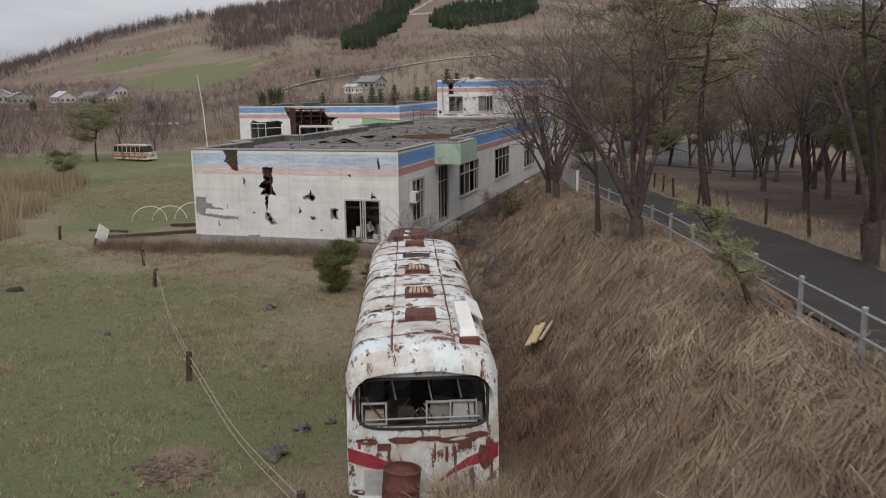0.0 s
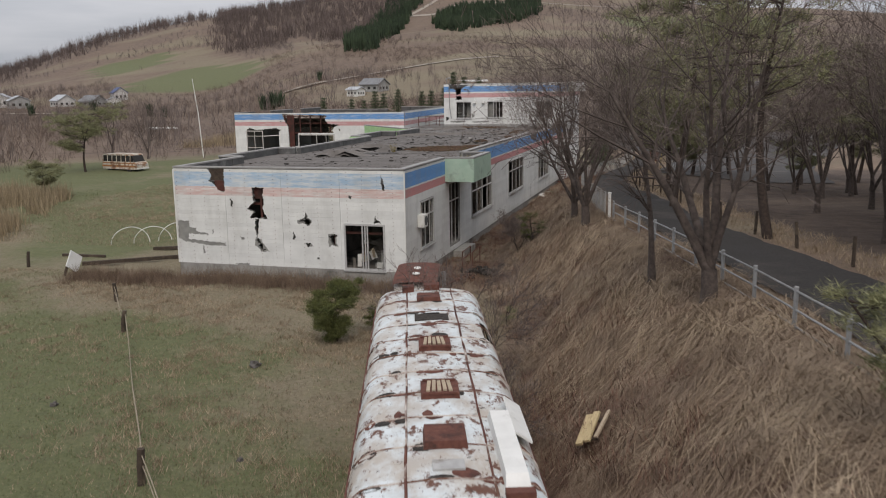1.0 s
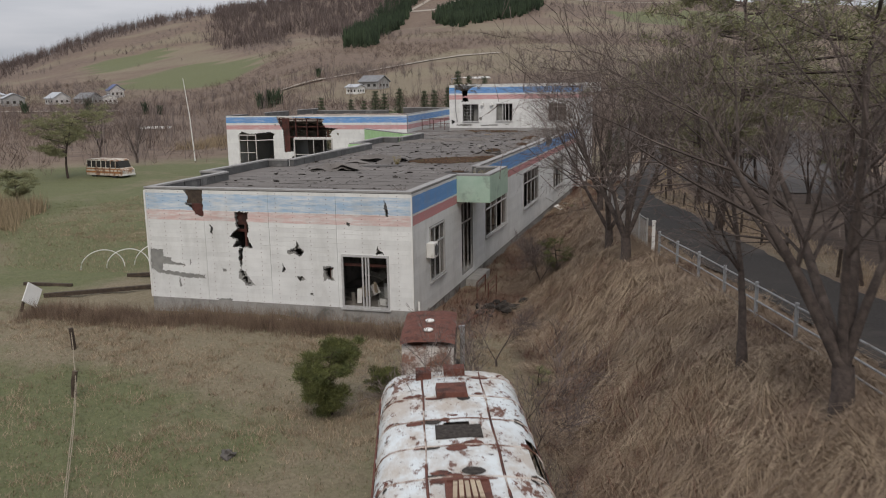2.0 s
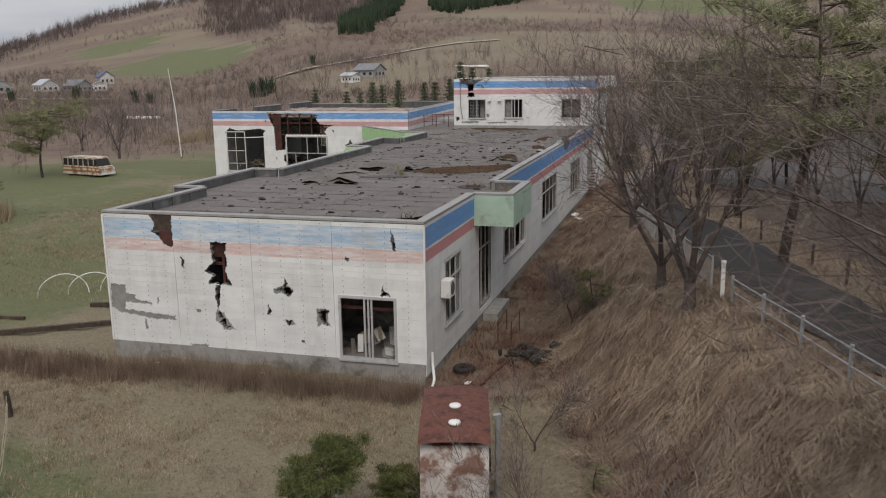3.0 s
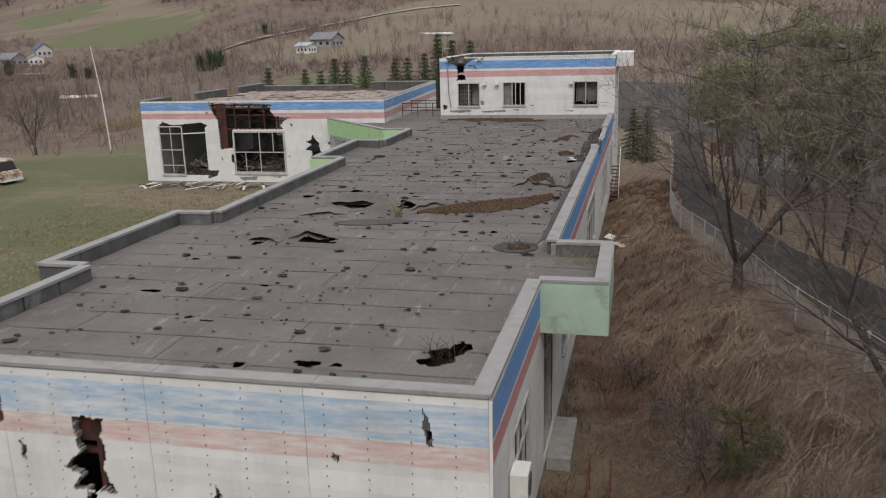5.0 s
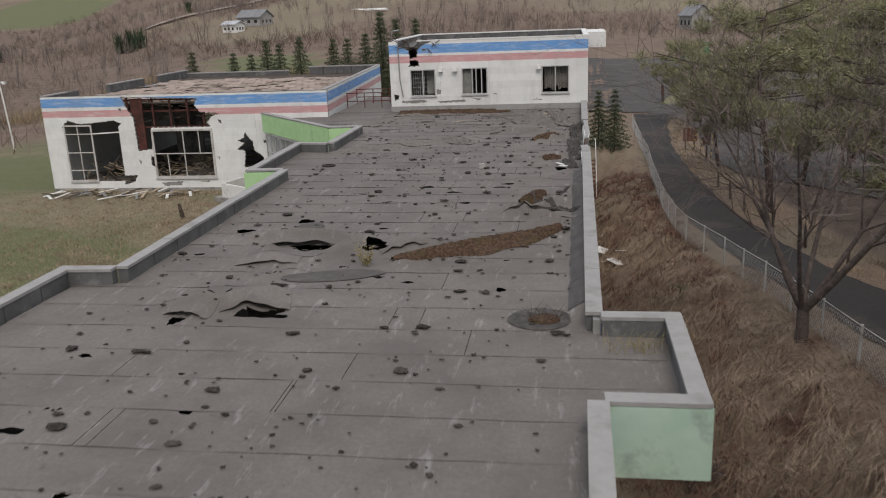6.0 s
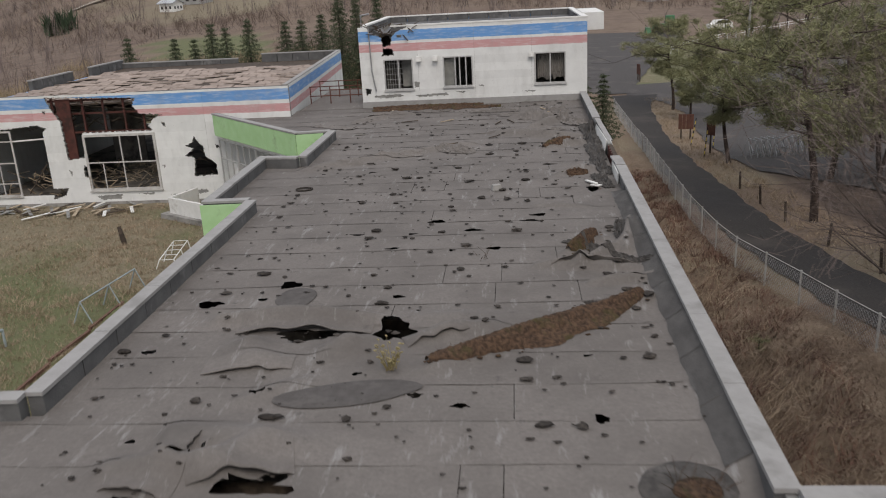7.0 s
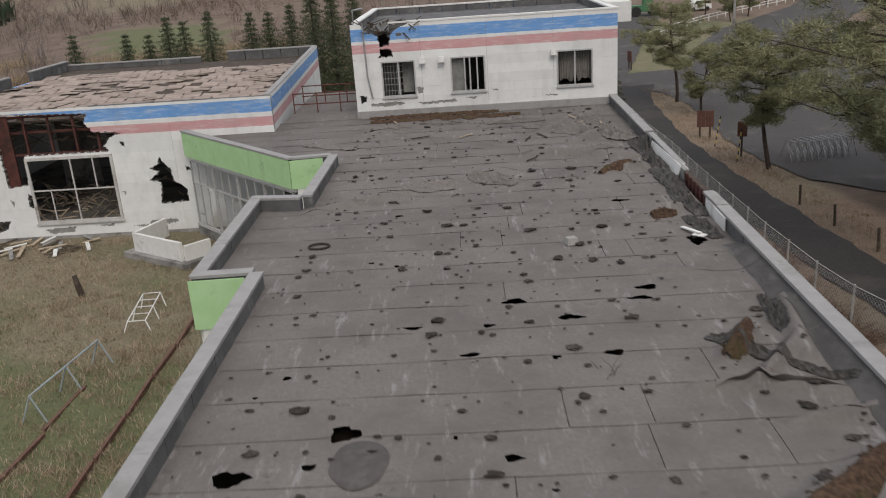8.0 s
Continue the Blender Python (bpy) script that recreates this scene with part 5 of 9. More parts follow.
# felt torn off the parapet lies crumpled along its foot
for i, a in enumerate(((-13.25, 64.6, 0.22, 0.9, 0.16, 10), (-13.10, 66.7, 0.26, 1.3, 0.22, 5), (-13.05, 69.0, 0.30, 1.4, 0.24, 3), (-12.98, 71.4, 0.30, 1.4, 0.24, 2), (-12.95, 73.6, 0.34, 1.1, 0.3, 0), (-13.5, 75.6, 0.5, 0.9, 0.22, 35),
                       (-14.6, 76.6, 0.5, 1.1, 0.18, 70), (-13.9, 78.6, 0.6, 0.8, 0.2, 20), (-14.3, 57.9, 0.2, 0.75, 0.13, 38), (-13.35, 59.3, 0.13, 0.9, 0.16, -6), (-13.45, 57.0, 0.12, 0.7, 0.12, 42), (-14.8, 73.6, 0.3, 1.0, 0.13, 110), (-15.6, 78.0, 0.4, 1.1, 0.14, 75), (-16.9, 79.4, 0.3, 1.2, 0.12, 95), (-20.6, 69.4, 0.3, 1.2, 0.09, 100), (-18.2, 70.0, 0.25, 0.8, 0.10, 60), (-22.3, 78.8, 0.35, 1.1, 0.12, 120), (-20.0, 80.2, 0.3, 0.9, 0.10, 80), (-24.2, 76.6, 0.4, 1.3, 0.10, 60))):
    part("torn_felt", crumple(*a, i * 5.3), (TAR, FELT)[4 < i < 8 or i > 10], hall, "crumpled roofing felt torn off the parapet")
solo("board_scrap", Geo().box(None, (0.1, 0.75, 0.03), m=Matrix.Translation((-13.62, 64.2, 4.14)) @ Matrix.Rotation(0.35, 4, "Z") @ Matrix.Rotation(-0.08, 4, "X")).box(None, (0.22, 0.3, 0.02), m=Matrix.Translation((-13.5, 63.85, 4.12)) @ Matrix.Rotation(0.8, 4, "Z")), WHITE_PAINT, "white splintered board lying on the roof felt", "board", group="board scraps")

# strip of moss that has grown along a fold, and smaller mats by the edge
def moss_mat(line, width, label, seed, uneven=0.45):
    g = Geo()
    r = random.Random(seed)
    n, m = 90, 11
    v = []
    for i in range(n + 1):
        t = i / n
        k = t * (len(line) - 1)
        a, b = Vector(line[min(int(k), len(line) - 2)]), Vector(line[min(int(k), len(line) - 2) + 1])
        p = a.lerp(b, k - min(int(k), len(line) - 2))
        d = (b - a).normalized()
        s = Vector((-d.y, d.x))
        w = width * (math.sin(math.pi * min(1, 0.03 + t * 0.95)) ** 0.42) * (0.85 + uneven * noise.noise(Vector((t * 11 * uneven, seed, 0))) + 0.12 * noise.noise(Vector((t * 23, seed, 4))))
        for j in range(m + 1):
            u = j / m * 2 - 1
            q = p + s * u * w * (1 + 0.2 * noise.noise(Vector((t * 9, u, seed))) + 0.12 * noise.noise(Vector((t * 41, u * 2, seed))))
            v.append((q.x, q.y, float(roof_z(q.x, q.y)) + 0.015 + max(0, (1 - u * u)) ** 0.7 * 0.085 * (1 + 0.7 * noise.noise(Vector((t * 34, u * 5, seed))) + 0.5 * noise.noise(Vector((t * 90, u * 13, seed))))))
    f = [(i * (m + 1) + j, (i + 1) * (m + 1) + j, (i + 1) * (m + 1) + j + 1, i * (m + 1) + j + 1) for i in range(n) for j in range(m)]
    g.add(v, f)
    # loose crumbs of moss broken off along both edges
    for i in range(int(36 * (len(line) - 1) * width)):
        b = Vector(v[r.randrange(n + 1) * (m + 1) + r.choice((0, m))]) + Vector((r.gauss(0, 0.07), r.gauss(0, 0.07), -0.01))
        s = r.uniform(0.015, 0.05)
        g.lump(b, (s * 1.4, s, s * 0.5), i, 0.7, 6, 3)
    # short dead blades on the moss and spilling over its edge
    for i in range(int(260 * (len(line) - 1) * width)):
        b = Vector(v[r.randrange(len(v))]) + Vector((r.gauss(0, 0.05), r.gauss(0, 0.05), -0.02))
        a, h = r.uniform(0, 6.28), r.uniform(0.03, 0.10)
        s = Vector((-math.sin(a), math.cos(a), 0)) * 0.006
        g.add([b - s, b + s, b + Vector((math.cos(a) * h * 0.8, math.sin(a) * h * 0.8, h * 0.6))], [(0, 1, 2)])
    solo("moss_mat", g, MOSS, label, "moss", group="moss on the roof", smooth=True)


moss_mat([(-17.55, 51.6), (-16.5, 52.15), (-15.5, 52.65), (-14.5, 53.4), (-13.5, 54.5)], 0.38, "strip of brown and olive moss along a roof fold", 1)
moss_mat([(-14.9, 70.1), (-14.2, 70.6), (-13.7, 71.1)], 0.36, "brown moss mat near the roof edge", 2)
moss_mat([(-14.3, 65.5), (-13.6, 65.75)], 0.2, "brown moss mat near the roof edge", 3)
moss_mat([(-23.2, 81.9), (-20.5, 82.0), (-17.5, 82.05)], 0.28, "brown moss along the foot of the block", 4, 1.3)
moss_mat([(-23.1, 81.0), (-20.8, 81.2), (-18.6, 81.1), (-16.6, 81.0)], 0.4, "brown moss and litter along the foot of the block", 7, 1.2)
moss_mat([(-14.75, 57.4), (-14.35, 57.9), (-14.05, 58.7)], 0.22, "brown moss in a lifted felt fold", 5)

# clods of moss and dirt strewn over the felt
clods = Geo()
cr = random.Random(11)
for i in range(1000):
    x, yy = cr.uniform(-23.4, -13.2), cr.uniform(37.9, 82)
    if cr.random() < 0.25:
        yy = round((yy - YF) / 1.2) * 1.2 + YF + cr.uniform(-0.1, 0.1)
    s = 0.018 + 0.020 * cr.expovariate(1.0)
    s = min(s, 0.11)
    clods.lump((x, yy, float(roof_z(x, yy)) + 0.03 + s * 0.15), (s * cr.uniform(0.9, 1.7), s * cr.uniform(0.8, 1.1), s * cr.uniform(0.2, 0.4)), i, 0.9, 7, 4)
solo("moss_clods", clods, CLOD, "dark clods of moss and dirt strewn over the felt roof", "debris", kind="stuff")

# dead plant and twigs growing out of the torn felt
plant = Geo()
for i in range(46):
    a, h = cr.uniform(0, 6.28), cr.uniform(0.12, 0.5)
    b = Vector((-18.16 + cr.uniform(-0.1, 0.1), 51.42 + cr.uniform(-0.1, 0.1), 4.08))
    d = Vector((math.cos(a) * h * 0.5, math.sin(a) * h * 0.5, h))
    plant.tube([b, b + d * 0.6, b + d], [0.006, 0.005, 0.002], 3)
    plant.box(b + d, (0.06, 0.03, 0.012), a)
solo("dead_weed", plant, plain("dry_weed", (0.20, 0.16, 0.075), (0.28, 0.24, 0.12), 8), "straw-coloured dead weed growing from the torn roof felt", "plant")
for (px, py, pn) in ((-14.05, 39.85, 30), (-11.85, 46.45, 34), (-12.4, 46.4, 16), (-13.75, 47.8, 24), (-16.6, 57.2, 6)):
    tuft = Geo()
    for i in range(pn):
        a, h = cr.uniform(0, 6.28), cr.uniform(0.15, 0.45)
        b = Vector((px + cr.uniform(-0.3, 0.3), py + cr.uniform(-0.22, 0.22), ROOF - 0.05))
        tuft.tube([b, b + Vector((math.cos(a) * 0.1, math.sin(a) * 0.1, h * 0.6)), b + Vector((math.cos(a) * 0.28, math.sin(a) * 0.28, h))], [0.006, 0.005, 0.002], 3)
    solo("grass_tuft", tuft, bpy.data.materials["dry_weed"] if px > -13 else MOSS, "dead grass tuft growing out of the roof", "plant", group="weeds on the roof")

# short grey block standing on the felt, and splinters
solo("roof_vent_cap", Geo().box((-16.55, 63.85, ROOF + 0.10), (0.3, 0.26, 0.16), 0.3, taper=0.8), CONCRETE, "small grey vent cap on the felt roof", "vent")
solo("drain_ring", Geo().tube([(-22.77 + 0.26 * math.cos(a), 64.6 + 0.2 * math.sin(a), ROOF + 0.05) for a in np.linspace(0, 6.2, 18)], 0.03, 5), CLOD, "dark ring of an old roof outlet", "roof outlet")
for i in range(16):
    x, yy, a = cr.uniform(-22, -13.6), cr.choice((cr.uniform(69, 81.5), cr.uniform(76, 82))), cr.uniform(0, 3.1)
    d = Vector((math.cos(a), math.sin(a), 0)) * cr.uniform(0.2, 0.55)
    c = Vector((x, yy, float(roof_z(x, yy)) + 0.06))
    solo("splinter", Geo().bar(c - d, c + d, 0.05, 0.03), cr.choice((DARK_WOOD, PALE_WOOD)), "splintered batten lying on the roof", "batten", group="battens on the roof")

# rusty rails on the link roof beside the block
for y in (84.5, 87.0):
    rail = thing("guard_rail", pose(-25.4, y, ROOF), "rusty pipe guard rail on the link roof", "railing", group="link roof rails")
    for z in (0.45, 0.95):
        part("rail", Geo().tube([(-1.7, 0, z), (1.7, 0, z)], 0.03), RUST, rail)
    for x in (-1.65, -0.55, 0.55, 1.65):
        part("post", Geo().tube([(x, 0, -0.05), (x, 0, 0.98)], 0.03), RUST, rail)

# broken tiles and battens on the wing roof
TILE = plain("weathered_tile", (0.23, 0.185, 0.155), (0.34, 0.280, 0.240), 5, (0.15, 0.115, 0.092), 1.2, 0.58, 0.9, rnd=0.16)
tile_me = [Geo().box((0, 0, 0), (0.88, 0.68, 0.035), taper=0.96).mesh("roof_tile", TILE) for i in range(2)]
made = 0
for j in range(24):
    for i in range(18):
        if made >= 300 or cr.random() < 0.16:
            continue
        x, yy = WX0 + 0.9 + i * 0.93 + (j % 2) * 0.2, WY + 0.9 + j * 0.78
        if x > WX1 - 0.9 - (yy - WY) * 0.064 or (5.0 < x - WX0 < 10.4 and yy < WY + 1.5):
            continue
        ob = new("roof_tile", tile_me[0])
        ob.parent = wing
        ob.matrix_basis = pose(x, yy, 5.27 + cr.uniform(-0.01, 0.02), cr.uniform(-6, 10), cr.uniform(-4, 4), cr.uniform(-4, 4))
        made += 1
mess = Geo()
for i in range(90):
    a = Vector((WX0 + cr.uniform(4.8, 10.8), WY + cr.uniform(0.3, 2.2), cr.uniform(4.1, 5.5)))
    mess.bar(a, a + Vector((cr.uniform(-1.2, 1.2), cr.uniform(-0.5, 0.5), cr.uniform(-0.5, 0.3))), 0.05, 0.03)
part("broken_battening", mess, DARK_WOOD, wing, "splintered battens hanging in the torn wall", kind="stuff")
mess = Geo()
for i in range(220):
    a = Vector((WX0 + cr.uniform(0.8, 12), WY + cr.uniform(0.6, 6.5), 0.2 + cr.uniform(0, 0.9)))
    mess.bar(a, a + Vector((cr.uniform(-0.9, 0.9), cr.uniform(-0.6, 0.6), cr.uniform(-0.3, 0.5))), 0.06, 0.04)
part("rubble", mess, PALE_WOOD, wing, "heap of fallen boards inside", kind="stuff")


# ---- derelict coach ----
def bus_paint():
    k = Nodes("rusted_white_paint")
    col = k.mix(k.ramp(k.noise(3, 6), 0.3, 0.7), (0.54, 0.59, 0.60), (0.64, 0.69, 0.70))
    col = k.mix(k.ramp(k.noise(1.6, 7, 0.7, stretch=(1, 0.6, 1)), 0.42, 0.60, 0.0, 0.75), col, (0.37, 0.30, 0.23))
    col = k.mix(k.ramp(k.noise(0.9, 6, 0.7), 0.5, 0.62, 0.0, 0.45), col, (0.42, 0.40, 0.37))
    col = k.mix(k.ramp(k.noise(2.7, 9, 0.74, stretch=(1.5, 0.8, 0.8)), 0.545, 0.585), col, (0.125, 0.056, 0.036))
    col = k.mix(k.ramp(k.noise(9.0, 8, 0.72, stretch=(0.8, 1, 0.45)), 0.615, 0.635), col, (0.05, 0.032, 0.026))
    k.bump(k.noise(5, 6), 0.35, 0.02)
    return k.done(col, k.ramp(k.noise(3, 4), 0.3, 0.7, 0.35, 0.7))


BUS_WHITE = bus_paint()
RIB_PAINT = plain("rust_stained_white", (0.42, 0.36, 0.31), (0.52, 0.48, 0.44), 3, (0.12, 0.055, 0.035), 2.2, 0.43, 0.6)
BUS_RED = plain("faded_red_paint", (0.23, 0.024, 0.038), (0.30, 0.045, 0.055), 5, (0.16, 0.05, 0.035), 2.0, 0.56, 0.55)
GREY_TRIM = plain("grey_trim", (0.33, 0.33, 0.32), (0.42, 0.42, 0.41), 6, (0.2, 0.17, 0.14), 2.0, 0.58, 0.6)
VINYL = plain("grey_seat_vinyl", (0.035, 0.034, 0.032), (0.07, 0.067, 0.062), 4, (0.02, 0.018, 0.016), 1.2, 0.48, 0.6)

BUS_L, BUS_W, BUS_H = 13.1, 1.33, 3.06
bus = thing("coach", pose(-3.47, 11.28, 0.02, -1.4, 0, 18.3), "wrecked white coach with red stripe, rusted roof and no windows", "bus")


def bus_section(y):
    """Cross-section of the roof at y: half width and crown, drawn in towards both ends."""
    e = min(1.0, max(0.0, y / 0.55)), min(1.0, max(0.0, (BUS_L - y) / 0.6))
    r = min(math.sqrt(max(0, 1 - (1 - e[0]) ** 2)), math.sqrt(max(0, 1 - (1 - e[1]) ** 2)))
    return BUS_W - 0.10 * (1 - r), BUS_H - 0.36 * (1 - r)


def roof_point(u, y):
    """u from -1 (left eave) to 1 (right eave)."""
    w, top = bus_section(y)
    a = abs(u)
    if a < 0.62:
        x, z = a / 0.62 * (w - 0.42), top - 0.07 * (a / 0.62) ** 2
    else:
        t = (a - 0.62) / 0.38 * math.pi / 2
        x, z = w - 0.42 + 0.42 * math.sin(t), top - 0.07 - 0.50 * (1 - math.cos(t))
    dent = 0.018 * noise.noise(Vector((u * 3, y * 1.3, 0)))
    return (math.copysign(x, u), y, z + dent)


roof = Geo()
us, ys = np.linspace(-1, 1, 29), np.concatenate([np.linspace(0, 0.6, 8), np.linspace(0.75, BUS_L - 0.75, 44), np.linspace(BUS_L - 0.6, BUS_L, 7)])
v = [roof_point(float(u), float(yy)) for yy in ys for u in us]
n = len(us)
hole = [(j, i) for j in range(len(ys) - 1) for i in range(n - 1) if (24 <= i <= 26 and 8.0 < ys[j] < 9.3) or (12 <= i <= 15 and 9.2 < ys[j] < 9.8)]
roof.add(v, [(j * n + i, j * n + i + 1, (j + 1) * n + i + 1, (j + 1) * n + i) for j in range(len(ys) - 1) for i in range(n - 1) if (j, i) not in hole])
part("roof", roof, BUS_WHITE, bus, "white roof eaten by rust", True)
# added dark inner skin: puts the shade inside the coach into the colour
part("headlining", Geo().add([(x * 0.97, min(max(yy, 0.2), BUS_L - 0.2), z - 0.05) for x, yy, z in v], [((j + 1) * n + i, (j + 1) * n + i + 1, j * n + i + 1, j * n + i) for j in range(1, len(ys) - 2) for i in range(n - 1) if (j, i) not in hole]), CLOD, bus, "dark ceiling lining added to darken the inside", True)
# seams: two long rusted gutters and ribs across
br = random.Random(17)
for u in (-0.36, 0.40):
    yy = 0.3
    while yy < BUS_L - 0.9:
        ln = br.uniform(0.3, 1.3)
        pts = [Vector(roof_point(u + 0.004 * math.sin(q * 3), float(q))) + Vector((0, 0, 0.008)) for q in np.linspace(yy, min(yy + ln, BUS_L - 0.3), 6)]
        part("roof_seam", Geo().tube(pts, br.uniform(0.013, 0.024), 5), br.choice((RUST, RUST, RIB_PAINT)), bus, "rusted roof seam")
        yy += ln + br.choice((0.0, 0.01, 0.06))
for yy in np.arange(1.1, BUS_L - 0.4, 1.12):
    pts = [Vector(roof_point(float(u), float(yy))) + Vector((0, 0, 0.004)) for u in np.linspace(-0.97, 0.97, 25)]
    part("roof_rib", Geo().tube(pts, 0.016, 4), RIB_PAINT, bus)
for s in (-1, 1):
    pts = [Vector(roof_point(s * 0.985, float(yy))) + Vector((s * 0.015, 0, 0)) for yy in np.linspace(0.5, BUS_L - 0.5, 24)]
    part("gutter", Geo().tube(pts, 0.025, 5), RUST, bus)
pr = random.Random(9)
for i in range(96):
    yy = round(pr.uniform(1, BUS_L - 0.8) / 1.12) * 1.12 + 0.02 + pr.uniform(-0.16, 0.16)
    u, w, h = pr.uniform(-0.92, 0.92), pr.uniform(0.04, 0.13), pr.uniform(0.02, 0.10)
    ring = [Vector(roof_point(max(-0.99, min(0.99, u + w * math.cos(a) * (1 + 0.4 * noise.noise(Vector((a, i, 0)))))), min(BUS_L - 0.1, max(0.1, yy + h * 1.6 * math.sin(a) * (1 + 0.5 * noise.noise(Vector((i, a, 2)))))))) + Vector((0, 0, 0.006)) for a in np.linspace(0, 6.0, 9)]
    part("rust_patch", Geo().add(ring, [tuple(range(9))]), (RUST, CLOD, RUST)[i % 3], bus)
# sides with window openings
for s in (-1, 1):
    g = Geo().box((s * (BUS_W - 0.02), BUS_L / 2, 1.02), (0.04, BUS_L - 0.5, 1.2))
    for k in range(9):
        yy = 0.45 + k * (BUS_L - 0.9) / 8
        g.box((s * (BUS_W - 0.02), yy, 2.08), (0.05, 0.12, 0.96))
    part("side_panel", g, BUS_WHITE, bus, "rusted white side without window glass")
    part("side_stripe", Geo().box((s * (BUS_W + 0.003), BUS_L / 2, 1.2), (0.012, BUS_L - 0.7, 0.34)), BUS_RED, bus, "red side stripe")
    for k in range(2):
        yy = (2.6, 9.4)[k]
        part("wheel", Geo().tube([(s * (BUS_W - 0.24), yy, 0.42), (s * (BUS_W - 0.01), yy, 0.42)], 0.46, 18), BLACK, bus, "flat black tyre")
# rear panel, a curved sheet with the window cut out
def rear_sheet(cells, material, name, label, out=0.0, xs=25, z0=0.42, z1=2.74, inset=0.0):
    g = Geo()
    X, Z = np.linspace(-BUS_W, BUS_W, xs), np.linspace(z0, z1, 33)
    used, faces = {}, []

    def vid(i, j):
        if (i, j) not in used:
            x, z = float(X[i]), float(Z[j])
            bow = 0.20 * (abs(x) / BUS_W) ** 4
            lean = 0.10 * max(0, (z - 1.5)) ** 1.5
            used[(i, j)] = len(g.v)
            g.v.append((x * (1 - 0.03 * max(0, z - 1.6)), bow + lean - out, z))
        return used[(i, j)]
    for j in range(32):
        for i in range(xs - 1):
            if cells((X[i] + X[i + 1]) / 2, (Z[j] + Z[j + 1]) / 2):
                faces.append((vid(i, j), vid(i + 1, j), vid(i + 1, j + 1), vid(i, j + 1)))
    g.f = faces
    return part(name, g, material, bus, label, True)


def glazing(x, z):
    w, h = abs(x) / 1.12, (z - 2.12) / 0.42
    return abs(w) ** 9 + abs(h) ** 9 < 1


rear_sheet(lambda x, z: not glazing(x, z), BUS_WHITE, "rear_panel", "white rear panel streaked with rust")


def rear_face(x, z, out):
    """A place on the curved rear panel."""
    return (x * (1 - 0.03 * max(0, z - 1.6)), 0.20 * (abs(x) / BUS_W) ** 4 + 0.10 * max(0, z - 1.5) ** 1.5 - out, z)


def swoosh(line, label):
    """A painted band on the rear: points of (x, lower edge, upper edge)."""
    g = Geo()
    xs = np.linspace(line[0][0], line[-1][0], 30)
    lo, hi = (np.interp(xs, [p[0] for p in line], [p[k] for p in line]) for k in (1, 2))
    for x, z0, z1 in zip(xs, lo, hi):
        g.v += [rear_face(float(x), float(z), 0.008) for z in np.linspace(z0, z1, 4)]
    g.f = [(4 * i + j, 4 * i + 4 + j, 4 * i + 5 + j, 4 * i + 1 + j) for i in range(29) for j in range(3)]
    part("rear_stripe", g, BUS_RED, bus, label, True)


swoosh([(-1.32, 1.04, 1.30), (-0.9, 0.96, 1.22), (-0.6, 0.90, 1.08), (-0.42, 0.90, 0.96)], "faded red band across the rear")
swoosh([(0.28, 0.70, 0.74), (0.5, 0.84, 0.94), (0.75, 0.95, 1.12), (1.32, 1.06, 1.34)], "faded red band across the rear")
for x, z, w, h in ((0.08, 1.50, 0.5, 0.10), (0.62, 1.46, 0.7, 0.16), (-0.35, 1.48, 0.5, 0.12), (0.95, 1.52, 0.5, 0.12), (0.55, 1.1, 0.05, 0.5), (0.2, 1.25, 0.04, 0.4), (-0.6, 1.2, 0.05, 0.35), (1.2, 0.8, 0.06, 0.6), (-1.1, 0.5, 0.4, 0.1), (0.6, 0.5, 0.9, 0.08), (-1.22, 2.0, 0.05, 0.4), (1.05, 1.1, 0.22, 0.5), (-0.98, 1.44, 0.4, 0.12), (0.85, 0.75, 0.10, 0.4), (0.4, 1.2, 0.06, 0.35), (0.98, 2.52, 0.3, 0.08), (1.13, 1.9, 0.05, 0.5)):
    n = 9
    g = Geo()
    for i in range(n):
        a = 6.283 * i / n
        q = 1 + 0.45 * noise.noise(Vector((math.cos(a) * 2 + x * 7, math.sin(a) * 2, z * 5)))
        g.v.append(rear_face(max(-1.27, min(1.27, x + w / 2 * q * math.cos(a))), z + h / 2 * q * math.sin(a), 0.010))
    g.f = [tuple(range(n))]
    part("rust_patch", g, RUST, bus, "rusted-through patch")
part("window_rubber", Geo().tube([(1.13 * math.copysign(abs(math.cos(a)) ** 0.33, math.cos(a)), 0.10 * (2.12 + 0.43 * math.sin(a) - 1.5 if 2.12 + 0.43 * math.sin(a) > 1.5 else 0) ** 1.5 + 0.20 * (1.13 * abs(math.cos(a)) ** 0.33 / BUS_W) ** 4 - 0.012,
                                 2.12 + 0.43 * math.copysign(abs(math.sin(a)) ** 0.33, math.sin(a))) for a in np.linspace(0, 2 * math.pi, 60)], 0.03, 5), BLACK, bus, "perished black window rubber")
# louvred grille, lamps, bumper
for i in range(13):
    part("grille_slat", Geo().box((-1.0 + i * 0.045, -0.005 + 0.02 * (1 - i / 12), 0.68), (0.02, 0.03, 0.5)), GREY_TRIM, bus)
part("grille_back", Geo().box((-0.73, 0.03, 0.68), (0.62, 0.05, 0.54)), GREY_TRIM, bus)
for x in (-1.02, -0.68, 0.72, 1.02):
    part("tail_lamp", Geo().box((x, 0.03 + 0.1 * (abs(x) > 0.9), 1.36), (0.24, 0.08, 0.12)), BUS_RED if abs(x) > 0.9 else RUST, bus, "broken red tail lamp")
for x in (-1.12, 1.12):
    part("marker_lamp", Geo().lump((x, 0.20, 2.62), (0.05, 0.05, 0.06), 2, 0.1), BUS_RED, bus, "small red marker lamp")
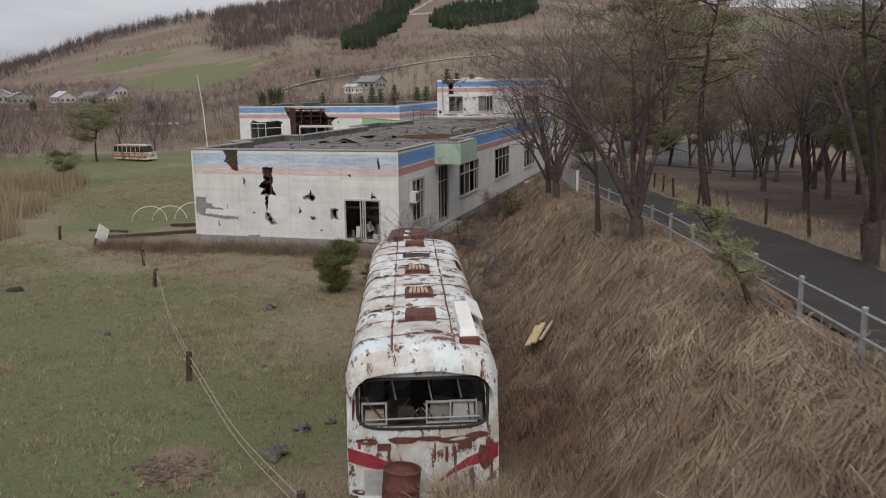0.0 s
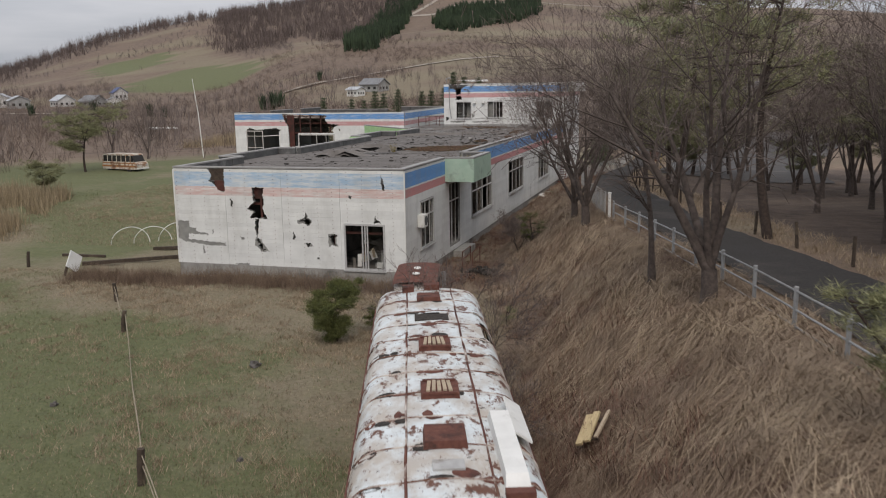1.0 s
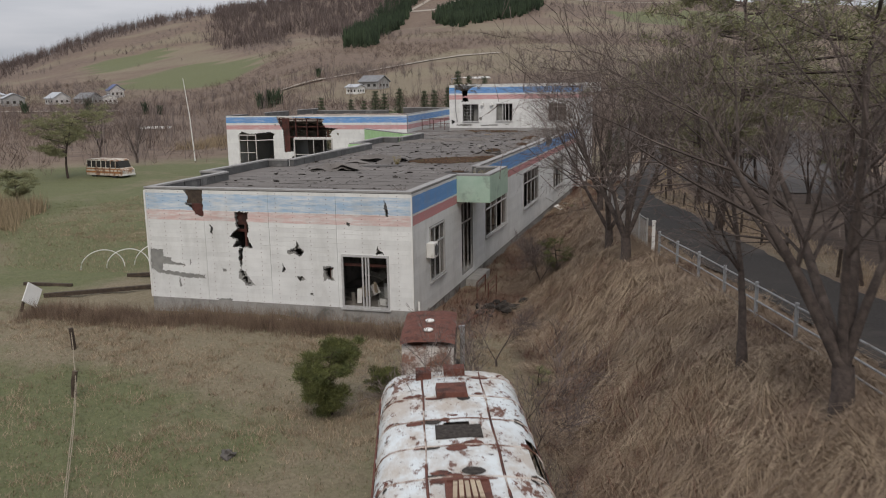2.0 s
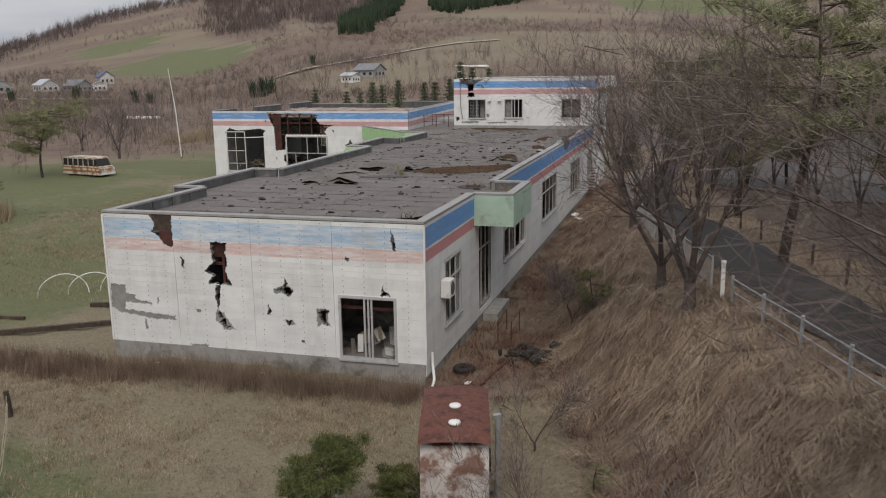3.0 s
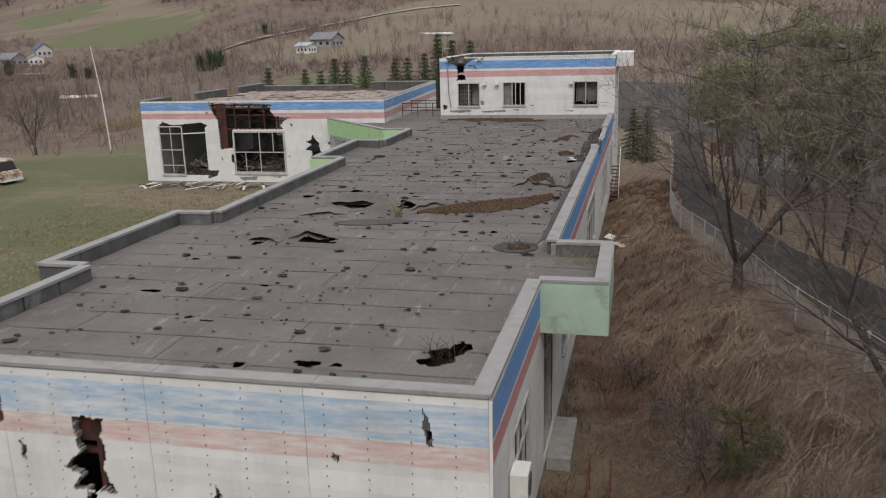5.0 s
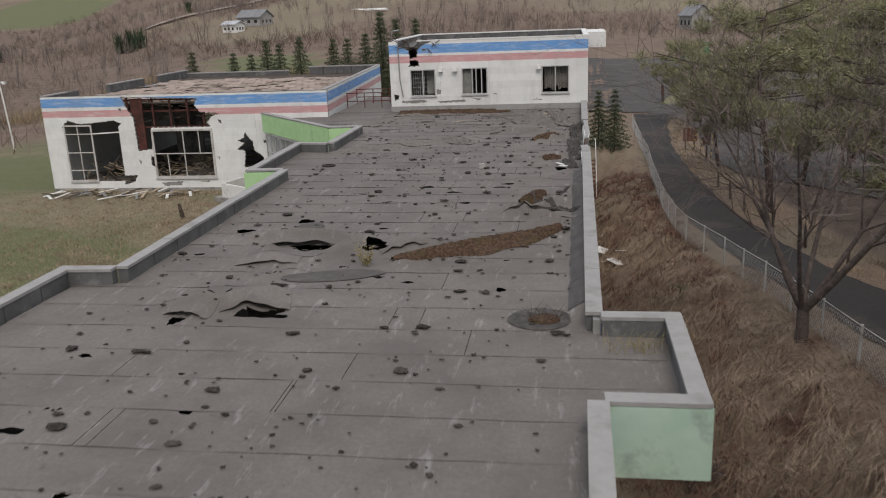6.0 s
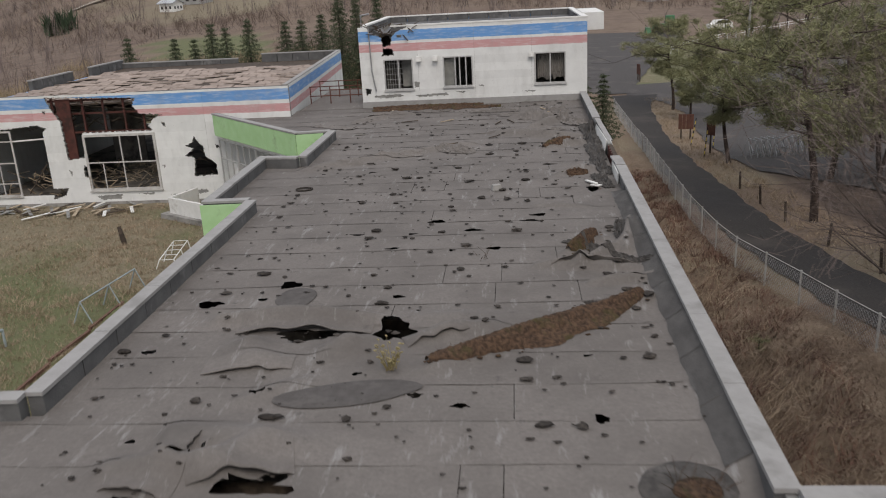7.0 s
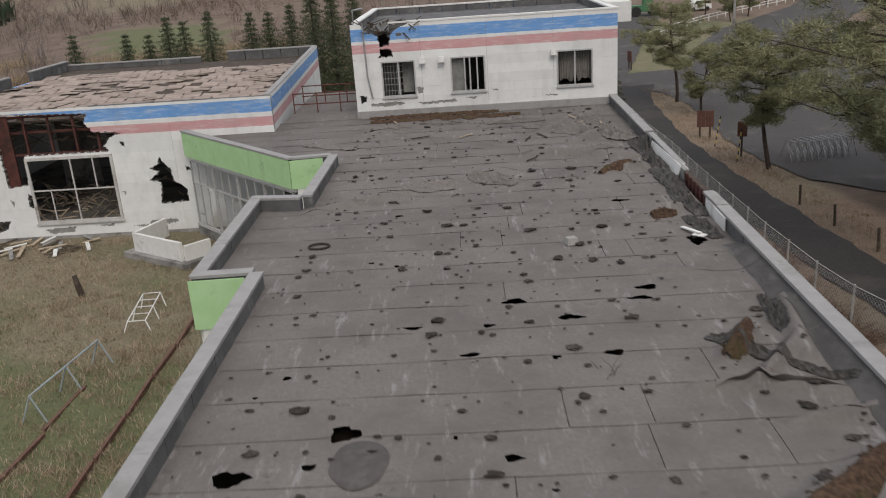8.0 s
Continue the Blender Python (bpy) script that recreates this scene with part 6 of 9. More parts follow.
part("bumper", Geo().box((0, -0.02, 0.40), (2.3, 0.12, 0.14)), BUS_WHITE, bus)
# roof fittings
def on_roof(x, y):
    return roof_point(x / BUS_W, y)[2]


part("roof_hatch", Geo().box((0.02, 2.42, on_roof(0, 2.42) + 0.05), (0.62, 0.7, 0.12), taper=0.92), RUST, bus, "rusty square roof hatch")
part("roof_plate", Geo().box((0.03, 1.5, on_roof(0, 1.5) + 0.02), (0.42, 0.3, 0.03)), GREY_TRIM, bus)
for yy in (4.45, 7.2):
    vent = part("roof_vent", Geo().box((0.02, yy, on_roof(0, yy) + 0.03), (0.62, 0.72, 0.08)), RUST, bus, "rusted vent opening with wooden slats")
    for i in range(5):
        part("slat", Geo().box((-0.16 + i * 0.085, yy + 0.02, on_roof(0, yy) + 0.085 + 0.012 * (i % 2)), (0.06, 0.5, 0.03), 0.03 * (i - 2)), PALE_WOOD, vent)
    for dy in (-0.33, 0.33):
        part("vent_rim", Geo().box((0.02, yy + dy, on_roof(0, yy) + 0.075), (0.56, 0.06, 0.05)), RUST, vent)
part("roof_vent", Geo().box((0.02, 9.5, on_roof(0, 9.5) - 0.02), (0.75, 0.55, 0.06)), CLOD, bus, "collapsed vent full of dirt")
part("roof_hatch", Geo().box((0.0, 11.4, on_roof(0, 11.4) + 0.04), (0.58, 0.6, 0.1), taper=0.93), RUST, bus, "rusty square roof hatch")
cover_box = part("cooler_cover", Geo().box((0.86, 2.1, on_roof(0.80, 2.3) + 0.07), (0.34, 2.7, 0.22), taper=0.82), WHITE_PAINT, bus, "long white cover on the roof edge")
part("cover_end", Geo().box((0.86, 0.66, on_roof(0.80, 0.7) + 0.03), (0.36, 0.16, 0.16)), RUST, cover_box)
part("cover_flap", Geo().box(None, (0.3, 1.5, 0.03), m=Matrix.Translation((1.12, 3.1, on_roof(0.95, 3.1) + 0.12)) @ Matrix.Rotation(0.6, 4, "Y")), WHITE_PAINT, cover_box, "bent white sheet")
part("roof_rack", Geo().box((-0.5, 12.4, on_roof(0, 12.3) + 0.02), (0.3, 0.4, 0.18)).box((0.1, 12.45, on_roof(0, 12.3) + 0.05), (0.4, 0.3, 0.2)), RUST, bus, "rusted roof fitting")
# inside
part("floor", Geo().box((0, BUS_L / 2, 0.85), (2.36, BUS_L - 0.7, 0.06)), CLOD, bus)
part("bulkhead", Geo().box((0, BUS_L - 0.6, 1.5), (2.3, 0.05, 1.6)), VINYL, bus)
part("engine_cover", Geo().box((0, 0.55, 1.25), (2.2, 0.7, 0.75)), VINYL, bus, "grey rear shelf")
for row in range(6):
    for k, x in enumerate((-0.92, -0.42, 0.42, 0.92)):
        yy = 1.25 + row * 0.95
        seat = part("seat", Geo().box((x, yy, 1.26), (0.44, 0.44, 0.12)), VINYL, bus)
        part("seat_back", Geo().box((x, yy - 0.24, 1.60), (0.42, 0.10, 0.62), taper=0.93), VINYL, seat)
for x, w, yy in ((-0.85, 0.42, 0.32), (0.28, 0.42, 0.34), (0.72, 0.46, 0.36)):
    g = Geo()
    for dx in (-w / 2, w / 2):
        g.box((x + dx, yy, 1.85), (0.03, 0.03, 0.42))
    for z in (1.66, 2.04):
        g.box((x, yy, z), (w, 0.03, 0.03))
    part("loose_frame", g, GREY_TRIM, bus, "white loose frame behind the window")
for x, w, h, m in ((0.30, 0.36, 0.30, INSIDE), (0.72, 0.40, 0.34, GREY_TRIM), (-0.85, 0.36, 0.2, PALE_WOOD), (-0.30, 0.3, 0.26, VINYL), (1.0, 0.12, 0.3, INSIDE)):
    part("cushion", Geo().box((x, 0.46, 1.66 + h / 2), (w, 0.12, h), 0.08, taper=0.9), m, bus)
for x, z in ((-0.55, 2.3), (0.1, 2.25), (0.62, 2.32)):
    part("hanging_strap", Geo().tube([(x, 0.7, 2.6), (x + 0.02, 0.66, z), (x + 0.08, 0.6, z - 0.3)], 0.015, 5), GREY_TRIM, bus)
part("hand_rail", Geo().tube([(-1.0, 0.32, 1.74), (1.0, 0.32, 1.76)], 0.018), GALV, bus)
for i in range(34):
    a = Vector((cr.uniform(-0.9, 0.9), cr.uniform(0.35, 0.8), 1.66))
    part("rag" if i % 3 else "stick", Geo().bar(a, a + Vector((cr.uniform(-0.3, 0.3), cr.uniform(-0.1, 0.1), cr.uniform(0.05, 0.35))), 0.03, 0.02), (VINYL, INSIDE, DARK_WOOD)[i % 3], bus)

# oil drum leaning at the rear of the coach
drum = thing("oil_drum", pose(-3.72, 10.62, gz(-3.72, 10.62) + 0.16, -4, 5, 20), "dented rusty red oil drum standing behind the coach", "drum")
part("shell", Geo().tube([(0, 0, z) for z in (0, 0.02, 0.30, 0.32, 0.34, 0.58, 0.60, 0.62, 0.88, 0.90)], [0.31, 0.32, 0.315, 0.327, 0.315, 0.315, 0.327, 0.315, 0.315, 0.32], 20), RUST, drum, smooth=True)
part("rim", Geo().tube([(0.315 * math.cos(a), 0.315 * math.sin(a), 0.90) for a in np.linspace(0, 2 * math.pi, 24)], 0.014, 5), RUST, drum)

# van parked in front of the coach
van = thing("van", pose(-9.9, 30.1, gz(-9.9, 30.1) - 0.05, 0, 0, 14), "small abandoned van with rusted brown roof and pale body", "van")
vg = Geo()
vsec = [(0.0, 0.55), (0.1, 1.5), (0.3, 1.9), (1.2, 2.0), (2.6, 2.0), (3.1, 1.88), (3.3, 1.2), (3.35, 0.6)]
part("body", Geo().prism([(-1.65, 0.3)] + [(a - 1.65, b - 0.12) for a, b in vsec] + [(1.7, 0.3)], 0, -0.70, 0.70), plain("pale_van_paint", (0.40, 0.375, 0.345), (0.48, 0.455, 0.425), 4, (0.16, 0.085, 0.06), 2.2, 0.46, 0.6), van, "pale rust-streaked van body")
rg = Geo()
X, Y = np.linspace(-0.74, 0.74, 13), np.linspace(-1.55, 1.6, 21)
vv = [(float(a), float(b), 2.07 - 0.08 * (a / 0.74) ** 4 - 0.14 * abs(b / 1.6) ** 5 + 0.006 * math.sin(b * 9)) for b in Y for a in X]
rg.add(vv, [(j * 13 + i, j * 13 + i + 1, (j + 1) * 13 + i + 1, (j + 1) * 13 + i) for j in range(20) for i in range(12)])
part("roof", rg, RUST, van, "rusted brown roof", True)
for yy in (-0.9, 0.0):
    part("roof_vent", Geo().lump((0.0, yy, 2.09), (0.14, 0.14, 0.05), 1, 0.05, 14, 6), WHITE_PAINT, van, "white domed roof vent", True)
for x in (-0.72, 0.72):
    for yy in (-1.0, 1.1):
        part("wheel", Geo().tube([(x - 0.08, yy, 0.28), (x + 0.08, yy, 0.28)], 0.28, 14), BLACK, van)
    part("side_window", Geo().box((x * 0.985, 0.1, 1.45), (0.02, 2.2, 0.45)), BLACK, van)
solo("flue_pipe", Geo().tube([(0.9, -0.4, -0.02), (0.92, -0.4, 1.9), (0.90, -0.38, 2.05)], [0.07, 0.07, 0.10], 10), GALV, "grey metal flue pipe leaning beside the van", "pipe", m=van.matrix_world)


# ---- plants ----
BARK = plain("grey_bark", (0.056, 0.045, 0.040), (0.100, 0.080, 0.070), 9, (0.13, 0.107, 0.093), 2.2, 0.55, 0.95, 0.7, 30)
TWIG = plain("brown_twigs", (0.115, 0.090, 0.080), (0.170, 0.136, 0.120), 5, rough=0.9, bump=0)
PINE_BARK = plain("pine_bark", (0.035, 0.027, 0.023), (0.075, 0.055, 0.045), 9, rough=0.95, bump=0.7)
NEEDLE = plain("pine_needles", (0.140, 0.148, 0.074), (0.250, 0.246, 0.132), 2.5, rough=0.7, bump=0, island=0.35)
SPRUCE = plain("spruce_needles", (0.046, 0.060, 0.034), (0.088, 0.104, 0.056), 2.5, rough=0.75, bump=0, island=0.35)
SHRUB = plain("shrub_needles", (0.062, 0.076, 0.026), (0.130, 0.136, 0.046), 4.0, rough=0.7, bump=0, island=0.35)


def grow(p, d, length, r, level, rng, out, gnarl, up):
    """One branch in a few bends, and its side branches."""
    steps = (5, 4, 3, 2, 2)[level]
    pts, rad = [p.copy()], [r]
    for i in range(steps):
        d = (d + Vector((rng.uniform(-1, 1), rng.uniform(-1, 1), rng.uniform(-0.6, 1) + up)) * gnarl).normalized()
        p = p + d * length / steps
        pts.append(p.copy())
        rad.append(max(0.004, r * (1 - 0.78 * (i + 1) / steps)))
        if level < 4 and (level > 0 or i >= 1):
            for k in range((1, 2, 1, 1)[level] + (rng.random() < (0.7, 0.3, 0.75, 0.3)[level])):
                side = d.orthogonal().normalized()
                side.rotate(Matrix.Rotation(rng.uniform(0, 6.28), 3, d))
                kid = (d * rng.uniform(0.55, 0.95) + side * rng.uniform(0.45, 0.8)).normalized()
                grow(p, kid, length * rng.uniform(0.42, 0.62), rad[-1] * 0.55, level + 1, rng, out, gnarl, up)
    out.append((level, pts, rad))


def ribbon_twig(g, pts, rad, side):
    """A twig too fine to show its roundness: a narrow strip."""
    k = len(g.v)
    for p, r in zip(pts, rad):
        g.v += [tuple(p - side * r), tuple(p + side * r)]
    g.f += [(k + 2 * i, k + 2 * i + 1, k + 2 * i + 3, k + 2 * i + 2) for i in range(len(pts) - 1)]


def bare_tree(name, x, y, stems, height, spread, seed, label, thick=0.12, group="bare trees on the bank", z=None):
    rng = random.Random(seed)
    tree = thing(name, pose(x, y, (gz(x, y) if z is None else z) - 0.06), label, "tree", group)
    out = []
    trunk_h = height * (0.14 if stems > 1 else 0.16)
    out.append((0, [Vector((0, 0, -0.1)), Vector((0.02, 0, trunk_h * 0.5)), Vector((0, 0.02, trunk_h))], [thick * 1.5, thick * 1.25, thick * 1.15]))
    for s in range(stems):
        a = 6.28 * s / stems + rng.uniform(-0.4, 0.4)
        lean = spread * rng.uniform(0.55, 1.1) if stems > 1 else 0.05
        d = Vector((math.cos(a) * lean, math.sin(a) * lean, 1)).normalized()
        grow(Vector((0, 0, trunk_h * 0.92)), d, (height - trunk_h) * rng.uniform(0.72, 0.95), thick * rng.uniform(0.6, 0.85) if stems > 1 else thick, 0, rng, out, 0.10, 0.22)
    geo = [Geo(), Geo()]
    for i, (level, pts, rad) in enumerate(out):
        if level == 0:
            part("limb" if i else "trunk", Geo().tube(pts, rad, 7, False), BARK, tree, smooth=True)
        elif level < 3:
            geo[0].tube(pts, rad, 4, False)
        else:
            side = Vector((rng.uniform(-1, 1), rng.uniform(-1, 1), rng.uniform(-0.5, 0.5))).normalized()
            ribbon_twig(geo[1], pts, [max(q, 0.0035) * 1.25 for q in rad], side)
    part("branchwork", geo[0], BARK, tree, kind="stuff")
    part("crown", geo[1], TWIG, tree, "fine leafless twigs", kind="stuff")
    return tree


bare_tree("bare_tree", -0.55, 22.2, 5, 6.6, 0.55, 4, "leafless multi-stemmed tree with grey bark by the rail fence", 0.15)
bare_tree("bare_tree", -1.9, 25.1, 1, 4.6, 0.3, 8, "slim leafless tree on the grassy bank", 0.09)
bare_tree("bare_tree", -5.0, 37.2, 5, 6.8, 0.55, 12, "leafless multi-stemmed tree on top of the bank", 0.14)
bare_tree("bare_tree", -5.85, 40.4, 4, 6.6, 0.6, 17, "leafless multi-stemmed tree on top of the bank", 0.12)
bare_tree("bare_tree", -7.45, 53.3, 6, 7.6, 0.75, 23, "leafless multi-stemmed tree beside the wire fence", 0.13)
bare_tree("bare_tree", 4.9, 19.4, 3, 8.5, 0.7, 29, "tall dark leafless tree across the lane", 0.15, "trees across the lane")
for i, (x, y, h, s) in enumerate(((-6.9, 26.0, 3.0, 2), (-6.2, 23.4, 2.8, 2), (-5.6, 21.4, 1.8, 2), (-9.0, 43.5, 1.6, 3), (-9.6, 46.5, 1.3, 2), (-10.6, 49.5, 1.2, 2), (-8.6, 32.8, 1.8, 2), (-5.0, 19.6, 1.7, 2))):
    bare_tree("bare_shrub", x, y, s, h, 0.75, 40 + i, "leafless brown shrub of thin upright twigs", 0.028, "shrubs at the foot of the bank")


def needle_tufts(centres, size, count, rng, width=0.028, up=0.5):
    """Bunches of needles round each centre: thin triangles."""
    c = np.repeat(np.array(centres, float).reshape(-1, 4), count, 0)
    m = len(c)
    d = rng.normal(size=(m, 3))
    d[:, 2] = d[:, 2] * 0.7 + up
    d /= np.linalg.norm(d, axis=1)[:, None]
    s = c[:, 3:4] * size
    base = c[:, :3] + rng.normal(size=(m, 3)) * s * np.array([0.55, 0.55, 0.28])
    tip = base + d * s * rng.uniform(0.6, 1.2, (m, 1))
    side = np.cross(d, rng.normal(size=(m, 3)))
    side /= np.maximum(np.linalg.norm(side, axis=1)[:, None], 1e-6)
    w = width * rng.uniform(0.7, 1.4, (m, 1))
    v = np.stack([base - side * w, base + side * w, tip], 1).reshape(-1, 3)
    return v, np.arange(m * 3).reshape(-1, 3)


def pine(x, y, height, seed, label, group, lean=(0, 0), crown=0.62, wide=0.42, dense=1.0, name="pine_tree", z=None, mat=NEEDLE):
    """A red pine: bent dark trunk, level limbs, cushions of needles."""
    rng, nr = random.Random(seed), np.random.RandomState(seed)
    tree = thing(name, pose(x, y, (gz(x, y) if z is None else z) - 0.05), label, "tree", group)
    pts = [Vector((lean[0] * t * t * height + 0.04 * height * math.sin(t * 4 + seed), lean[1] * t * t * height + 0.03 * height * math.sin(t * 5 + 2 * seed), t * height * 0.96 - 0.1)) for t in np.linspace(0, 1, 9)]
    r0 = 0.015 * height + 0.03
    part("trunk", Geo().tube(pts, [r0 * (1.05 - 0.93 * t) for t in np.linspace(0, 1, 9)], 8, False), PINE_BARK, tree, smooth=True)
    limbs, centres = Geo(), []
    for i in range(int(26 * dense) + 6):
        t = 1 - crown + crown * (i + rng.random()) / (int(26 * dense) + 6)
        k = t * 8
        p = pts[min(int(k), 7)].lerp(pts[min(int(k), 7) + 1], k - min(int(k), 7))
        a, ln = rng.uniform(0, 6.28), height * wide * (0.35 + 0.75 * math.sin(math.pi * min(1, 0.15 + (1 - t) / crown * 0.85))) * rng.uniform(0.55, 1.05)
        d = Vector((math.cos(a), math.sin(a), rng.uniform(-0.1, 0.4)))
        q1, q2 = p + d * ln * 0.55, p + d * ln + Vector((0, 0, ln * rng.uniform(0.0, 0.2)))
        limbs.tube([p, q1, q2], [r0 * 0.26, r0 * 0.17, r0 * 0.06], 4, False)
        for j in range(int(5 * dense) + 3):
            u = rng.uniform(0.35, 1.05)
            b = (q1.lerp(q2, (u - 0.55) / 0.45) if u > 0.55 else p.lerp(q1, u / 0.55))
            off = Vector((rng.uniform(-1, 1), rng.uniform(-1, 1), rng.uniform(-0.25, 0.45))) * ln * 0.28
            limbs.tube([b, b + off], [r0 * 0.09, r0 * 0.04], 3, False)
            centres.append((*(b + off), rng.uniform(0.7, 1.25)))
    part("branchwork", limbs, PINE_BARK, tree, kind="stuff")
    v, f = needle_tufts(centres, 0.06 * height ** 0.75 + 0.05, int(80 * dense) + 30, nr, 0.004 + 0.0010 * height)
    part("crown", raw_mesh("crown", v, f, mat), mat, tree, kind="stuff")
    return tree


def spruce(x, y, height, seed, group="spruces behind the wing", label="dark green young spruce"):
    rng, nr = random.Random(seed), np.random.RandomState(seed)
    tree = thing("spruce_tree", pose(x, y, gz(x, y) - 0.05), label, "tree", group)
    part("trunk", Geo().tube([(0, 0, 0), (0, 0, height * 0.5), (0, 0, height)], [0.02 * height, 0.012 * height, 0.004], 6, False), PINE_BARK, tree)
    centres, rows = [], int(height * 2.1) + 4
    for i in range(rows):
        t = (i + 0.5) / rows
        rad = height * (0.36 if height < 9 else 0.27) * (1 - t) ** 0.92 + 0.03
        n = max(4, int(15 * (1 - t) + 4))
        for k in range(n):
            a = 6.28 * (k + rng.random()) / n
            reach = rad * rng.uniform(0.78, 1.12)
            for u in (0.25, 0.5, 0.75, 1.0):
                q = reach * u
                centres.append((math.cos(a) * q, math.sin(a) * q, height * (0.07 + 0.92 * t) - q * 0.34 + 0.03 * height * (u - 0.7) ** 2, rng.uniform(0.8, 1.15) * (1.1 - 0.45 * u)))
    v, f = needle_tufts(centres, 0.024 * height + 0.08, 13, nr, 0.022, -0.15)
    part("crown", raw_mesh("crown", v, f, SPRUCE), SPRUCE, tree, kind="stuff")
    return tree


# pines along the lane and beyond
ROADSIDE = "pines along the lane"
pine(1.9, 14.2, 2.1, 2, "small leaning pine at the top of the bank", ROADSIDE, lean=(-0.5, 0.1), wide=0.30, dense=0.35, crown=0.7)
pine(1.6, 33.4, 9.5, 3, "tall red pine with dark trunk across the lane", ROADSIDE, crown=0.5, dense=0.55)
pine(-1.3, 45.6, 10.5, 5, "tall red pine with dark trunk across the lane", ROADSIDE, crown=0.6)
pine(6.4, 27.4, 10.0, 6, "tall red pine with dark trunk across the lane", ROADSIDE, crown=0.5, dense=0.55)
pine(-2.6, 61.5, 9.0, 7, "tall red pine beside the road", ROADSIDE, crown=0.7)
pine(-4.55, 71.9, 9.5, 8, "red pine with full crown beside the road", ROADSIDE, crown=0.66, wide=0.46, dense=1.05)
pine(-0.4, 80.4, 8.6, 18, "red pine with full crown beside the road", ROADSIDE, crown=0.8, wide=0.45, dense=1.1)
pine(-4.15, 86.1, 6.6, 9, "red pine with open crown on the verge", ROADSIDE, crown=0.62, dense=1.3)
pine(-2.4, 104.0, 4.9, 10, "small pine on the verge", ROADSIDE, crown=0.72)
pine(-3.1, 110.0, 7.4, 14, "pine with open crown on the verge", ROADSIDE, crown=0.6)
pine(15.3, 157.7, 4.2, 15, "small pine on the verge", ROADSIDE, crown=0.7)
pine(19.0, 162.1, 4.6, 19, "small pine on the verge", ROADSIDE, crown=0.7)
pine(2.6, 82.0, 7.5, 16, "red pine beside the road", ROADSIDE, crown=0.7)
for i, (x, y, h) in enumerate(((26, 175, 7), (31, 182, 8), (37, 190, 8), (43, 197, 9), (14, 165, 5), (50, 205, 9), (9, 60, 9), (12, 44, 10), (10, 78, 9))):
    pine(x, y, h, 60 + i, "pine at the far side of the road", "far roadside pines", dense=0.7)
pine(-61.8, 78.0, 6.4, 21, "wide dark pine beside the parked minibus", "meadow pines", lean=(0.16, 0.10), crown=0.62, wide=0.66, dense=1.1)
pine(-49.9, 58.4, 3.0, 22, "small young pine in the meadow", "meadow pines", crown=0.6, wide=0.55, dense=0.8)
pine(-12.0, 27.6, 2.0, 33, "low bushy pine shrub with yellow-green needles", "shrubs by the coach", lean=(0.12, 0.0), crown=0.86, wide=0.44, dense=1.2, name="pine_shrub", mat=SHRUB)
pine(-10.9, 29.3, 0.8, 25, "low bushy pine shrub with yellow-green needles", "shrubs by the coach", crown=0.9, wide=0.7, dense=1.2, name="pine_shrub", mat=SHRUB)
pine(-8.3, 43.4, 1.7, 26, "sparse young pine in dry grass", "saplings on the bank", crown=0.85, wide=0.5, dense=0.35, name="pine_sapling", mat=SHRUB)
pine(-9.6, 59.5, 0.7, 27, "sparse young pine in dry grass", "saplings on the bank", crown=0.8, wide=0.4, dense=0.1, name="pine_sapling")
pine(-6.9, 30.8, 0.9, 28, "sparse young pine in dry grass", "saplings on the bank", crown=0.8, wide=0.4, dense=0.1, name="pine_sapling")
for i, (x, y, h) in enumerate(((-48.6, 110, 7.1), (-44.9, 111, 6.8), (-43.5, 112, 6.6), (-41.9, 112, 7.9), (-40.3, 111, 7.6), (-38.6, 112, 8.1), (-35.6, 113, 7.8), (-33.7, 111, 8.0), (-32.2, 112, 8.3), (-29.8, 108, 10.3), (-28.2, 107, 9.8), (-27.0, 110, 9.6))):
    spruce(x, y, h, 80 + i)
spruce(-9.9, 97.0, 4.6, 95, "trees by the block", "dark spruce beside the block")
spruce(-11.0, 99.0, 4.2, 96, "trees by the block", "dark spruce beside the block")

# thicker stand of trees across the road, which closes the view there
for i, (x, y, h) in enumerate(((12.5, 31, 9.5), (13.5, 39, 9), (14, 56, 10), (16, 47, 10.5), (15, 70, 9.5), (8.6, 43, 6.5), (7.6, 33, 5.5), (10.4, 55, 7), (6.4, 65, 5.5), (11.5, 73, 7.5))):
    pine(x, y, h, 160 + i, "pine in the stand across the road", "stand across the road", dense=0.85, crown=0.7)
for i, (x, y, h) in enumerate(((7.2, 30, 7.0), (9.8, 41, 7.5), (6.5, 14.5, 7.5), (12.0, 60, 7.0), (4.2, 64, 5.5), (8.6, 18, 8), (2.6, 68, 6), (3.0, 75, 6), (1.2, 79, 5), (4.4, 88, 6), (9.5, 24, 8.5), (8.5, 36, 8), (10.5, 49, 8.5), (11, 66, 8), (8.2, 57, 7.5), (5.2, 33, 6.5), (6.8, 38.5, 7), (4.6, 44, 6), (7.4, 47, 7), (6.2, 54, 6.5), (5.4, 60, 6), (9.0, 63, 7), (7.0, 70, 6.5))):
    bare_tree("bare_tree", x, y, 3, h, 0.45, 180 + i, "leafless tree in the stand across the road", 0.11, "trees across the lane")

# ---- grass ----
def straw_mat(name, c1, c2, vary=0.4):
    return plain(name, c1, c2, 1.2, rough=0.85, bump=0, island=vary)


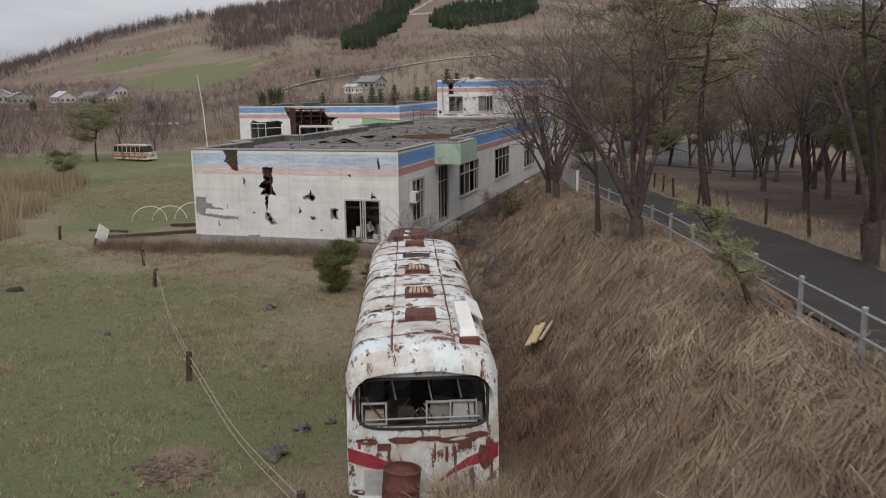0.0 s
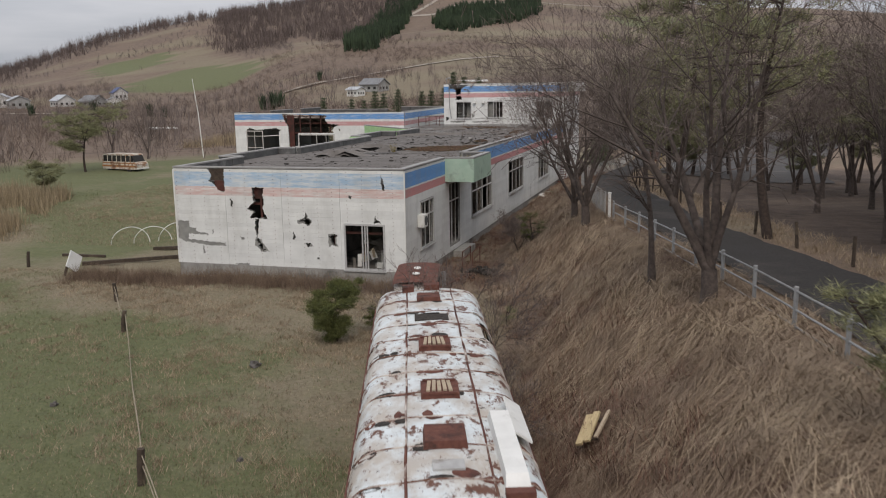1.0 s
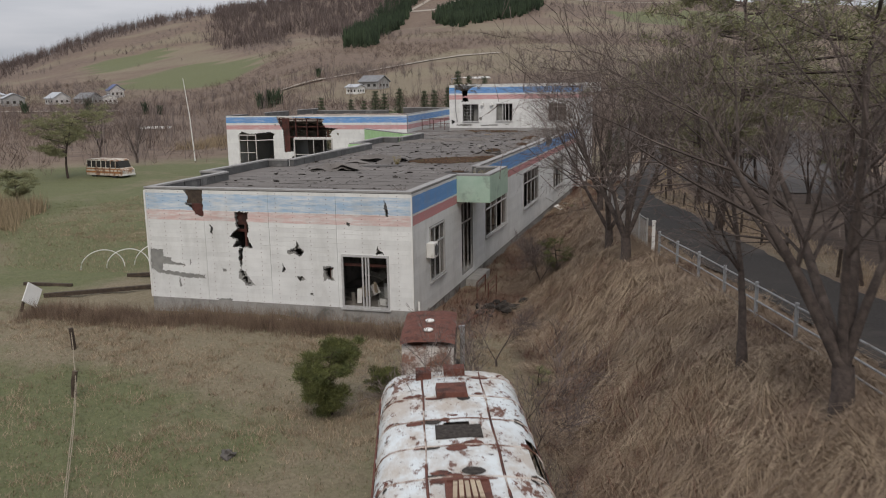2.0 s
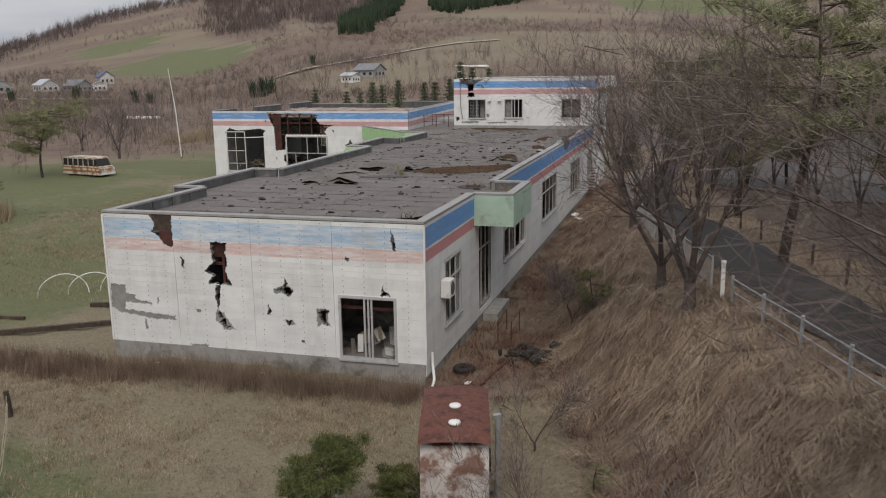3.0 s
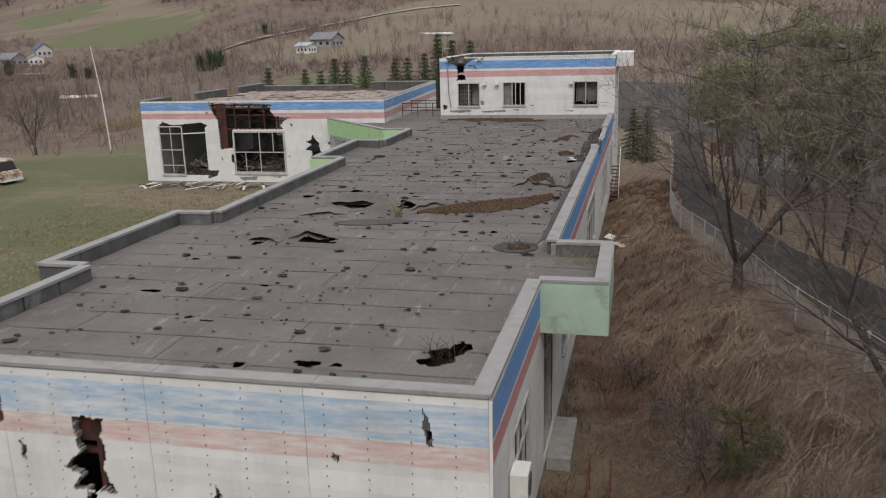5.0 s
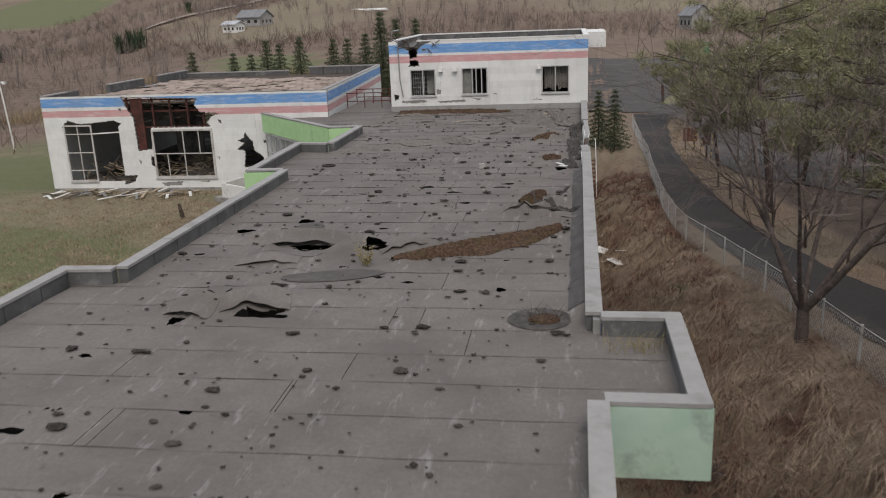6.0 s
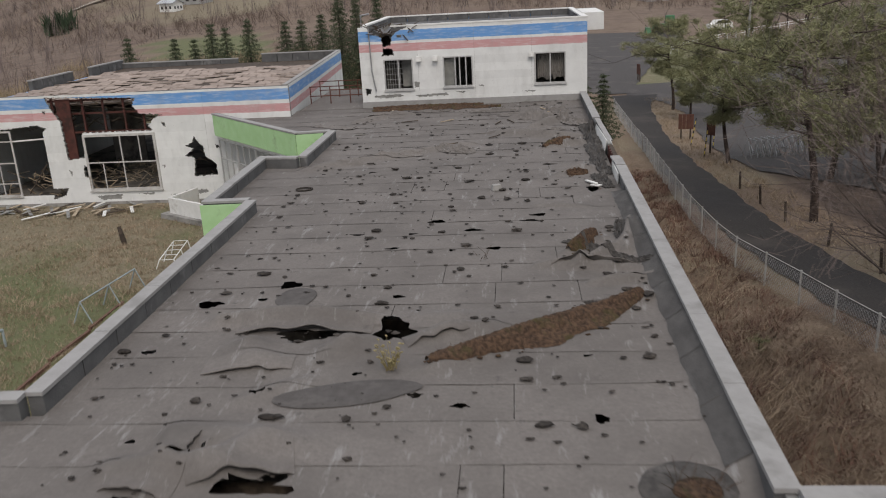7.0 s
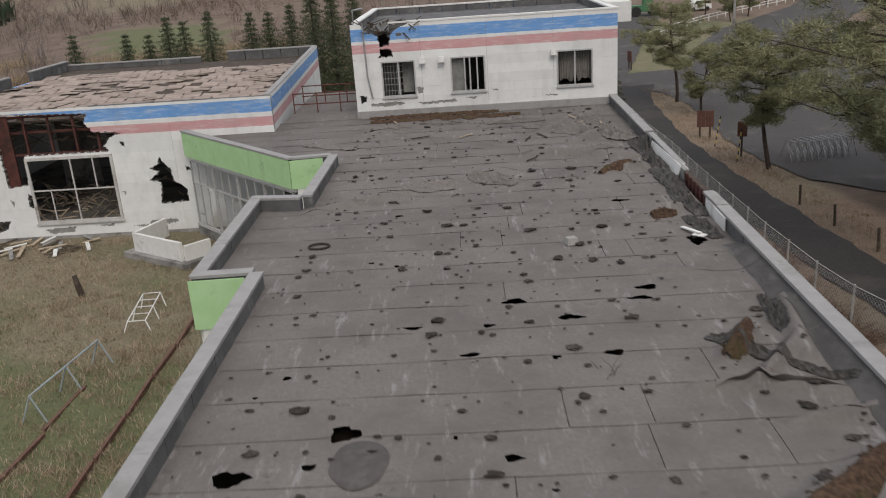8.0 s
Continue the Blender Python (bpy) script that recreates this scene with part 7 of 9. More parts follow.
STRAW = straw_mat("straw_grass", (0.235, 0.180, 0.122), (0.36, 0.285, 0.200))
LUSH = straw_mat("green_grass", (0.104, 0.120, 0.054), (0.180, 0.188, 0.094))
BRUSH = straw_mat("brown_brush", (0.165, 0.112, 0.086), (0.26, 0.185, 0.142))
RUSSET = straw_mat("russet_weeds", (0.125, 0.066, 0.047), (0.205, 0.118, 0.084), 0.3)
HEDGE = straw_mat("hedge_brush", (0.140, 0.098, 0.072), (0.225, 0.165, 0.120))
SEDGE = straw_mat("brown_grass", (0.165, 0.118, 0.082), (0.255, 0.188, 0.132))
DARKWEED = straw_mat("dark_weeds", (0.075, 0.050, 0.040), (0.135, 0.088, 0.068))
PALE = straw_mat("pale_reeds", (0.24, 0.185, 0.115), (0.33, 0.265, 0.175))


def blades(x, y, h, width, lean, rng, droop=0.5, away=None, short=False, swirl=None, spread=None):
    """Two-joint grass blades at the places given; away: preferred direction of the lean."""
    n = len(x)
    z = terrain(x, y) - 0.01
    a = rng.uniform(0, 2 * np.pi, n) if away is None else np.arctan2(away[1], away[0]) + rng.normal(0, 0.45, n) + 0.85 * blotch(x, y, 1.7, 1.3) + 0.4 * blotch(x, y, 0.6, 0.3)
    if swirl is not None:
        a = a + swirl
    if spread is not None:
        a = np.arctan2(0.6 * np.sin(a) + spread[1], 0.6 * np.cos(a) + spread[0])
    d = np.stack([np.cos(a), np.sin(a)], -1) * (lean * rng.uniform(0.3, 1.2, n))[:, None]
    sd = rng.uniform(0, 2 * np.pi, n)
    side = np.stack([np.cos(sd), np.sin(sd), np.zeros(n)], -1) * (width * rng.uniform(0.7, 1.3, n))[:, None]
    base = np.stack([x, y, z], -1)
    if short:
        tip = base + np.stack([d[:, 0] * h, d[:, 1] * h, h], -1)
        return np.stack([base - side, base + side, tip], 1).reshape(-1, 3), np.arange(n * 3).reshape(-1, 3)
    mid = base + np.stack([d[:, 0] * h * 0.45, d[:, 1] * h * 0.45, h * 0.62], -1)
    tip = base + np.stack([d[:, 0] * h * 1.25, d[:, 1] * h * 1.25, h * (1 - droop * np.clip(lean, 0, 1) * 0.6)], -1)
    if away is not None:
        # long dead grass lies matted on the slope
        mid[:, 2] = terrain(mid[:, 0], mid[:, 1]) + h * rng.uniform(0.2, 0.42, n)
        tip[:, 2] = terrain(tip[:, 0], tip[:, 1]) + h * rng.uniform(-0.02, 0.22, n)
    v = np.stack([base - side, base + side, mid - side * 0.7, mid + side * 0.7, tip], 1).reshape(-1, 3)
    k = np.arange(n)[:, None] * 5
    f = np.concatenate([k + np.array([[0, 1, 3]]), k + np.array([[0, 3, 2]]), k + np.array([[2, 3, 4]])], 0)
    return v, f


def clear(x, y):
    """Places where grass can stand: not under buildings, vehicles or asphalt."""
    ok = ~((x > -25.6) & (x < -12.75) & (y > 37.2) & (y < 95))
    ok &= ~((x > -46) & (x < -27) & (y > 80.2) & (y < 102))
    lx, ly = (x + 3.52) * 0.949 + (y - 11.25) * 0.314, -(x + 3.52) * 0.314 + (y - 11.25) * 0.949
    ok &= ~((abs(lx) < 1.25) & (ly > 0.1) & (ly < 13.2))
    road = np.interp(y, [0, 20, 26, 38, 50, 62, 72, 86, 98, 112], [5.6, 1.7, 0.2, -3.2, -5.1, -7.0, -8.15, -8.2, -7.6, -7.2])
    wide = np.interp(y, [50, 72, 98, 112], [3.2, 2.4, 2.2, 2.8])
    return ok & ~((x > road - 0.1) & (x < road + wide))


def field(name, n, area, h, width, lean, material, label, seed, want, droop=0.5, tuft=1, radius=0.0, away=None, short=False, bank=False):
    rng = np.random.RandomState(seed)
    m = n // tuft
    x, y = rng.uniform(area[0], area[1], m), rng.uniform(area[2], area[3], m)
    if bank:
        y = area[2] + (area[3] - area[2]) * rng.uniform(size=m) ** 1.25
        x = bank_foot(y) - 0.3 + (crest_x(y) + 1.2 - bank_foot(y)) * rng.uniform(size=m)
    keep = clear(x, y) & (rng.uniform(size=m) < want(x, y))
    x, y = x[keep], y[keep]
    hs = rng.uniform(h[0], h[1], len(x))
    swirl = rng.normal(0, 0.4, len(x)) if away is not None else None
    spread = None
    if tuft > 1:
        ox, oy = rng.normal(0, radius, len(x) * tuft), rng.normal(0, radius, len(y) * tuft)
        x, y = np.repeat(x, tuft) + ox, np.repeat(y, tuft) + oy
        hs = np.repeat(hs, tuft) * rng.uniform(0.5, 1.2, len(x))
        ok = clear(x, y)
        if swirl is not None:
            swirl = np.repeat(swirl, tuft)[ok]
            spread = (ox[ok] / radius * 0.58, oy[ok] / radius * 0.58)
        x, y, hs = x[ok], y[ok], hs[ok]
    v, f = blades(x, y, hs, width, np.full(len(x), lean), rng, droop, away, short, swirl, spread)
    return solo(name, raw_mesh(name, v, f, material), material, label, "grass", kind="stuff")


def bank_foot(y):
    return np.interp(y, [-30, 8, 12, 20, 30, 36, 41, 53, 60, 130], [6.0, -0.6, -2.0, -4.6, -6.4, -8.2, -9.6, -12.0, -12.5, -12.7])


def on_bank(x, y):
    foot = bank_foot(y)
    return ((x > foot - 0.4) & (x < crest_x(y) + 0.9)).astype(float)


def up_bank(x, y):
    foot = bank_foot(y)
    t = (x - foot) / np.maximum(crest_x(y) - foot, 0.5)
    return np.clip(np.interp(y, [14, 22, 40], [-0.05, 0.22, 0.4]) + 1.35 * t, 0.06, 1)


def meadow(x, y):
    return 1 - on_bank(x, y)


AWAY = (-0.9, -0.35)
HANGING = plain("hanging_grass", (0.165, 0.118, 0.086), (0.35, 0.275, 0.200), 0.8, (0.125, 0.076, 0.056), 0.45, 0.55, rough=0.85, bump=0, island=0.13)
MATTED = plain("matted_grass", (0.115, 0.075, 0.056), (0.26, 0.188, 0.138), 0.8, (0.105, 0.056, 0.042), 0.45, 0.52, rough=0.85, bump=0, island=0.14)
field("meadow_grass", 230000, (-36, -1, 6, 37.3), (0.03, 0.10), 0.008, 0.8, STRAW, "short straw-coloured meadow grass", 1, lambda x, y: meadow(x, y) * (1 - 0.75 * cover(x, y)[0]) * (0.55 + 0.45 * blotch(x, y, 0.8)), short=True)
field("lush_grass", 110000, (-38, -4, 6, 37.3), (0.03, 0.10), 0.009, 0.7, LUSH, "short green meadow grass", 2, lambda x, y: meadow(x, y) * (0.25 + cover(x, y)[0]), short=True)
field("meadow_sedge", 90000, (-34, -3, 7, 37), (0.08, 0.20), 0.007, 0.9, SEDGE, "brown grass tufts in the meadow", 33, lambda x, y: meadow(x, y) * np.clip(0.3 - blotch(x, y, 1.3, 4.0), 0, 1) * (1 - 0.7 * cover(x, y)[0]), tuft=14, radius=0.10, short=True)
field("meadow_tufts", 330000, (-34, -3, 7, 37), (0.08, 0.20), 0.008, 0.9, STRAW, "dry grass tufts in the meadow", 3, lambda x, y: meadow(x, y) * np.clip(0.35 + blotch(x, y, 1.6, 3.0), 0, 1) * (1 - 0.6 * cover(x, y)[0]), tuft=14, radius=0.11, short=True)
CREST = plain("pale_bank_grass", (0.27, 0.200, 0.136), (0.46, 0.365, 0.258), 0.7, rough=0.85, bump=0, island=0.12)
field("crest_grass", 190000, (0, 0, 6, 72), (0.5, 0.95), 0.0055, 1.4, CREST, "pale dead grass drooping over the top of the bank", 41, lambda x, y: np.exp(-((x - crest_x(y) + np.interp(y, [20, 30], [1.1, 1.9])) / np.interp(y, [18, 24, 38, 50], [1.25, 2.6, 2.2, 1.3])) ** 2) * np.interp(y, [10, 18, 40, 48], [0.65, 1.0, 1.0, 0.4]) * np.clip(0.5 + 0.9 * blotch(x, y, 0.8, 6.0), 0, 1), 1.6, 34, 0.16, AWAY, bank=True)
# the bank: pale grass hanging from the top, browner grass between, dead weeds at the foot
field("bank_grass", 330000, (0, 0, 5, 62), (0.35, 0.75), 0.0045, 1.35, HANGING, "long matted straw grass hanging down the bank", 4, lambda x, y: up_bank(x, y) * np.clip(0.45 + 1.3 * blotch(x, y, 0.62, 1.0), 0.02, 1), 1.5, 40, 0.15, AWAY, bank=True)
field("bank_sedge", 200000, (0, 0, 5, 62), (0.25, 0.55), 0.0047, 1.25, MATTED, "long brown grass hanging down the bank", 24, lambda x, y: np.clip(0.6 - 0.5 * blotch(x, y, 0.75, 1.0), 0.1, 1), 1.4, 30, 0.17, AWAY, bank=True)
field("bank_brush", 60000, (0, 0, 5, 62), (0.2, 0.5), 0.0045, 1.0, BRUSH, "dead brown weeds on the bank", 5, lambda x, y: np.clip(0.35 - 0.7 * blotch(x, y, 1.7, 1.0), 0, 1), 0.9, 22, 0.16, AWAY, bank=True)
field("dark_weeds", 24000, (0, 0, 8, 30), (0.15, 0.4), 0.006, 0.9, DARKWEED, "dark rotting weeds low on the bank", 25, lambda x, y: (1.05 - up_bank(x, y)) * np.clip(0.3 + 0.8 * blotch(x, y, 0.8, 3.0), 0, 1), 0.8, 20, 0.14, bank=True)
field("foot_weeds", 60000, (0, 0, 9, 40), (0.25, 0.65), 0.005, 0.9, RUSSET, "russet dead weeds along the foot of the bank", 14, lambda x, y: np.clip(1.25 - np.abs(x - bank_foot(y) - 1.3) / 1.7, 0, 1) * np.clip(0.55 + 0.6 * blotch(x, y, 1.1, 5.0), 0, 1), 0.8, 18, 0.14, bank=True)
field("wayside_brush", 30000, (-12.7, -8.5, 36.5, 84), (0.2, 0.5), 0.008, 0.9, RUSSET, "dead brown weeds between the hall and the bank", 6, lambda x, y: np.clip(0.4 + 0.6 * blotch(x, y, 1.3, 2.0), 0.1, 1), 0.9, 20, 0.16)
WAYSIDE = straw_mat("wayside_grass", (0.100, 0.058, 0.042), (0.178, 0.113, 0.080), 0.25)
field("wayside_grass", 50000, (-12.7, -8.0, 36.5, 84), (0.3, 0.6), 0.0065, 1.3, WAYSIDE, "dead straw grass between the hall and the bank", 7, lambda x, y: np.clip(0.45 - 0.6 * blotch(x, y, 0.9, 2.0), 0.03, 1), 1.4, 30, 0.16, (0.9, -0.3))
field("hedge_brush", 60000, (-29, -12.6, 33.8, 37.1), (0.34, 0.80), 0.006, 0.5, HEDGE, "strip of dead brown brush along the foot of the wall", 8, lambda x, y: np.exp(-((y - 35.75 + 0.25 * np.sin(x)) / 0.75) ** 2) * np.clip(0.75 + 0.5 * blotch(x, y, 0.6), 0, 1), 0.4, 12, 0.12, short=True)
field("reeds", 60000, (-64, -34, 32, 60), (0.9, 1.7), 0.02, 0.3, PALE, "tall pale dry reeds at the meadow's edge", 9, lambda x, y: (x < -34.5 - (y - 34) * 0.55 + 1.2 * blotch(x, y, 2.0)) * (blotch(x, y, 3.0) > -0.6), 0.3, 12, 0.25, short=True)
field("yard_grass", 60000, (-46, -25.5, 43, 80), (0.05, 0.16), 0.012, 0.9, STRAW, "dry grass in the yard behind the hall", 10, lambda x, y: 0.7 + 0.3 * blotch(x, y, 1.5), 0.6, short=True)
field("yard_tufts", 150000, (-44, -25.4, 50, 80), (0.12, 0.28), 0.009, 1.0, STRAW, "rough dry grass tufts in the yard", 26, lambda x, y: np.clip(0.55 + 0.7 * blotch(x, y, 1.1, 2.2), 0, 1) * np.clip((x + 44) / 14, 0.15, 1), 0.9, 16, 0.12, short=True)
field("yard_lush", 60000, (-50, -25.5, 43, 80), (0.05, 0.13), 0.013, 0.8, LUSH, "green grass in the yard behind the hall", 11, lambda x, y: np.clip(0.2 + 0.6 * blotch(x, y, 3.5, 1.2), 0.03, 1), 0.6, short=True)
VERGE = lambda y: np.interp(y, [0, 20, 26, 38, 50, 62, 72, 86, 98, 112], [8.7, 4.8, 3.4, -0.2, -2.1, -4.3, -5.7, -5.8, -5.4, -4.3])
field("verge_grass", 110000, (-6, 7, 8, 116), (0.10, 0.30), 0.010, 0.9, STRAW, "dry grass on the verge across the lane", 12, lambda x, y: ((x > VERGE(y)) & (x < np.interp(y, [70, 80], [2.6, 2.1]) + VERGE(y))).astype(float), 0.8, 14, 0.18, short=True)
field("valley_reeds", 60000, (-75, -18, 116, 150), (1.0, 1.8), 0.03, 0.3, PALE, "pale dry reeds behind the wing", 15, lambda x, y: np.clip(0.4 + 0.8 * blotch(x, y, 6.0, 2.0), 0, 1), 0.3, 8, 0.5, short=True)
field("coach_weeds", 5200, (-4.4, -1.6, 9.6, 11.2), (0.6, 1.35), 0.006, 0.5, STRAW, "tall dead grass against the rear of the coach", 13, lambda x, y: (x > -3.1) * 1.0, 0.6)


# ---- fences along the lane ----
rail_fence = thing("pipe_fence", pose(0, 0, 0), "low grey pipe rail fence along the lane", "fence")
fy = np.arange(2.0, 38.4, 2.2)
tops = []
for y in fy:
    x = float(crest_x(y)) + 0.25
    z = gz(x, y)
    part("post", Geo().tube([(x, y, z - 0.15), (x, y, z + 0.84)], 0.042, 8), GALV, rail_fence)
    part("cap", Geo().lump((x, y, z + 0.85), (0.05, 0.05, 0.03), 1, 0.05, 8, 4), GALV, rail_fence)
    tops.append((x, y, z))
for (xa, ya, za), (xb, yb, zb) in zip(tops[:-1], tops[1:]):
    for h in (0.1, 0.42, 0.78):
        part("rail", Geo().tube([(xa, ya, za + h), (xb, yb, zb + h)], 0.021, 6), GALV, rail_fence)
x, y = -4.1, 37.9
solo("gate_post", Geo().box((x, y, gz(x, y) + 0.5), (0.11, 0.11, 1.2)).box((x, y, gz(x, y) + 1.12), (0.14, 0.14, 0.05)), WHITE_PAINT, "square white post at the end of the rail fence", "post")

POST_PAINT = plain("dull_white_posts", (0.34, 0.33, 0.31), (0.44, 0.43, 0.40), 3.0, (0.24, 0.20, 0.16), 1.3, 0.55, 0.7, 0.1)
wire_fence = thing("wire_mesh_fence", pose(0, 0, 0), "white-posted wire mesh fence between hall and lane", "fence")
WIRE = plain("fence_wire", (0.30, 0.30, 0.29), (0.38, 0.38, 0.37), 5, rough=0.6, bump=0, metal=0.2)
pts = []
for y in np.arange(38.9, 112, 2.1):
    x = float(crest_x(y)) + 0.15
    z = gz(x, y)
    pts.append((x, y, z))
    part("post", Geo().tube([(x, y, z - 0.2), (x + 0.01, y, z + 1.12)], 0.03, 7), POST_PAINT, wire_fence)
for k, ((xa, ya, za), (xb, yb, zb)) in enumerate(zip(pts[:-1], pts[1:])):
    part("top_rail", Geo().tube([(xa, ya, za + 1.08), (xb, yb, zb + 1.08)], 0.013, 5), POST_PAINT, wire_fence)
    net = Geo()
    a, b = Vector((xa, ya, za)), Vector((xb, yb, zb))
    n = 14
    for i in range(-7, n):
        for s in (1, -1):
            t0, t1 = i / n, (i + 7) / n
            z0, z1 = (0.05, 1.02) if s == 1 else (1.02, 0.05)
            if t0 < 0:
                z0, t0 = z0 + (z1 - z0) * (0 - t0) * n / 7, 0
            if t1 > 1:
                z1, t1 = z0 + (z1 - z0) * (1 - t0) / max(t1 - t0, 1e-3), 1
            net.tube([a.lerp(b, t0) + Vector((0, 0, z0)), a.lerp(b, t1) + Vector((0, 0, z1))], 0.004, 3, False)
    part("mesh_panel", net, WIRE, wire_fence)

for i, y in enumerate(np.arange(17.5, 82, 3.4)):
    x = float(np.interp(y, [0, 20, 26, 38, 50, 62, 72, 86], [8.7, 4.8, 3.4, -0.2, -2.1, -4.3, -5.7, -5.8])) + 0.45
    z = gz(x, y)
    solo("wooden_post", Geo().tube([(x, y, z - 0.1), (x + random.uniform(-0.08, 0.08), y, z + 0.85)], [0.055, 0.05], 7), DARK_WOOD, "short weathered wooden post on the verge", "post", group="verge posts")

# ---- things in the meadow ----
POSTS = [(-33.0, 37.5), (-23.6, 31.9), (-20.1, 27.6), (-11.45, 16.5), (-5.2, 10.0)]
ROPE = plain("old_rope", (0.26, 0.22, 0.16), (0.34, 0.29, 0.22), 9, rough=0.9)
heads = []
for i, (x, y) in enumerate(POSTS):
    z = gz(x, y)
    lean = (0.03, -0.02, 0.05, 0.02, 0.0)[i]
    solo("fence_post", Geo().tube([(x, y, z - 0.1), (x + lean, y, z + 0.45), (x + 2 * lean, y + lean, z + 0.78)], [0.085, 0.08, 0.075], 8), DARK_WOOD, "dark rotten wooden post holding a rope", "post", group="rope posts")
    heads.append(Vector((x + 2 * lean, y + lean, z + 0.66)))
for a, b in zip(heads[1:-1], heads[2:]):
    for dz in (0, -0.22):
        line = [a.lerp(b, t) + Vector((0.02 * math.sin(9 * t), 0, dz - 0.9 * 0.35 * math.sin(math.pi * t))) for t in np.linspace(0, 1, 14)]
        line = [Vector((p.x, p.y, max(p.z, gz(p.x, p.y) + 0.03))) for p in line]
        solo("rope", Geo().tube(line, 0.011, 4), ROPE, "thin slack rope between wooden posts", "rope", group="ropes")
sign = thing("notice_board", pose(-29.4, 36.2, gz(-29.4, 36.2), 0, 22, 78), "leaning white notice board on short dark posts", "sign")
part("panel", Geo().box(None, (0.75, 0.05, 0.85), m=Matrix.Translation((0, 0, 0.72)) @ Matrix.Rotation(0.25, 4, "Y") @ Matrix.Rotation(-0.2, 4, "X")), WHITE_PAINT, sign)
part("board_back", Geo().box(None, (0.7, 0.04, 0.8), m=Matrix.Translation((0.02, 0.05, 0.72)) @ Matrix.Rotation(0.25, 4, "Y") @ Matrix.Rotation(-0.2, 4, "X")), DARK_WOOD, sign)
for x in (-0.25, 0.25):
    part("leg", Geo().box((x - 0.05, 0.04, 0.2), (0.09, 0.09, 0.5)), DARK_WOOD, sign)
# bent hoops of an old growing tunnel
for i, (x, y, rz) in enumerate(((-31.6, 43.9, 35), (-30.6, 44.6, 30), (-29.7, 45.6, 50))):
    g = Geo().tube([(1.05 * math.cos(a), 0.15 * math.sin(2 * a), 0.95 * math.sin(a)) for a in np.linspace(0, math.pi, 16)], 0.025, 6)
    solo("hoop", g, WHITE_PAINT, "bent white plastic hoop of a garden tunnel", "hoop", group="garden tunnel hoops", m=pose(x, y, gz(x, y), 0, 0, rz))
for (xa, ya, xb, yb, r) in ((-30.4, 38.3, -26.2, 40.6, 0.09), (-29.2, 42.6, -26.3, 43.6, 0.08), (-33.0, 40.0, -30.8, 40.6, 0.07)):
    solo("timber_edging", Geo().bar((xa, ya, gz(xa, ya) + r), (xb, yb, gz(xb, yb) + r), r * 2, r * 2), DARK_WOOD, "weathered timber edging lying in grass", "timber", group="garden edgings")
STONE = plain("field_stone", (0.075, 0.068, 0.062), (0.125, 0.115, 0.105), 7, (0.07, 0.065, 0.06), 2, 0.55)
for i, (x, y, s) in enumerate(((-7.18, 14.24, 0.22), (-13.18, 24.4, 0.2), (-7.05, 12.7, 0.27), (-6.74, 14.75, 0.14), (-10.2, 18.2, 0.10), (-16.9, 20.4, 0.12))):
    solo("stone", Geo().lump((x, y, gz(x, y) + s * 0.25), (s * 0.85, s * 0.75, s * 0.6), i, 0.95, 11, 7), STONE, "rough grey stone lying in the grass", "stone", group="meadow stones")
for i, (x, y, s) in enumerate(((-26.0, 26.4, 0.3),)):
    solo("earth_clod", Geo().lump((x, y, gz(x, y) + 0.02), (s * 1.3, s, s * 0.35), i + 20, 0.6, 9, 5), CLOD, "dark clod of turned earth in the meadow", "earth", group="meadow clods", smooth=True)
PLANK = plain("yellow_planks", (0.40, 0.31, 0.17), (0.52, 0.42, 0.25), 5.0, (0.30, 0.22, 0.12), 1.5, 0.6, 0.8, stretch=(6, 1, 6), rnd=0.1)
pallet = thing("plank_stack", pose(-2.72, 18.6, gz(-2.72, 18.6) + 0.22, 22, -18, -16) @ Matrix.Scale(0.8, 4), "pale yellow planks nailed together lying on the bank", "planks")
for i in range(2):
    part("plank", Geo().box((-0.12 + i * 0.2, 0.05 * i, 0.1 + 0.03 * i), (0.17, 1.05, 0.06)), PLANK, pallet)
part("plank", Geo().box(None, (0.09, 0.95, 0.05), m=Matrix.Translation((0.34, 0.12, 0.12)) @ Matrix.Rotation(-0.12, 4, "Z")), PALE_WOOD, pallet, "greyer split plank")
for yy in (-0.3, 0.35):
    part("batten", Geo().box((0.05, yy, 0.04), (0.5, 0.07, 0.06)), DARK_WOOD, pallet)

EARTH = plain("bare_earth", (0.078, 0.052, 0.042), (0.130, 0.090, 0.070), 8, (0.16, 0.115, 0.085), 2.0, 0.55, 0.95, 0.8, 20)
er = random.Random(31)
spoil = Geo()
for i in range(190):
    x, y = -8.7 + er.gauss(0, 0.5), 11.5 + er.gauss(0, 0.4)
    s = er.uniform(0.02, 0.075)
    spoil.lump((x, y, gz(x, y) + 0.01), (s * 1.2, s, s * 0.32), i, 0.6, 7, 4)
solo("turned_earth", spoil, EARTH, "patch of dark turned earth in the meadow", "earth", kind="stuff")

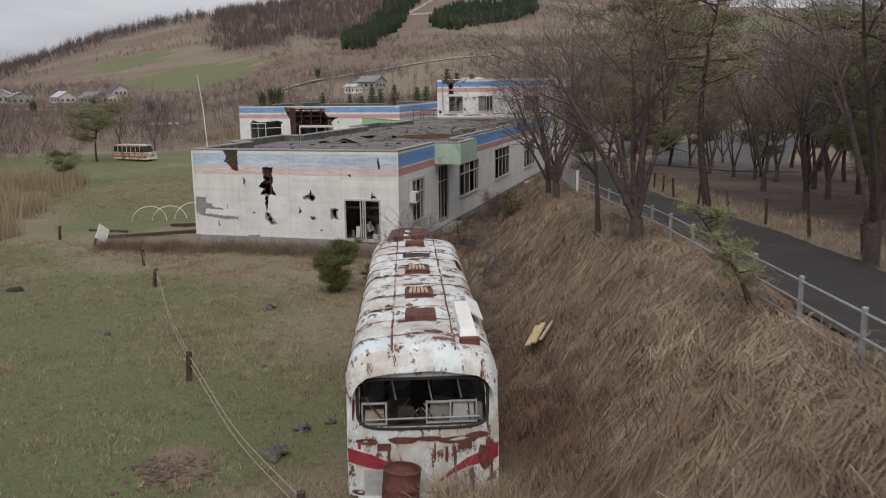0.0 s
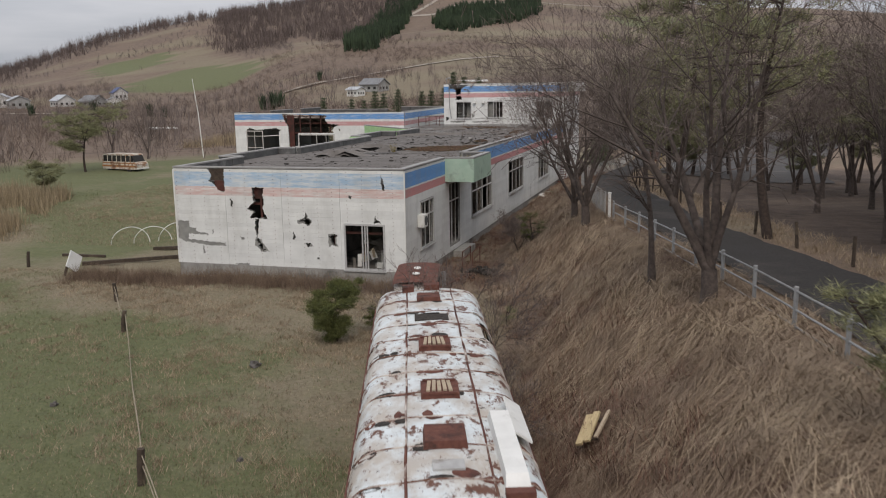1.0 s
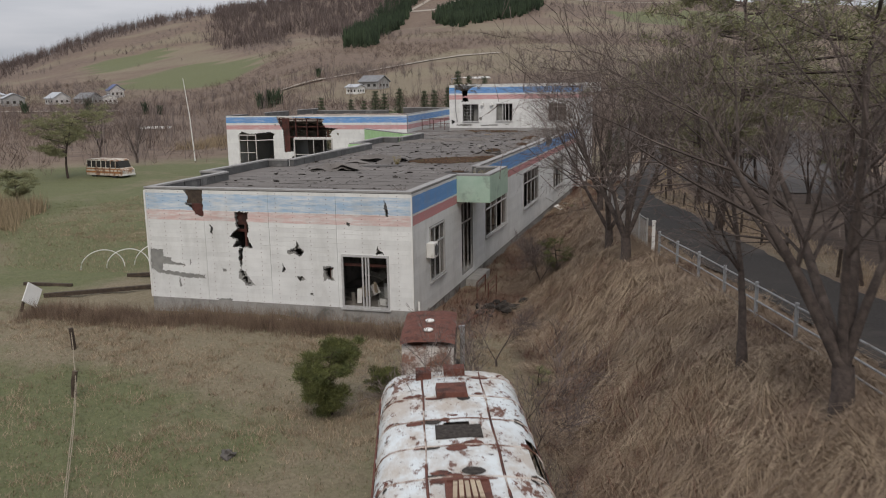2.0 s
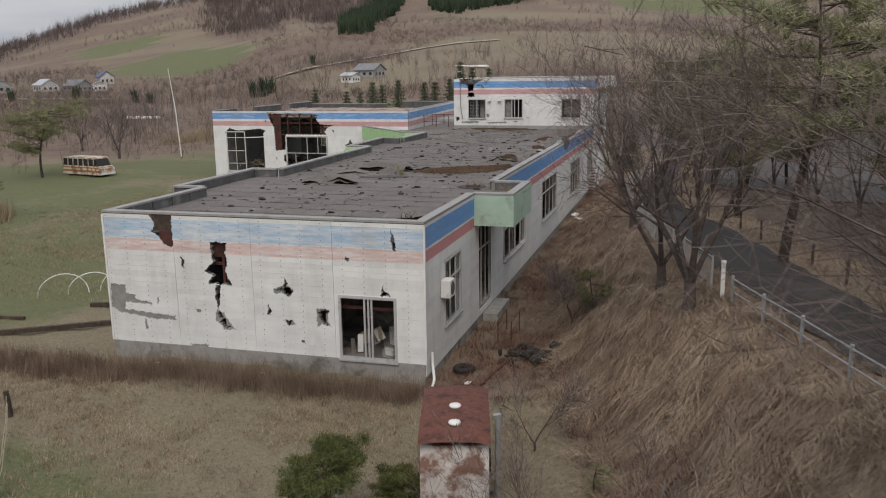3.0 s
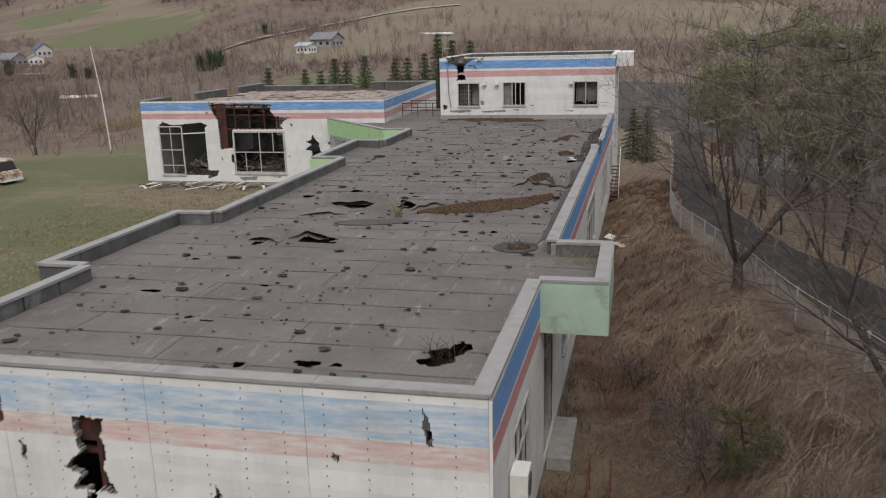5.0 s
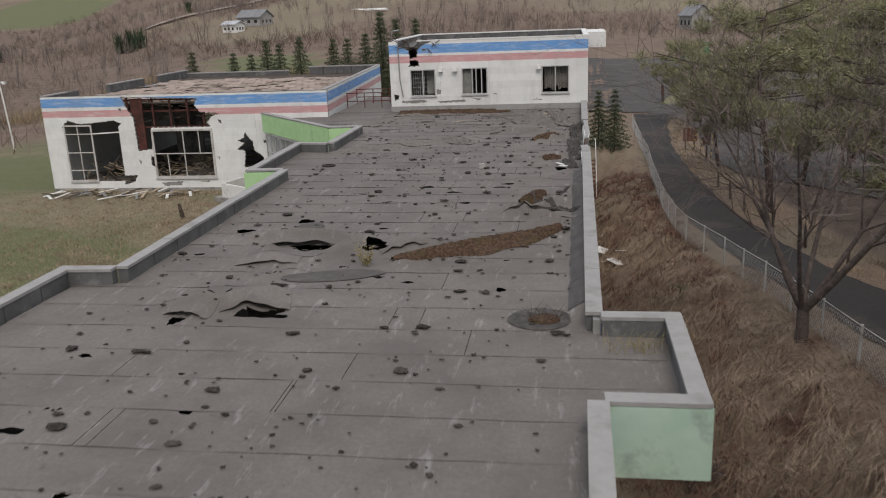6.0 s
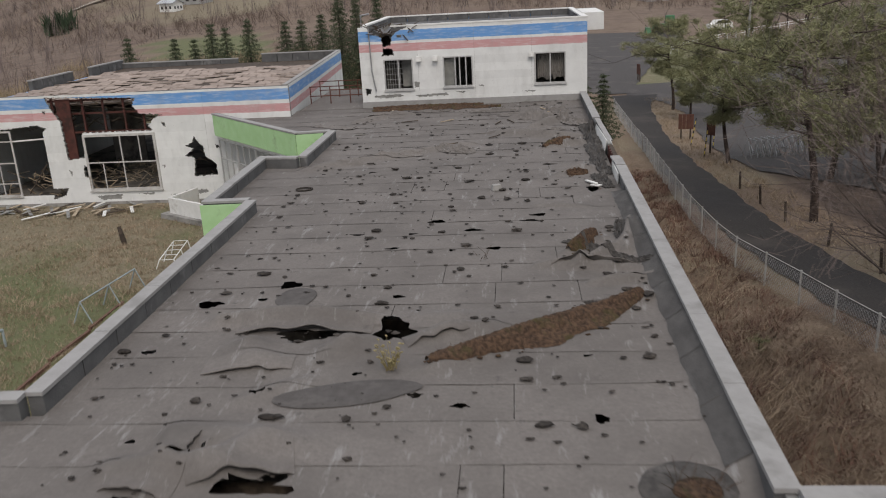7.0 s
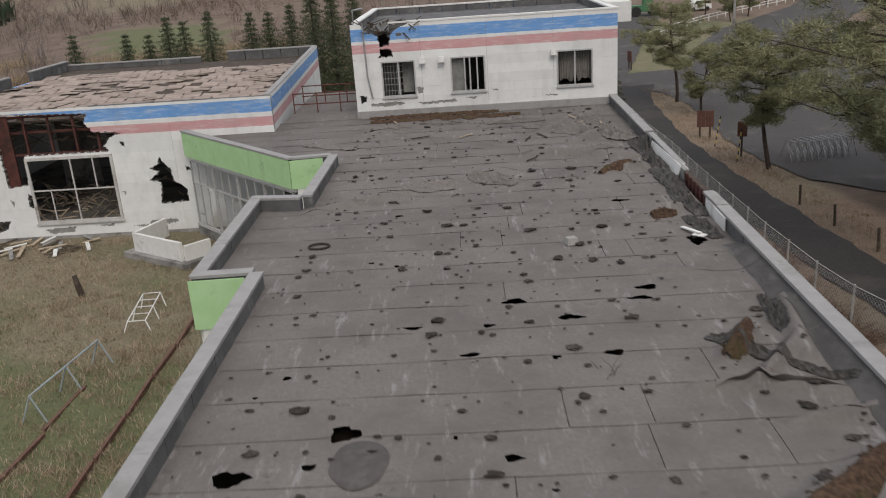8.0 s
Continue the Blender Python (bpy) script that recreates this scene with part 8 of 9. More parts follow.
# ---- beside the hall ----
ac = thing("outdoor_unit", pose(X1 + 0.22, 39.3, 1.65), "white rusted air-conditioner unit on the side wall", "air conditioner")
part("casing", Geo().box((0, 0, 0.28), (0.32, 0.55, 0.56)), WHITE_PAINT, ac)
part("fan_grille", Geo().tube([(0.16, 0, 0.28), (0.175, 0, 0.28)], 0.22, 16), UPSTAND, ac)
for yy in (-0.2, 0.2):
    part("bracket", Geo().bar((-0.2, yy, -0.02), (0.16, yy, -0.02), 0.04), GALV, ac)
solo("drain_pipe", Geo().tube([(X1 + 0.10, YF + 0.4, 0.2), (X1 + 0.14, YF + 0.3, -0.2), (X1 + 0.3, YF - 0.1, -0.5), (X1 + 0.35, YF - 0.5, gz(X1 + 0.35, YF - 0.5) + 0.03)], 0.045, 8), WHITE_PAINT, "loose white plastic drain pipe at the corner", "pipe")
for i, (x, y, sx, sy) in enumerate(((-11.9, 37.0, 0.35, 0.2), (-11.5, 37.6, 0.25, 0.14), (-11.8, 68.5, 0.7, 0.45), (-11.1, 66.9, 0.35, 0.4), (-11.35, 66.2, 0.95, 0.4), (-11.6, 67.3, 0.6, 0.2), (-21.9, 36.6, 0.18, 0.12), (-17.9, 36.4, 0.2, 0.12))):
    solo("board_scrap", Geo().box(None, (sx, sy, 0.02), m=Matrix.Translation((x, y, gz(x, y) + 0.12)) @ Matrix.Rotation(0.3 * (i % 3 - 1), 4, "X") @ Matrix.Rotation(i * 1.3, 4, "Z")), WHITE_PAINT, "broken scrap of white board in the weeds", "board", group="board scraps")
frame_red = thing("pipe_stand", pose(-11.6, 43.4, gz(-11.6, 43.4)), "low rusty red pipe stand beside the entrance", "pipe stand")
for yy in (-0.8, 0.8):
    part("leg", Geo().tube([(0, yy, -0.05), (0, yy, 0.8)], 0.025), RUST, frame_red)
    part("leg", Geo().tube([(0.5, yy, -0.05), (0.5, yy, 0.8)], 0.025), RUST, frame_red)
for z in (0.4, 0.78):
    part("rail", Geo().tube([(0, -0.8, z), (0, 0.8, z)], 0.022), RUST, frame_red)
    part("rail", Geo().tube([(0.5, -0.8, z), (0.5, 0.8, z)], 0.022), RUST, frame_red)
rub = Geo()
for i in range(40):
    x, y = -10.0 + random.gauss(0, 0.6), 40.6 + random.gauss(0, 0.5)
    rub.lump((x, y, gz(x, y) + random.uniform(0.05, 0.3)), (random.uniform(0.08, 0.25), random.uniform(0.06, 0.2), random.uniform(0.05, 0.14)), i, 0.6, 6, 4)
solo("rubbish_heap", rub, CLOD, "heap of dark rotting rubbish in the dry grass", "rubbish", kind="stuff")
solo("tyre", Geo().tube([(-11.95 + 0.27 * math.cos(a), 38.9 + 0.27 * math.sin(a), gz(-11.95, 38.9) + 0.12) for a in np.linspace(0, 2 * math.pi, 20)], 0.10, 8), BLACK, "old black tyre at the foot of the wall", "tyre", smooth=True)
solo("rusty_gutter", Geo().bar((-11.2, 36.8, gz(-11.2, 36.8) + 0.08), (-10.4, 43.0, gz(-10.4, 43.0) + 0.06), 0.10, 0.05), RUST, "fallen rusty gutter lying in the weeds", "gutter")

# ---- yard behind the hall ----
low = thing("planter_wall", pose(0, 0, gz(-31.5, 76.8)), "low white planter wall beside the entrance", "wall")
part("wall_side", Geo().bar((-32.9, 77.5, 0.62), (-30.4, 75.8, 0.62), 0.14, 0.8), WHITE_PAINT, low)
part("wall_side", Geo().bar((-32.9, 77.5, 0.62), (-32.2, 79.4, 0.62), 0.14, 0.8), WHITE_PAINT, low)
part("wall_end", Geo().bar((-30.3, 75.8, 0.55), (-29.5, 76.6, 0.55), 0.14, 0.65), WHITE_PAINT, low)
part("base_slab", Geo().bar((-33.1, 77.9, 0.12), (-29.8, 75.8, 0.12), 1.2, 0.26), CONCRETE, low, "stained concrete base")
swing = thing("swing_frame", pose(0, 0, 0), "pale blue steel tube swing frame in the yard", "swing frame")
PALE_BLUE = plain("pale_blue_paint", (0.25, 0.30, 0.31), (0.32, 0.37, 0.38), 5, (0.28, 0.22, 0.18), 2, 0.6, 0.6)
beam = [(-30.85, 64.2, 0.5), (-30.4, 67.6, 0.5)]
part("beam", Geo().tube(beam, 0.028), PALE_BLUE, swing)
for t in (0.0, 0.5, 1.0):
    p = Vector(beam[0]).lerp(Vector(beam[1]), t)
    for s in (-0.35, 0.35):
        part("leg", Geo().tube([p, (p.x + s, p.y, gz(p.x + s, p.y) - 0.05)], 0.024), PALE_BLUE, swing)
second = thing("low_bar", pose(0, 0, 0), "low pale blue steel exercise bar in the yard", "bar")
part("beam", Geo().tube([(-33.0, 60.0, 0.3), (-32.6, 62.4, 0.3)], 0.04), PALE_BLUE, second)
for x, y in ((-33.0, 60.0), (-32.6, 62.4)):
    part("leg", Geo().tube([(x, y, gz(x, y) - 0.05), (x, y, 0.32)], 0.04), PALE_BLUE, second)
lad = thing("climbing_frame", pose(-30.2, 70.9, gz(-30.2, 70.9), 0, 0, 4) @ Matrix.Scale(0.74, 4), "small white tube climbing frame leaning in the yard", "climbing frame")
for x in (-0.4, 0.4):
    part("side_rail", Geo().tube([(x, -1.35, 0.55), (x, 1.35, 0.80)], 0.028), WHITE_PAINT, lad)
    for yy in (-1.35, 0.0, 1.35):
        part("leg", Geo().tube([(x, yy, 0.66 + 0.09 * yy), (x * 1.6, yy - 0.15, -0.05)], 0.028), WHITE_PAINT, lad)
for yy in np.linspace(-1.35, 1.35, 5):
    part("rung", Geo().tube([(-0.4, yy, 0.675 + 0.0925 * yy), (0.4, yy, 0.675 + 0.0925 * yy)], 0.02), WHITE_PAINT, lad)
for i in range(5):
    y0 = 60.0 + i * 2.1
    part_y = y0 + 2.02
    solo("kerb_timber", Geo().bar((-28.35, y0, gz(-28.35, y0) + 0.07), (-28.38, part_y, gz(-28.38, part_y) + 0.07), 0.09, 0.14), plain("red_brown_timber_%d" % i, (0.105, 0.056, 0.042), (0.15, 0.085, 0.06), 6) if i == 0 else bpy.data.materials["red_brown_timber_0"], "red-brown timber kerb in the grass", "kerb", group="timber kerbs")
for i in range(3):
    y0 = 58.5 + i * 2.6
    solo("kerb_timber", Geo().bar((-30.4, y0, gz(-30.4, y0) + 0.05), (-30.3, y0 + 2.4, gz(-30.3, y0 + 2.4) + 0.05), 0.10, 0.10), bpy.data.materials["red_brown_timber_0"], "thin red-brown timber edging in the grass", "kerb", group="timber kerbs")
solo("tree_stump", Geo().tube([(-33.4, 73.2, gz(-33.4, 73.2) - 0.05), (-33.5, 73.2, 0.25), (-33.6, 73.3, 0.55)], [0.13, 0.11, 0.09], 8), DARK_WOOD, "short dark tree stump in the yard", "stump")
for i in range(44):
    x, y = random.uniform(-44.5, -35.5), random.uniform(78.0, 80.1)
    a = random.uniform(0, 3.1)
    d = Vector((math.cos(a), math.sin(a), 0)) * random.uniform(0.25, 0.7)
    c = Vector((x, y, gz(x, y) + 0.08))
    solo("fallen_board", Geo().bar(c - d, c + d + Vector((0, 0, 0.1)), 0.16, 0.03), (WHITE_PAINT, PALE_WOOD, UNDERLAY, DARK_WOOD)[i % 4], "broken pale board fallen below the torn wall", "board", group="fallen boards")

# flagpole and minibus
solo("flagpole", Geo().tube([(-60.0, 98.0, gz(-60, 98) - 0.1), (-60.4, 98.1, 5.0), (-61.0, 98.2, 9.4)], [0.07, 0.055, 0.035], 8), WHITE_PAINT, "slim white flagpole leaning slightly", "flagpole")
mini = thing("minibus", pose(-58.2, 79.8, gz(-58.2, 79.8) - 0.05, 0, 0, -12) @ Matrix.Scale(0.86, 4), "old cream and orange-brown minibus parked in the grass", "minibus")
CREAM = plain("cream_paint", (0.50, 0.47, 0.40), (0.58, 0.55, 0.48), 4, (0.26, 0.15, 0.09), 1.6, 0.47, 0.5)
ORANGE = plain("orange_brown_paint", (0.30, 0.13, 0.05), (0.38, 0.18, 0.07), 4, (0.15, 0.075, 0.045), 1.6, 0.48, 0.55)
hull = [(-2.75, 0.35), (-2.8, 1.0), (-2.72, 1.25), (2.55, 1.25), (2.95, 1.0), (3.0, 0.35)]
part("body", Geo().prism(hull, 1, -0.98, 0.98), CREAM, mini, "cream lower body")
part("stripe", Geo().box((0.05, 0, 0.72), (5.72, 2.0, 0.22)).box((0.05, 0, 1.08), (5.5, 1.985, 0.12)), ORANGE, mini, "orange-brown side stripes")
part("roof", Geo().prism([(-2.7, 2.0), (-2.6, 2.12), (-2.2, 2.18), (1.9, 2.18), (2.15, 2.1), (2.2, 2.0)], 1, -0.92, 0.92), CREAM, mini, "pale roof")
for s in (-1, 1):
    for k in range(7):
        x = -2.66 + k * 0.78
        part("pillar", Geo().bar((x, s * 0.95, 1.24), (x, s * 0.90, 2.02), 0.07, 0.06), CREAM, mini)
    part("window_band", Geo().prism([(-2.66, 1.26), (2.5, 1.26), (2.12, 1.98), (-2.62, 1.98)], 1, s * 0.86 - 0.01, s * 0.86 + 0.01), BLACK, mini, "dark empty side windows")
    for x in (-1.6, 1.75):
        part("wheel", Geo().tube([(x, s * 0.78, 0.36), (x, s * 0.97, 0.36)], 0.36, 14), BLACK, mini)
    part("headlamp", Geo().tube([(2.93, s * 0.68, 0.85), (3.03, s * 0.68, 0.85)], 0.11, 12), GREY_TRIM, mini)
part("windscreen", Geo().prism([(2.52, 1.27), (2.58, 1.27), (2.2, 1.98), (2.14, 1.98)], 1, -0.82, 0.82), BLACK, mini, "dark windscreen opening")
part("bumper", Geo().box((3.03, 0, 0.45), (0.1, 1.9, 0.16)), WHITE_PAINT, mini)

# ---- far end of the lane ----
PALE_ASPHALT = plain("worn_asphalt", (0.052, 0.048, 0.046), (0.078, 0.072, 0.069), 9.0, (0.100, 0.090, 0.082), 0.3, 0.54, 0.9, 0.4, 60)
ribbon("road", [(4.0, 9.5, 71), (-0.6, 10, 79), (-3.2, 10, 83), (-3.7, 10.5, 88), (-3.6, 11, 94), (-3.0, 12, 100), (-2.3, 13, 108), (-2.9, 15, 114), (-5.6, 16, 118), (-5.4, 17, 123.5), (1.8, 18, 125), (4.0, 21, 133), (11.6, 26, 150), (27.8, 40, 171), (52, 66, 215)], 0.04, "grey asphalt road and forecourt", PALE_ASPHALT, cuts=10)
ribbon("car_park", [(-12, -3.9, 119), (-13, -3.9, 124), (-14, -0.6, 136), (-15, 1.8, 145), (-16, 6.5, 160), (-15, 10, 172)], 0.055, "grey asphalt car park behind the block", PALE_ASPHALT, cuts=6)
board = thing("sign_board", pose(-4.5, 96.0, gz(-4.5, 96.0), 0, 0, -8), "brown wooden sign board on two posts", "sign", "lane signs")
BROWN = plain("brown_stain", (0.085, 0.040, 0.030), (0.12, 0.058, 0.042), 6, rough=0.8)
for i in range(4):
    part("board", Geo().box((-0.375 + i * 0.25, 0, 1.2), (0.23, 0.05, 1.0)), BROWN, board)
for x in (-0.3, 0.3):
    part("post", Geo().box((x, 0.06, 0.6), (0.1, 0.1, 1.4)), DARK_WOOD, board)
copy_thing(board, pose(-3.4, 126.2, gz(-3.4, 126.2), 0, 0, -80))
small = thing("sign_board", pose(-4.3, 89.6, gz(-4.3, 89.6), 0, 0, -20), "narrow brown sign board on one post", "sign", "lane signs")
part("board", Geo().box((0, 0, 1.5), (0.5, 0.06, 0.8)), BROWN, small)
part("post", Geo().box((0, 0.06, 0.9), (0.1, 0.1, 1.9)), DARK_WOOD, small)
YELLOW = plain("yellow_paint", (0.50, 0.38, 0.07), (0.58, 0.45, 0.1), 6, rough=0.6)
for x, y, tilt in ((-4.75, 93.0, 9), (-4.95, 88.2, 5), (-3.7, 91.5, 3)):
    pole = thing("striped_pole", pose(x, y, gz(x, y), 0, tilt, 0), "leaning yellow and black striped marker pole", "pole", "striped poles")
    for i in range(9):
        part("band", Geo().tube([(0, 0, i * 0.2), (0, 0, i * 0.2 + 0.198)], 0.03, 8), (BLACK, YELLOW)[i % 2], pole)
for k in range(9):
    rack = thing("folding_barrier", pose(-2.4 + k * 0.38, 87.6 + 0.09 * k, gz(-2.4 + k * 0.38, 87.6), 0, 0, 15), "grey steel folding barrier stacked on the verge", "barrier", "stacked barriers")
    for s in (-0.5, 0.5):
        part("leg", Geo().tube([(-0.35, s, 0), (0.0, s, 1.05), (0.35, s, 0)], 0.03), GALV, rack)
    part("bar", Geo().tube([(0, -0.5, 1.05), (0, 0.5, 1.05)], 0.03), GALV, rack)
    part("bar", Geo().tube([(-0.2, -0.5, 0.45), (0.2, 0.5, 0.6)], 0.025), GALV, rack)
    part("brace", Geo().tube([(-0.3, -0.5, 0.15), (0.0, 0.5, 1.05)], 0.025), GALV, rack)
side_stair = thing("steel_stair", pose(X1 + 0.6, 79.5, gz(X1 + 0.6, 79.5)), "rusty steel stair with white rails by the block", "stair")
for i in range(10):
    part("tread", Geo().box((0, i * 0.27, 0.2 + i * 0.19), (0.9, 0.28, 0.04)), RUST, side_stair)
for s in (-0.45, 0.45):
    part("stringer", Geo().bar((s, -0.1, 0.1), (s, 2.6, 2.0), 0.05, 0.18), RUST, side_stair)
    part("rail", Geo().tube([(s, -0.1, 1.1), (s, 2.6, 3.0), (s, 3.6, 3.0)], 0.025), WHITE_PAINT, side_stair)
    for i in range(4):
        part("baluster", Geo().tube([(s, i * 0.85, 0.2 + i * 0.6), (s, i * 0.85, 1.15 + i * 0.6)], 0.02), WHITE_PAINT, side_stair)
white_fence = thing("white_rail_fence", pose(0, 0, 0), "white rail fence along the far road", "fence")
line = [(2.3, 144.8), (6.5, 151), (11.5, 157.5), (18, 165), (25, 172), (32.8, 179.9)]
for (xa, ya), (xb, yb) in zip(line[:-1], line[1:]):
    for k in range(4):
        x, y = xa + (xb - xa) * k / 4, ya + (yb - ya) * k / 4
        part("post", Geo().box((x, y, gz(x, y) + 0.45), (0.1, 0.1, 1.0)), WHITE_PAINT, white_fence)
    for z in (0.5, 0.85):
        part("rail", Geo().bar((xa, ya, gz(xa, ya) + z), (xb, yb, gz(xb, yb) + z), 0.07), WHITE_PAINT, white_fence)
tractor = thing("tractor", pose(6.8, 168.5, gz(6.8, 168.5), 0, 0, 0), "green wheeled loader parked at the car park", "tractor")
TGREEN = plain("tractor_green", (0.05, 0.14, 0.07), (0.07, 0.18, 0.09), 3, rough=0.5)
part("body", Geo().box((-0.6, 0, 1.1), (3.2, 1.4, 0.9)).box((0.9, 0, 1.0), (1.2, 1.3, 0.6)), TGREEN, tractor)
part("cab", Geo().box((0.2, 0, 2.1), (1.3, 1.3, 1.2), taper=0.9), TGREEN, tractor)
part("bucket", Geo().box((-2.9, 0, 0.7), (0.8, 1.9, 0.8), taper=0.8), TGREEN, tractor)
for x in (-1.5, 1.1):
    for s in (-0.8, 0.8):
        part("wheel", Geo().tube([(x, s - 0.2, 0.7), (x, s + 0.2, 0.7)], 0.7, 16), BLACK, tractor)
car = thing("car", pose(15.0, 172, gz(15.0, 172), 0, 0, 15), "small white car parked at the car park", "car")
part("body", Geo().prism([(-1.8, 0.3), (-1.8, 0.9), (-1.2, 1.0), (-0.7, 1.5), (1.0, 1.5), (1.7, 1.0), (1.8, 0.3)], 1, -0.75, 0.75), WHITE_PAINT, car)
part("window", Geo().prism([(-1.05, 1.0), (-0.65, 1.42), (0.95, 1.42), (1.45, 1.0)], 1, -0.765, 0.765), BLACK, car)
for x in (-1.1, 1.1):
    for s in (-0.7, 0.7):
        part("wheel", Geo().tube([(x, s - 0.1, 0.3), (x, s + 0.1, 0.3)], 0.3, 12), BLACK, car)
solo("utility_pole", Geo().tube([(13.5, 150, gz(13.5, 150)), (13.5, 150, 9)], [0.16, 0.12], 8), CONCRETE, "grey concrete utility pole beside the road", "utility pole")


# ---- valley and hills ----
def polar(az, r):
    a = math.radians(az)
    return 0.5 - r * math.sin(a), -1.7 + r * math.cos(a)


def house(az, r, w, d, h, rise, turn, wall, roofm, label):
    x, y = polar(az, r)
    ob = thing("house", pose(x, y, gz(x, y) - 0.2, 0, 0, turn), label, "house", "houses in the valley")
    part("wall", Geo().prism([(-w / 2, 0), (-w / 2, h), (0, h + rise), (w / 2, h), (w / 2, 0)], 1, -d / 2, d / 2), wall, ob)
    g = Geo()
    for s in (-1, 1):
        g.add([(s * (w / 2 + 0.4), -d / 2 - 0.4, h - rise * 0.8 / w), (0, -d / 2 - 0.4, h + rise + 0.1), (0, d / 2 + 0.4, h + rise + 0.1), (s * (w / 2 + 0.4), d / 2 + 0.4, h - rise * 0.8 / w),
               (s * (w / 2 + 0.4), -d / 2 - 0.4, h - rise * 0.8 / w + 0.2), (0, -d / 2 - 0.4, h + rise + 0.3), (0, d / 2 + 0.4, h + rise + 0.3), (s * (w / 2 + 0.4), d / 2 + 0.4, h - rise * 0.8 / w + 0.2)],
              [(0, 1, 2, 3), (4, 5, 6, 7), (0, 4, 5, 1), (2, 3, 7, 6), (0, 3, 7, 4)])
    part("roof", g, roofm, ob)
    for k in range(3):
        part("window", Geo().box((-w * 0.3 + k * w * 0.3, -d / 2 - 0.02, h * 0.5), (w * 0.13, 0.06, h * 0.32)), BLACK, ob)
        part("window", Geo().box((-w / 2 - 0.02, -d * 0.3 + k * d * 0.3, h * 0.5), (0.06, d * 0.13, h * 0.32)), BLACK, ob)


GREY_ROOF = plain("grey_roof", (0.16, 0.165, 0.17), (0.21, 0.215, 0.22), 1, rough=0.6)
PALE_ROOF = plain("pale_metal_roof", (0.34, 0.36, 0.38), (0.42, 0.44, 0.46), 1, rough=0.5)
BLUE_ROOF = plain("blue_metal_roof", (0.04, 0.07, 0.17), (0.06, 0.09, 0.2), 1, rough=0.5)
WALLS = [plain("pale_house_wall", (0.45, 0.44, 0.42), (0.52, 0.51, 0.49), 1), plain("grey_house_wall", (0.26, 0.26, 0.25), (0.32, 0.32, 0.31), 1)]
house(39.6, 405, 7, 9.5, 2.8, 2.1, 60, WALLS[0], PALE_ROOF, "pale house with grey metal roof in the valley")
house(37.9, 400, 7.6, 9, 2.2, 2.2, 75, WALLS[1], GREY_ROOF, "low grey shed with grey roof in the valley")
house(36.7, 392, 5.4, 7, 2.7, 1.1, 40, WHITE_PAINT, PALE_ROOF, "white barn in the valley")
house(36.4, 430, 6.2, 7, 3.4, 2.2, 50, WALLS[0], BLUE_ROOF, "house with dark blue roof in the valley")
house(42.0, 410, 8, 9, 3.4, 1.8, 50, WALLS[1], PALE_ROOF, "grey house with pale roof in the valley")
house(42.9, 425, 7, 7, 4.4, 1.6, 30, WALLS[0], PALE_ROOF, "pale house with pale roof in the valley")
house(20.5, 270, 5, 7.5, 2.3, 1.5, 70, WALLS[1], GREY_ROOF, "pale bungalow with grey roof at the foot of the hill")
house(21.7, 258, 3.4, 4, 2.0, 0.6, 70, WHITE_PAINT, PALE_ROOF, "small white shed at the foot of the hill")
house(-3.5, 240, 5, 6, 3.4, 2.0, 20, WALLS[1], GREY_ROOF, "weathered grey hut on the far slope")
for az, r, w, turn in ((33.9, 212, 7, 20), (14.2, 285, 14, -30)):
    x, y = polar(az, r)
    solo("plastic_tunnel", Geo().prism([(0.8 * math.cos(a), 0.55 * math.sin(a) * (1 + 0.15 * math.sin(5 * a))) for a in np.linspace(0, math.pi, 8)], 0, -w / 2, w / 2), WHITE_PAINT, "long low heap under white plastic sheeting", "sheeting", group="field sheeting", m=pose(x, y, gz(x, y) - 0.1, 0, 0, turn))
SHEEPTRACK = plain("gravel_road", (0.27, 0.235, 0.19), (0.34, 0.30, 0.25), 1)


def track(pts, w, label):
    """A road over the hills along polar points."""
    P = [Vector((*polar(a, r), 0)) for a, r in pts]
    line = []
    for a, b in zip(P[:-1], P[1:]):
        line += [a.lerp(b, t) for t in np.linspace(0, 1, 14, endpoint=False)]
    v = []
    for i, p in enumerate(line):
        d = (line[min(i + 1, len(line) - 1)] - line[max(i - 1, 0)]).normalized()
        s = Vector((-d.y, d.x, 0)) * w / 2
        for q in (p - s, p + s):
            v.append((q.x, q.y, gz(q.x, q.y) + 0.35))
    solo("hill_track", Geo().add(v, [(2 * i, 2 * i + 1, 2 * i + 3, 2 * i + 2) for i in range(len(line) - 1)]), SHEEPTRACK, label, "road", kind="structure")


track([(14.5, 760), (16.5, 735), (18.2, 760), (16.8, 800), (15.6, 840)], 6, "pale winding track on the far hill")
track([(14.5, 760), (11, 770), (6, 800), (0, 820)], 4, "pale track across the far hill")
track([(27, 300), (22, 330), (17, 370), (12, 410)], 3, "pale field track at the foot of the hill")
track([(47, 355), (43, 360), (40, 350), (36, 338)], 5, "pale lane through the valley hamlet")

# bare woods on the ridges, scrub in the valley, planted conifers
# far woods: brown greyed towards violet, distance haze mixed into the colour
HAZE_WOOD = plain("hazed_bare_wood", (0.120, 0.096, 0.088), (0.19, 0.156, 0.142), 0.05, rough=0.95, bump=0, island=0.35)
DARK_WOODLAND = plain("far_dark_wood", (0.082, 0.064, 0.059), (0.150, 0.118, 0.106), 0.05, rough=0.95, bump=0, island=0.35)
SCRUB = plain("valley_scrub", (0.098, 0.072, 0.058), (0.18, 0.138, 0.112), 0.05, rough=0.95, bump=0, island=0.4)
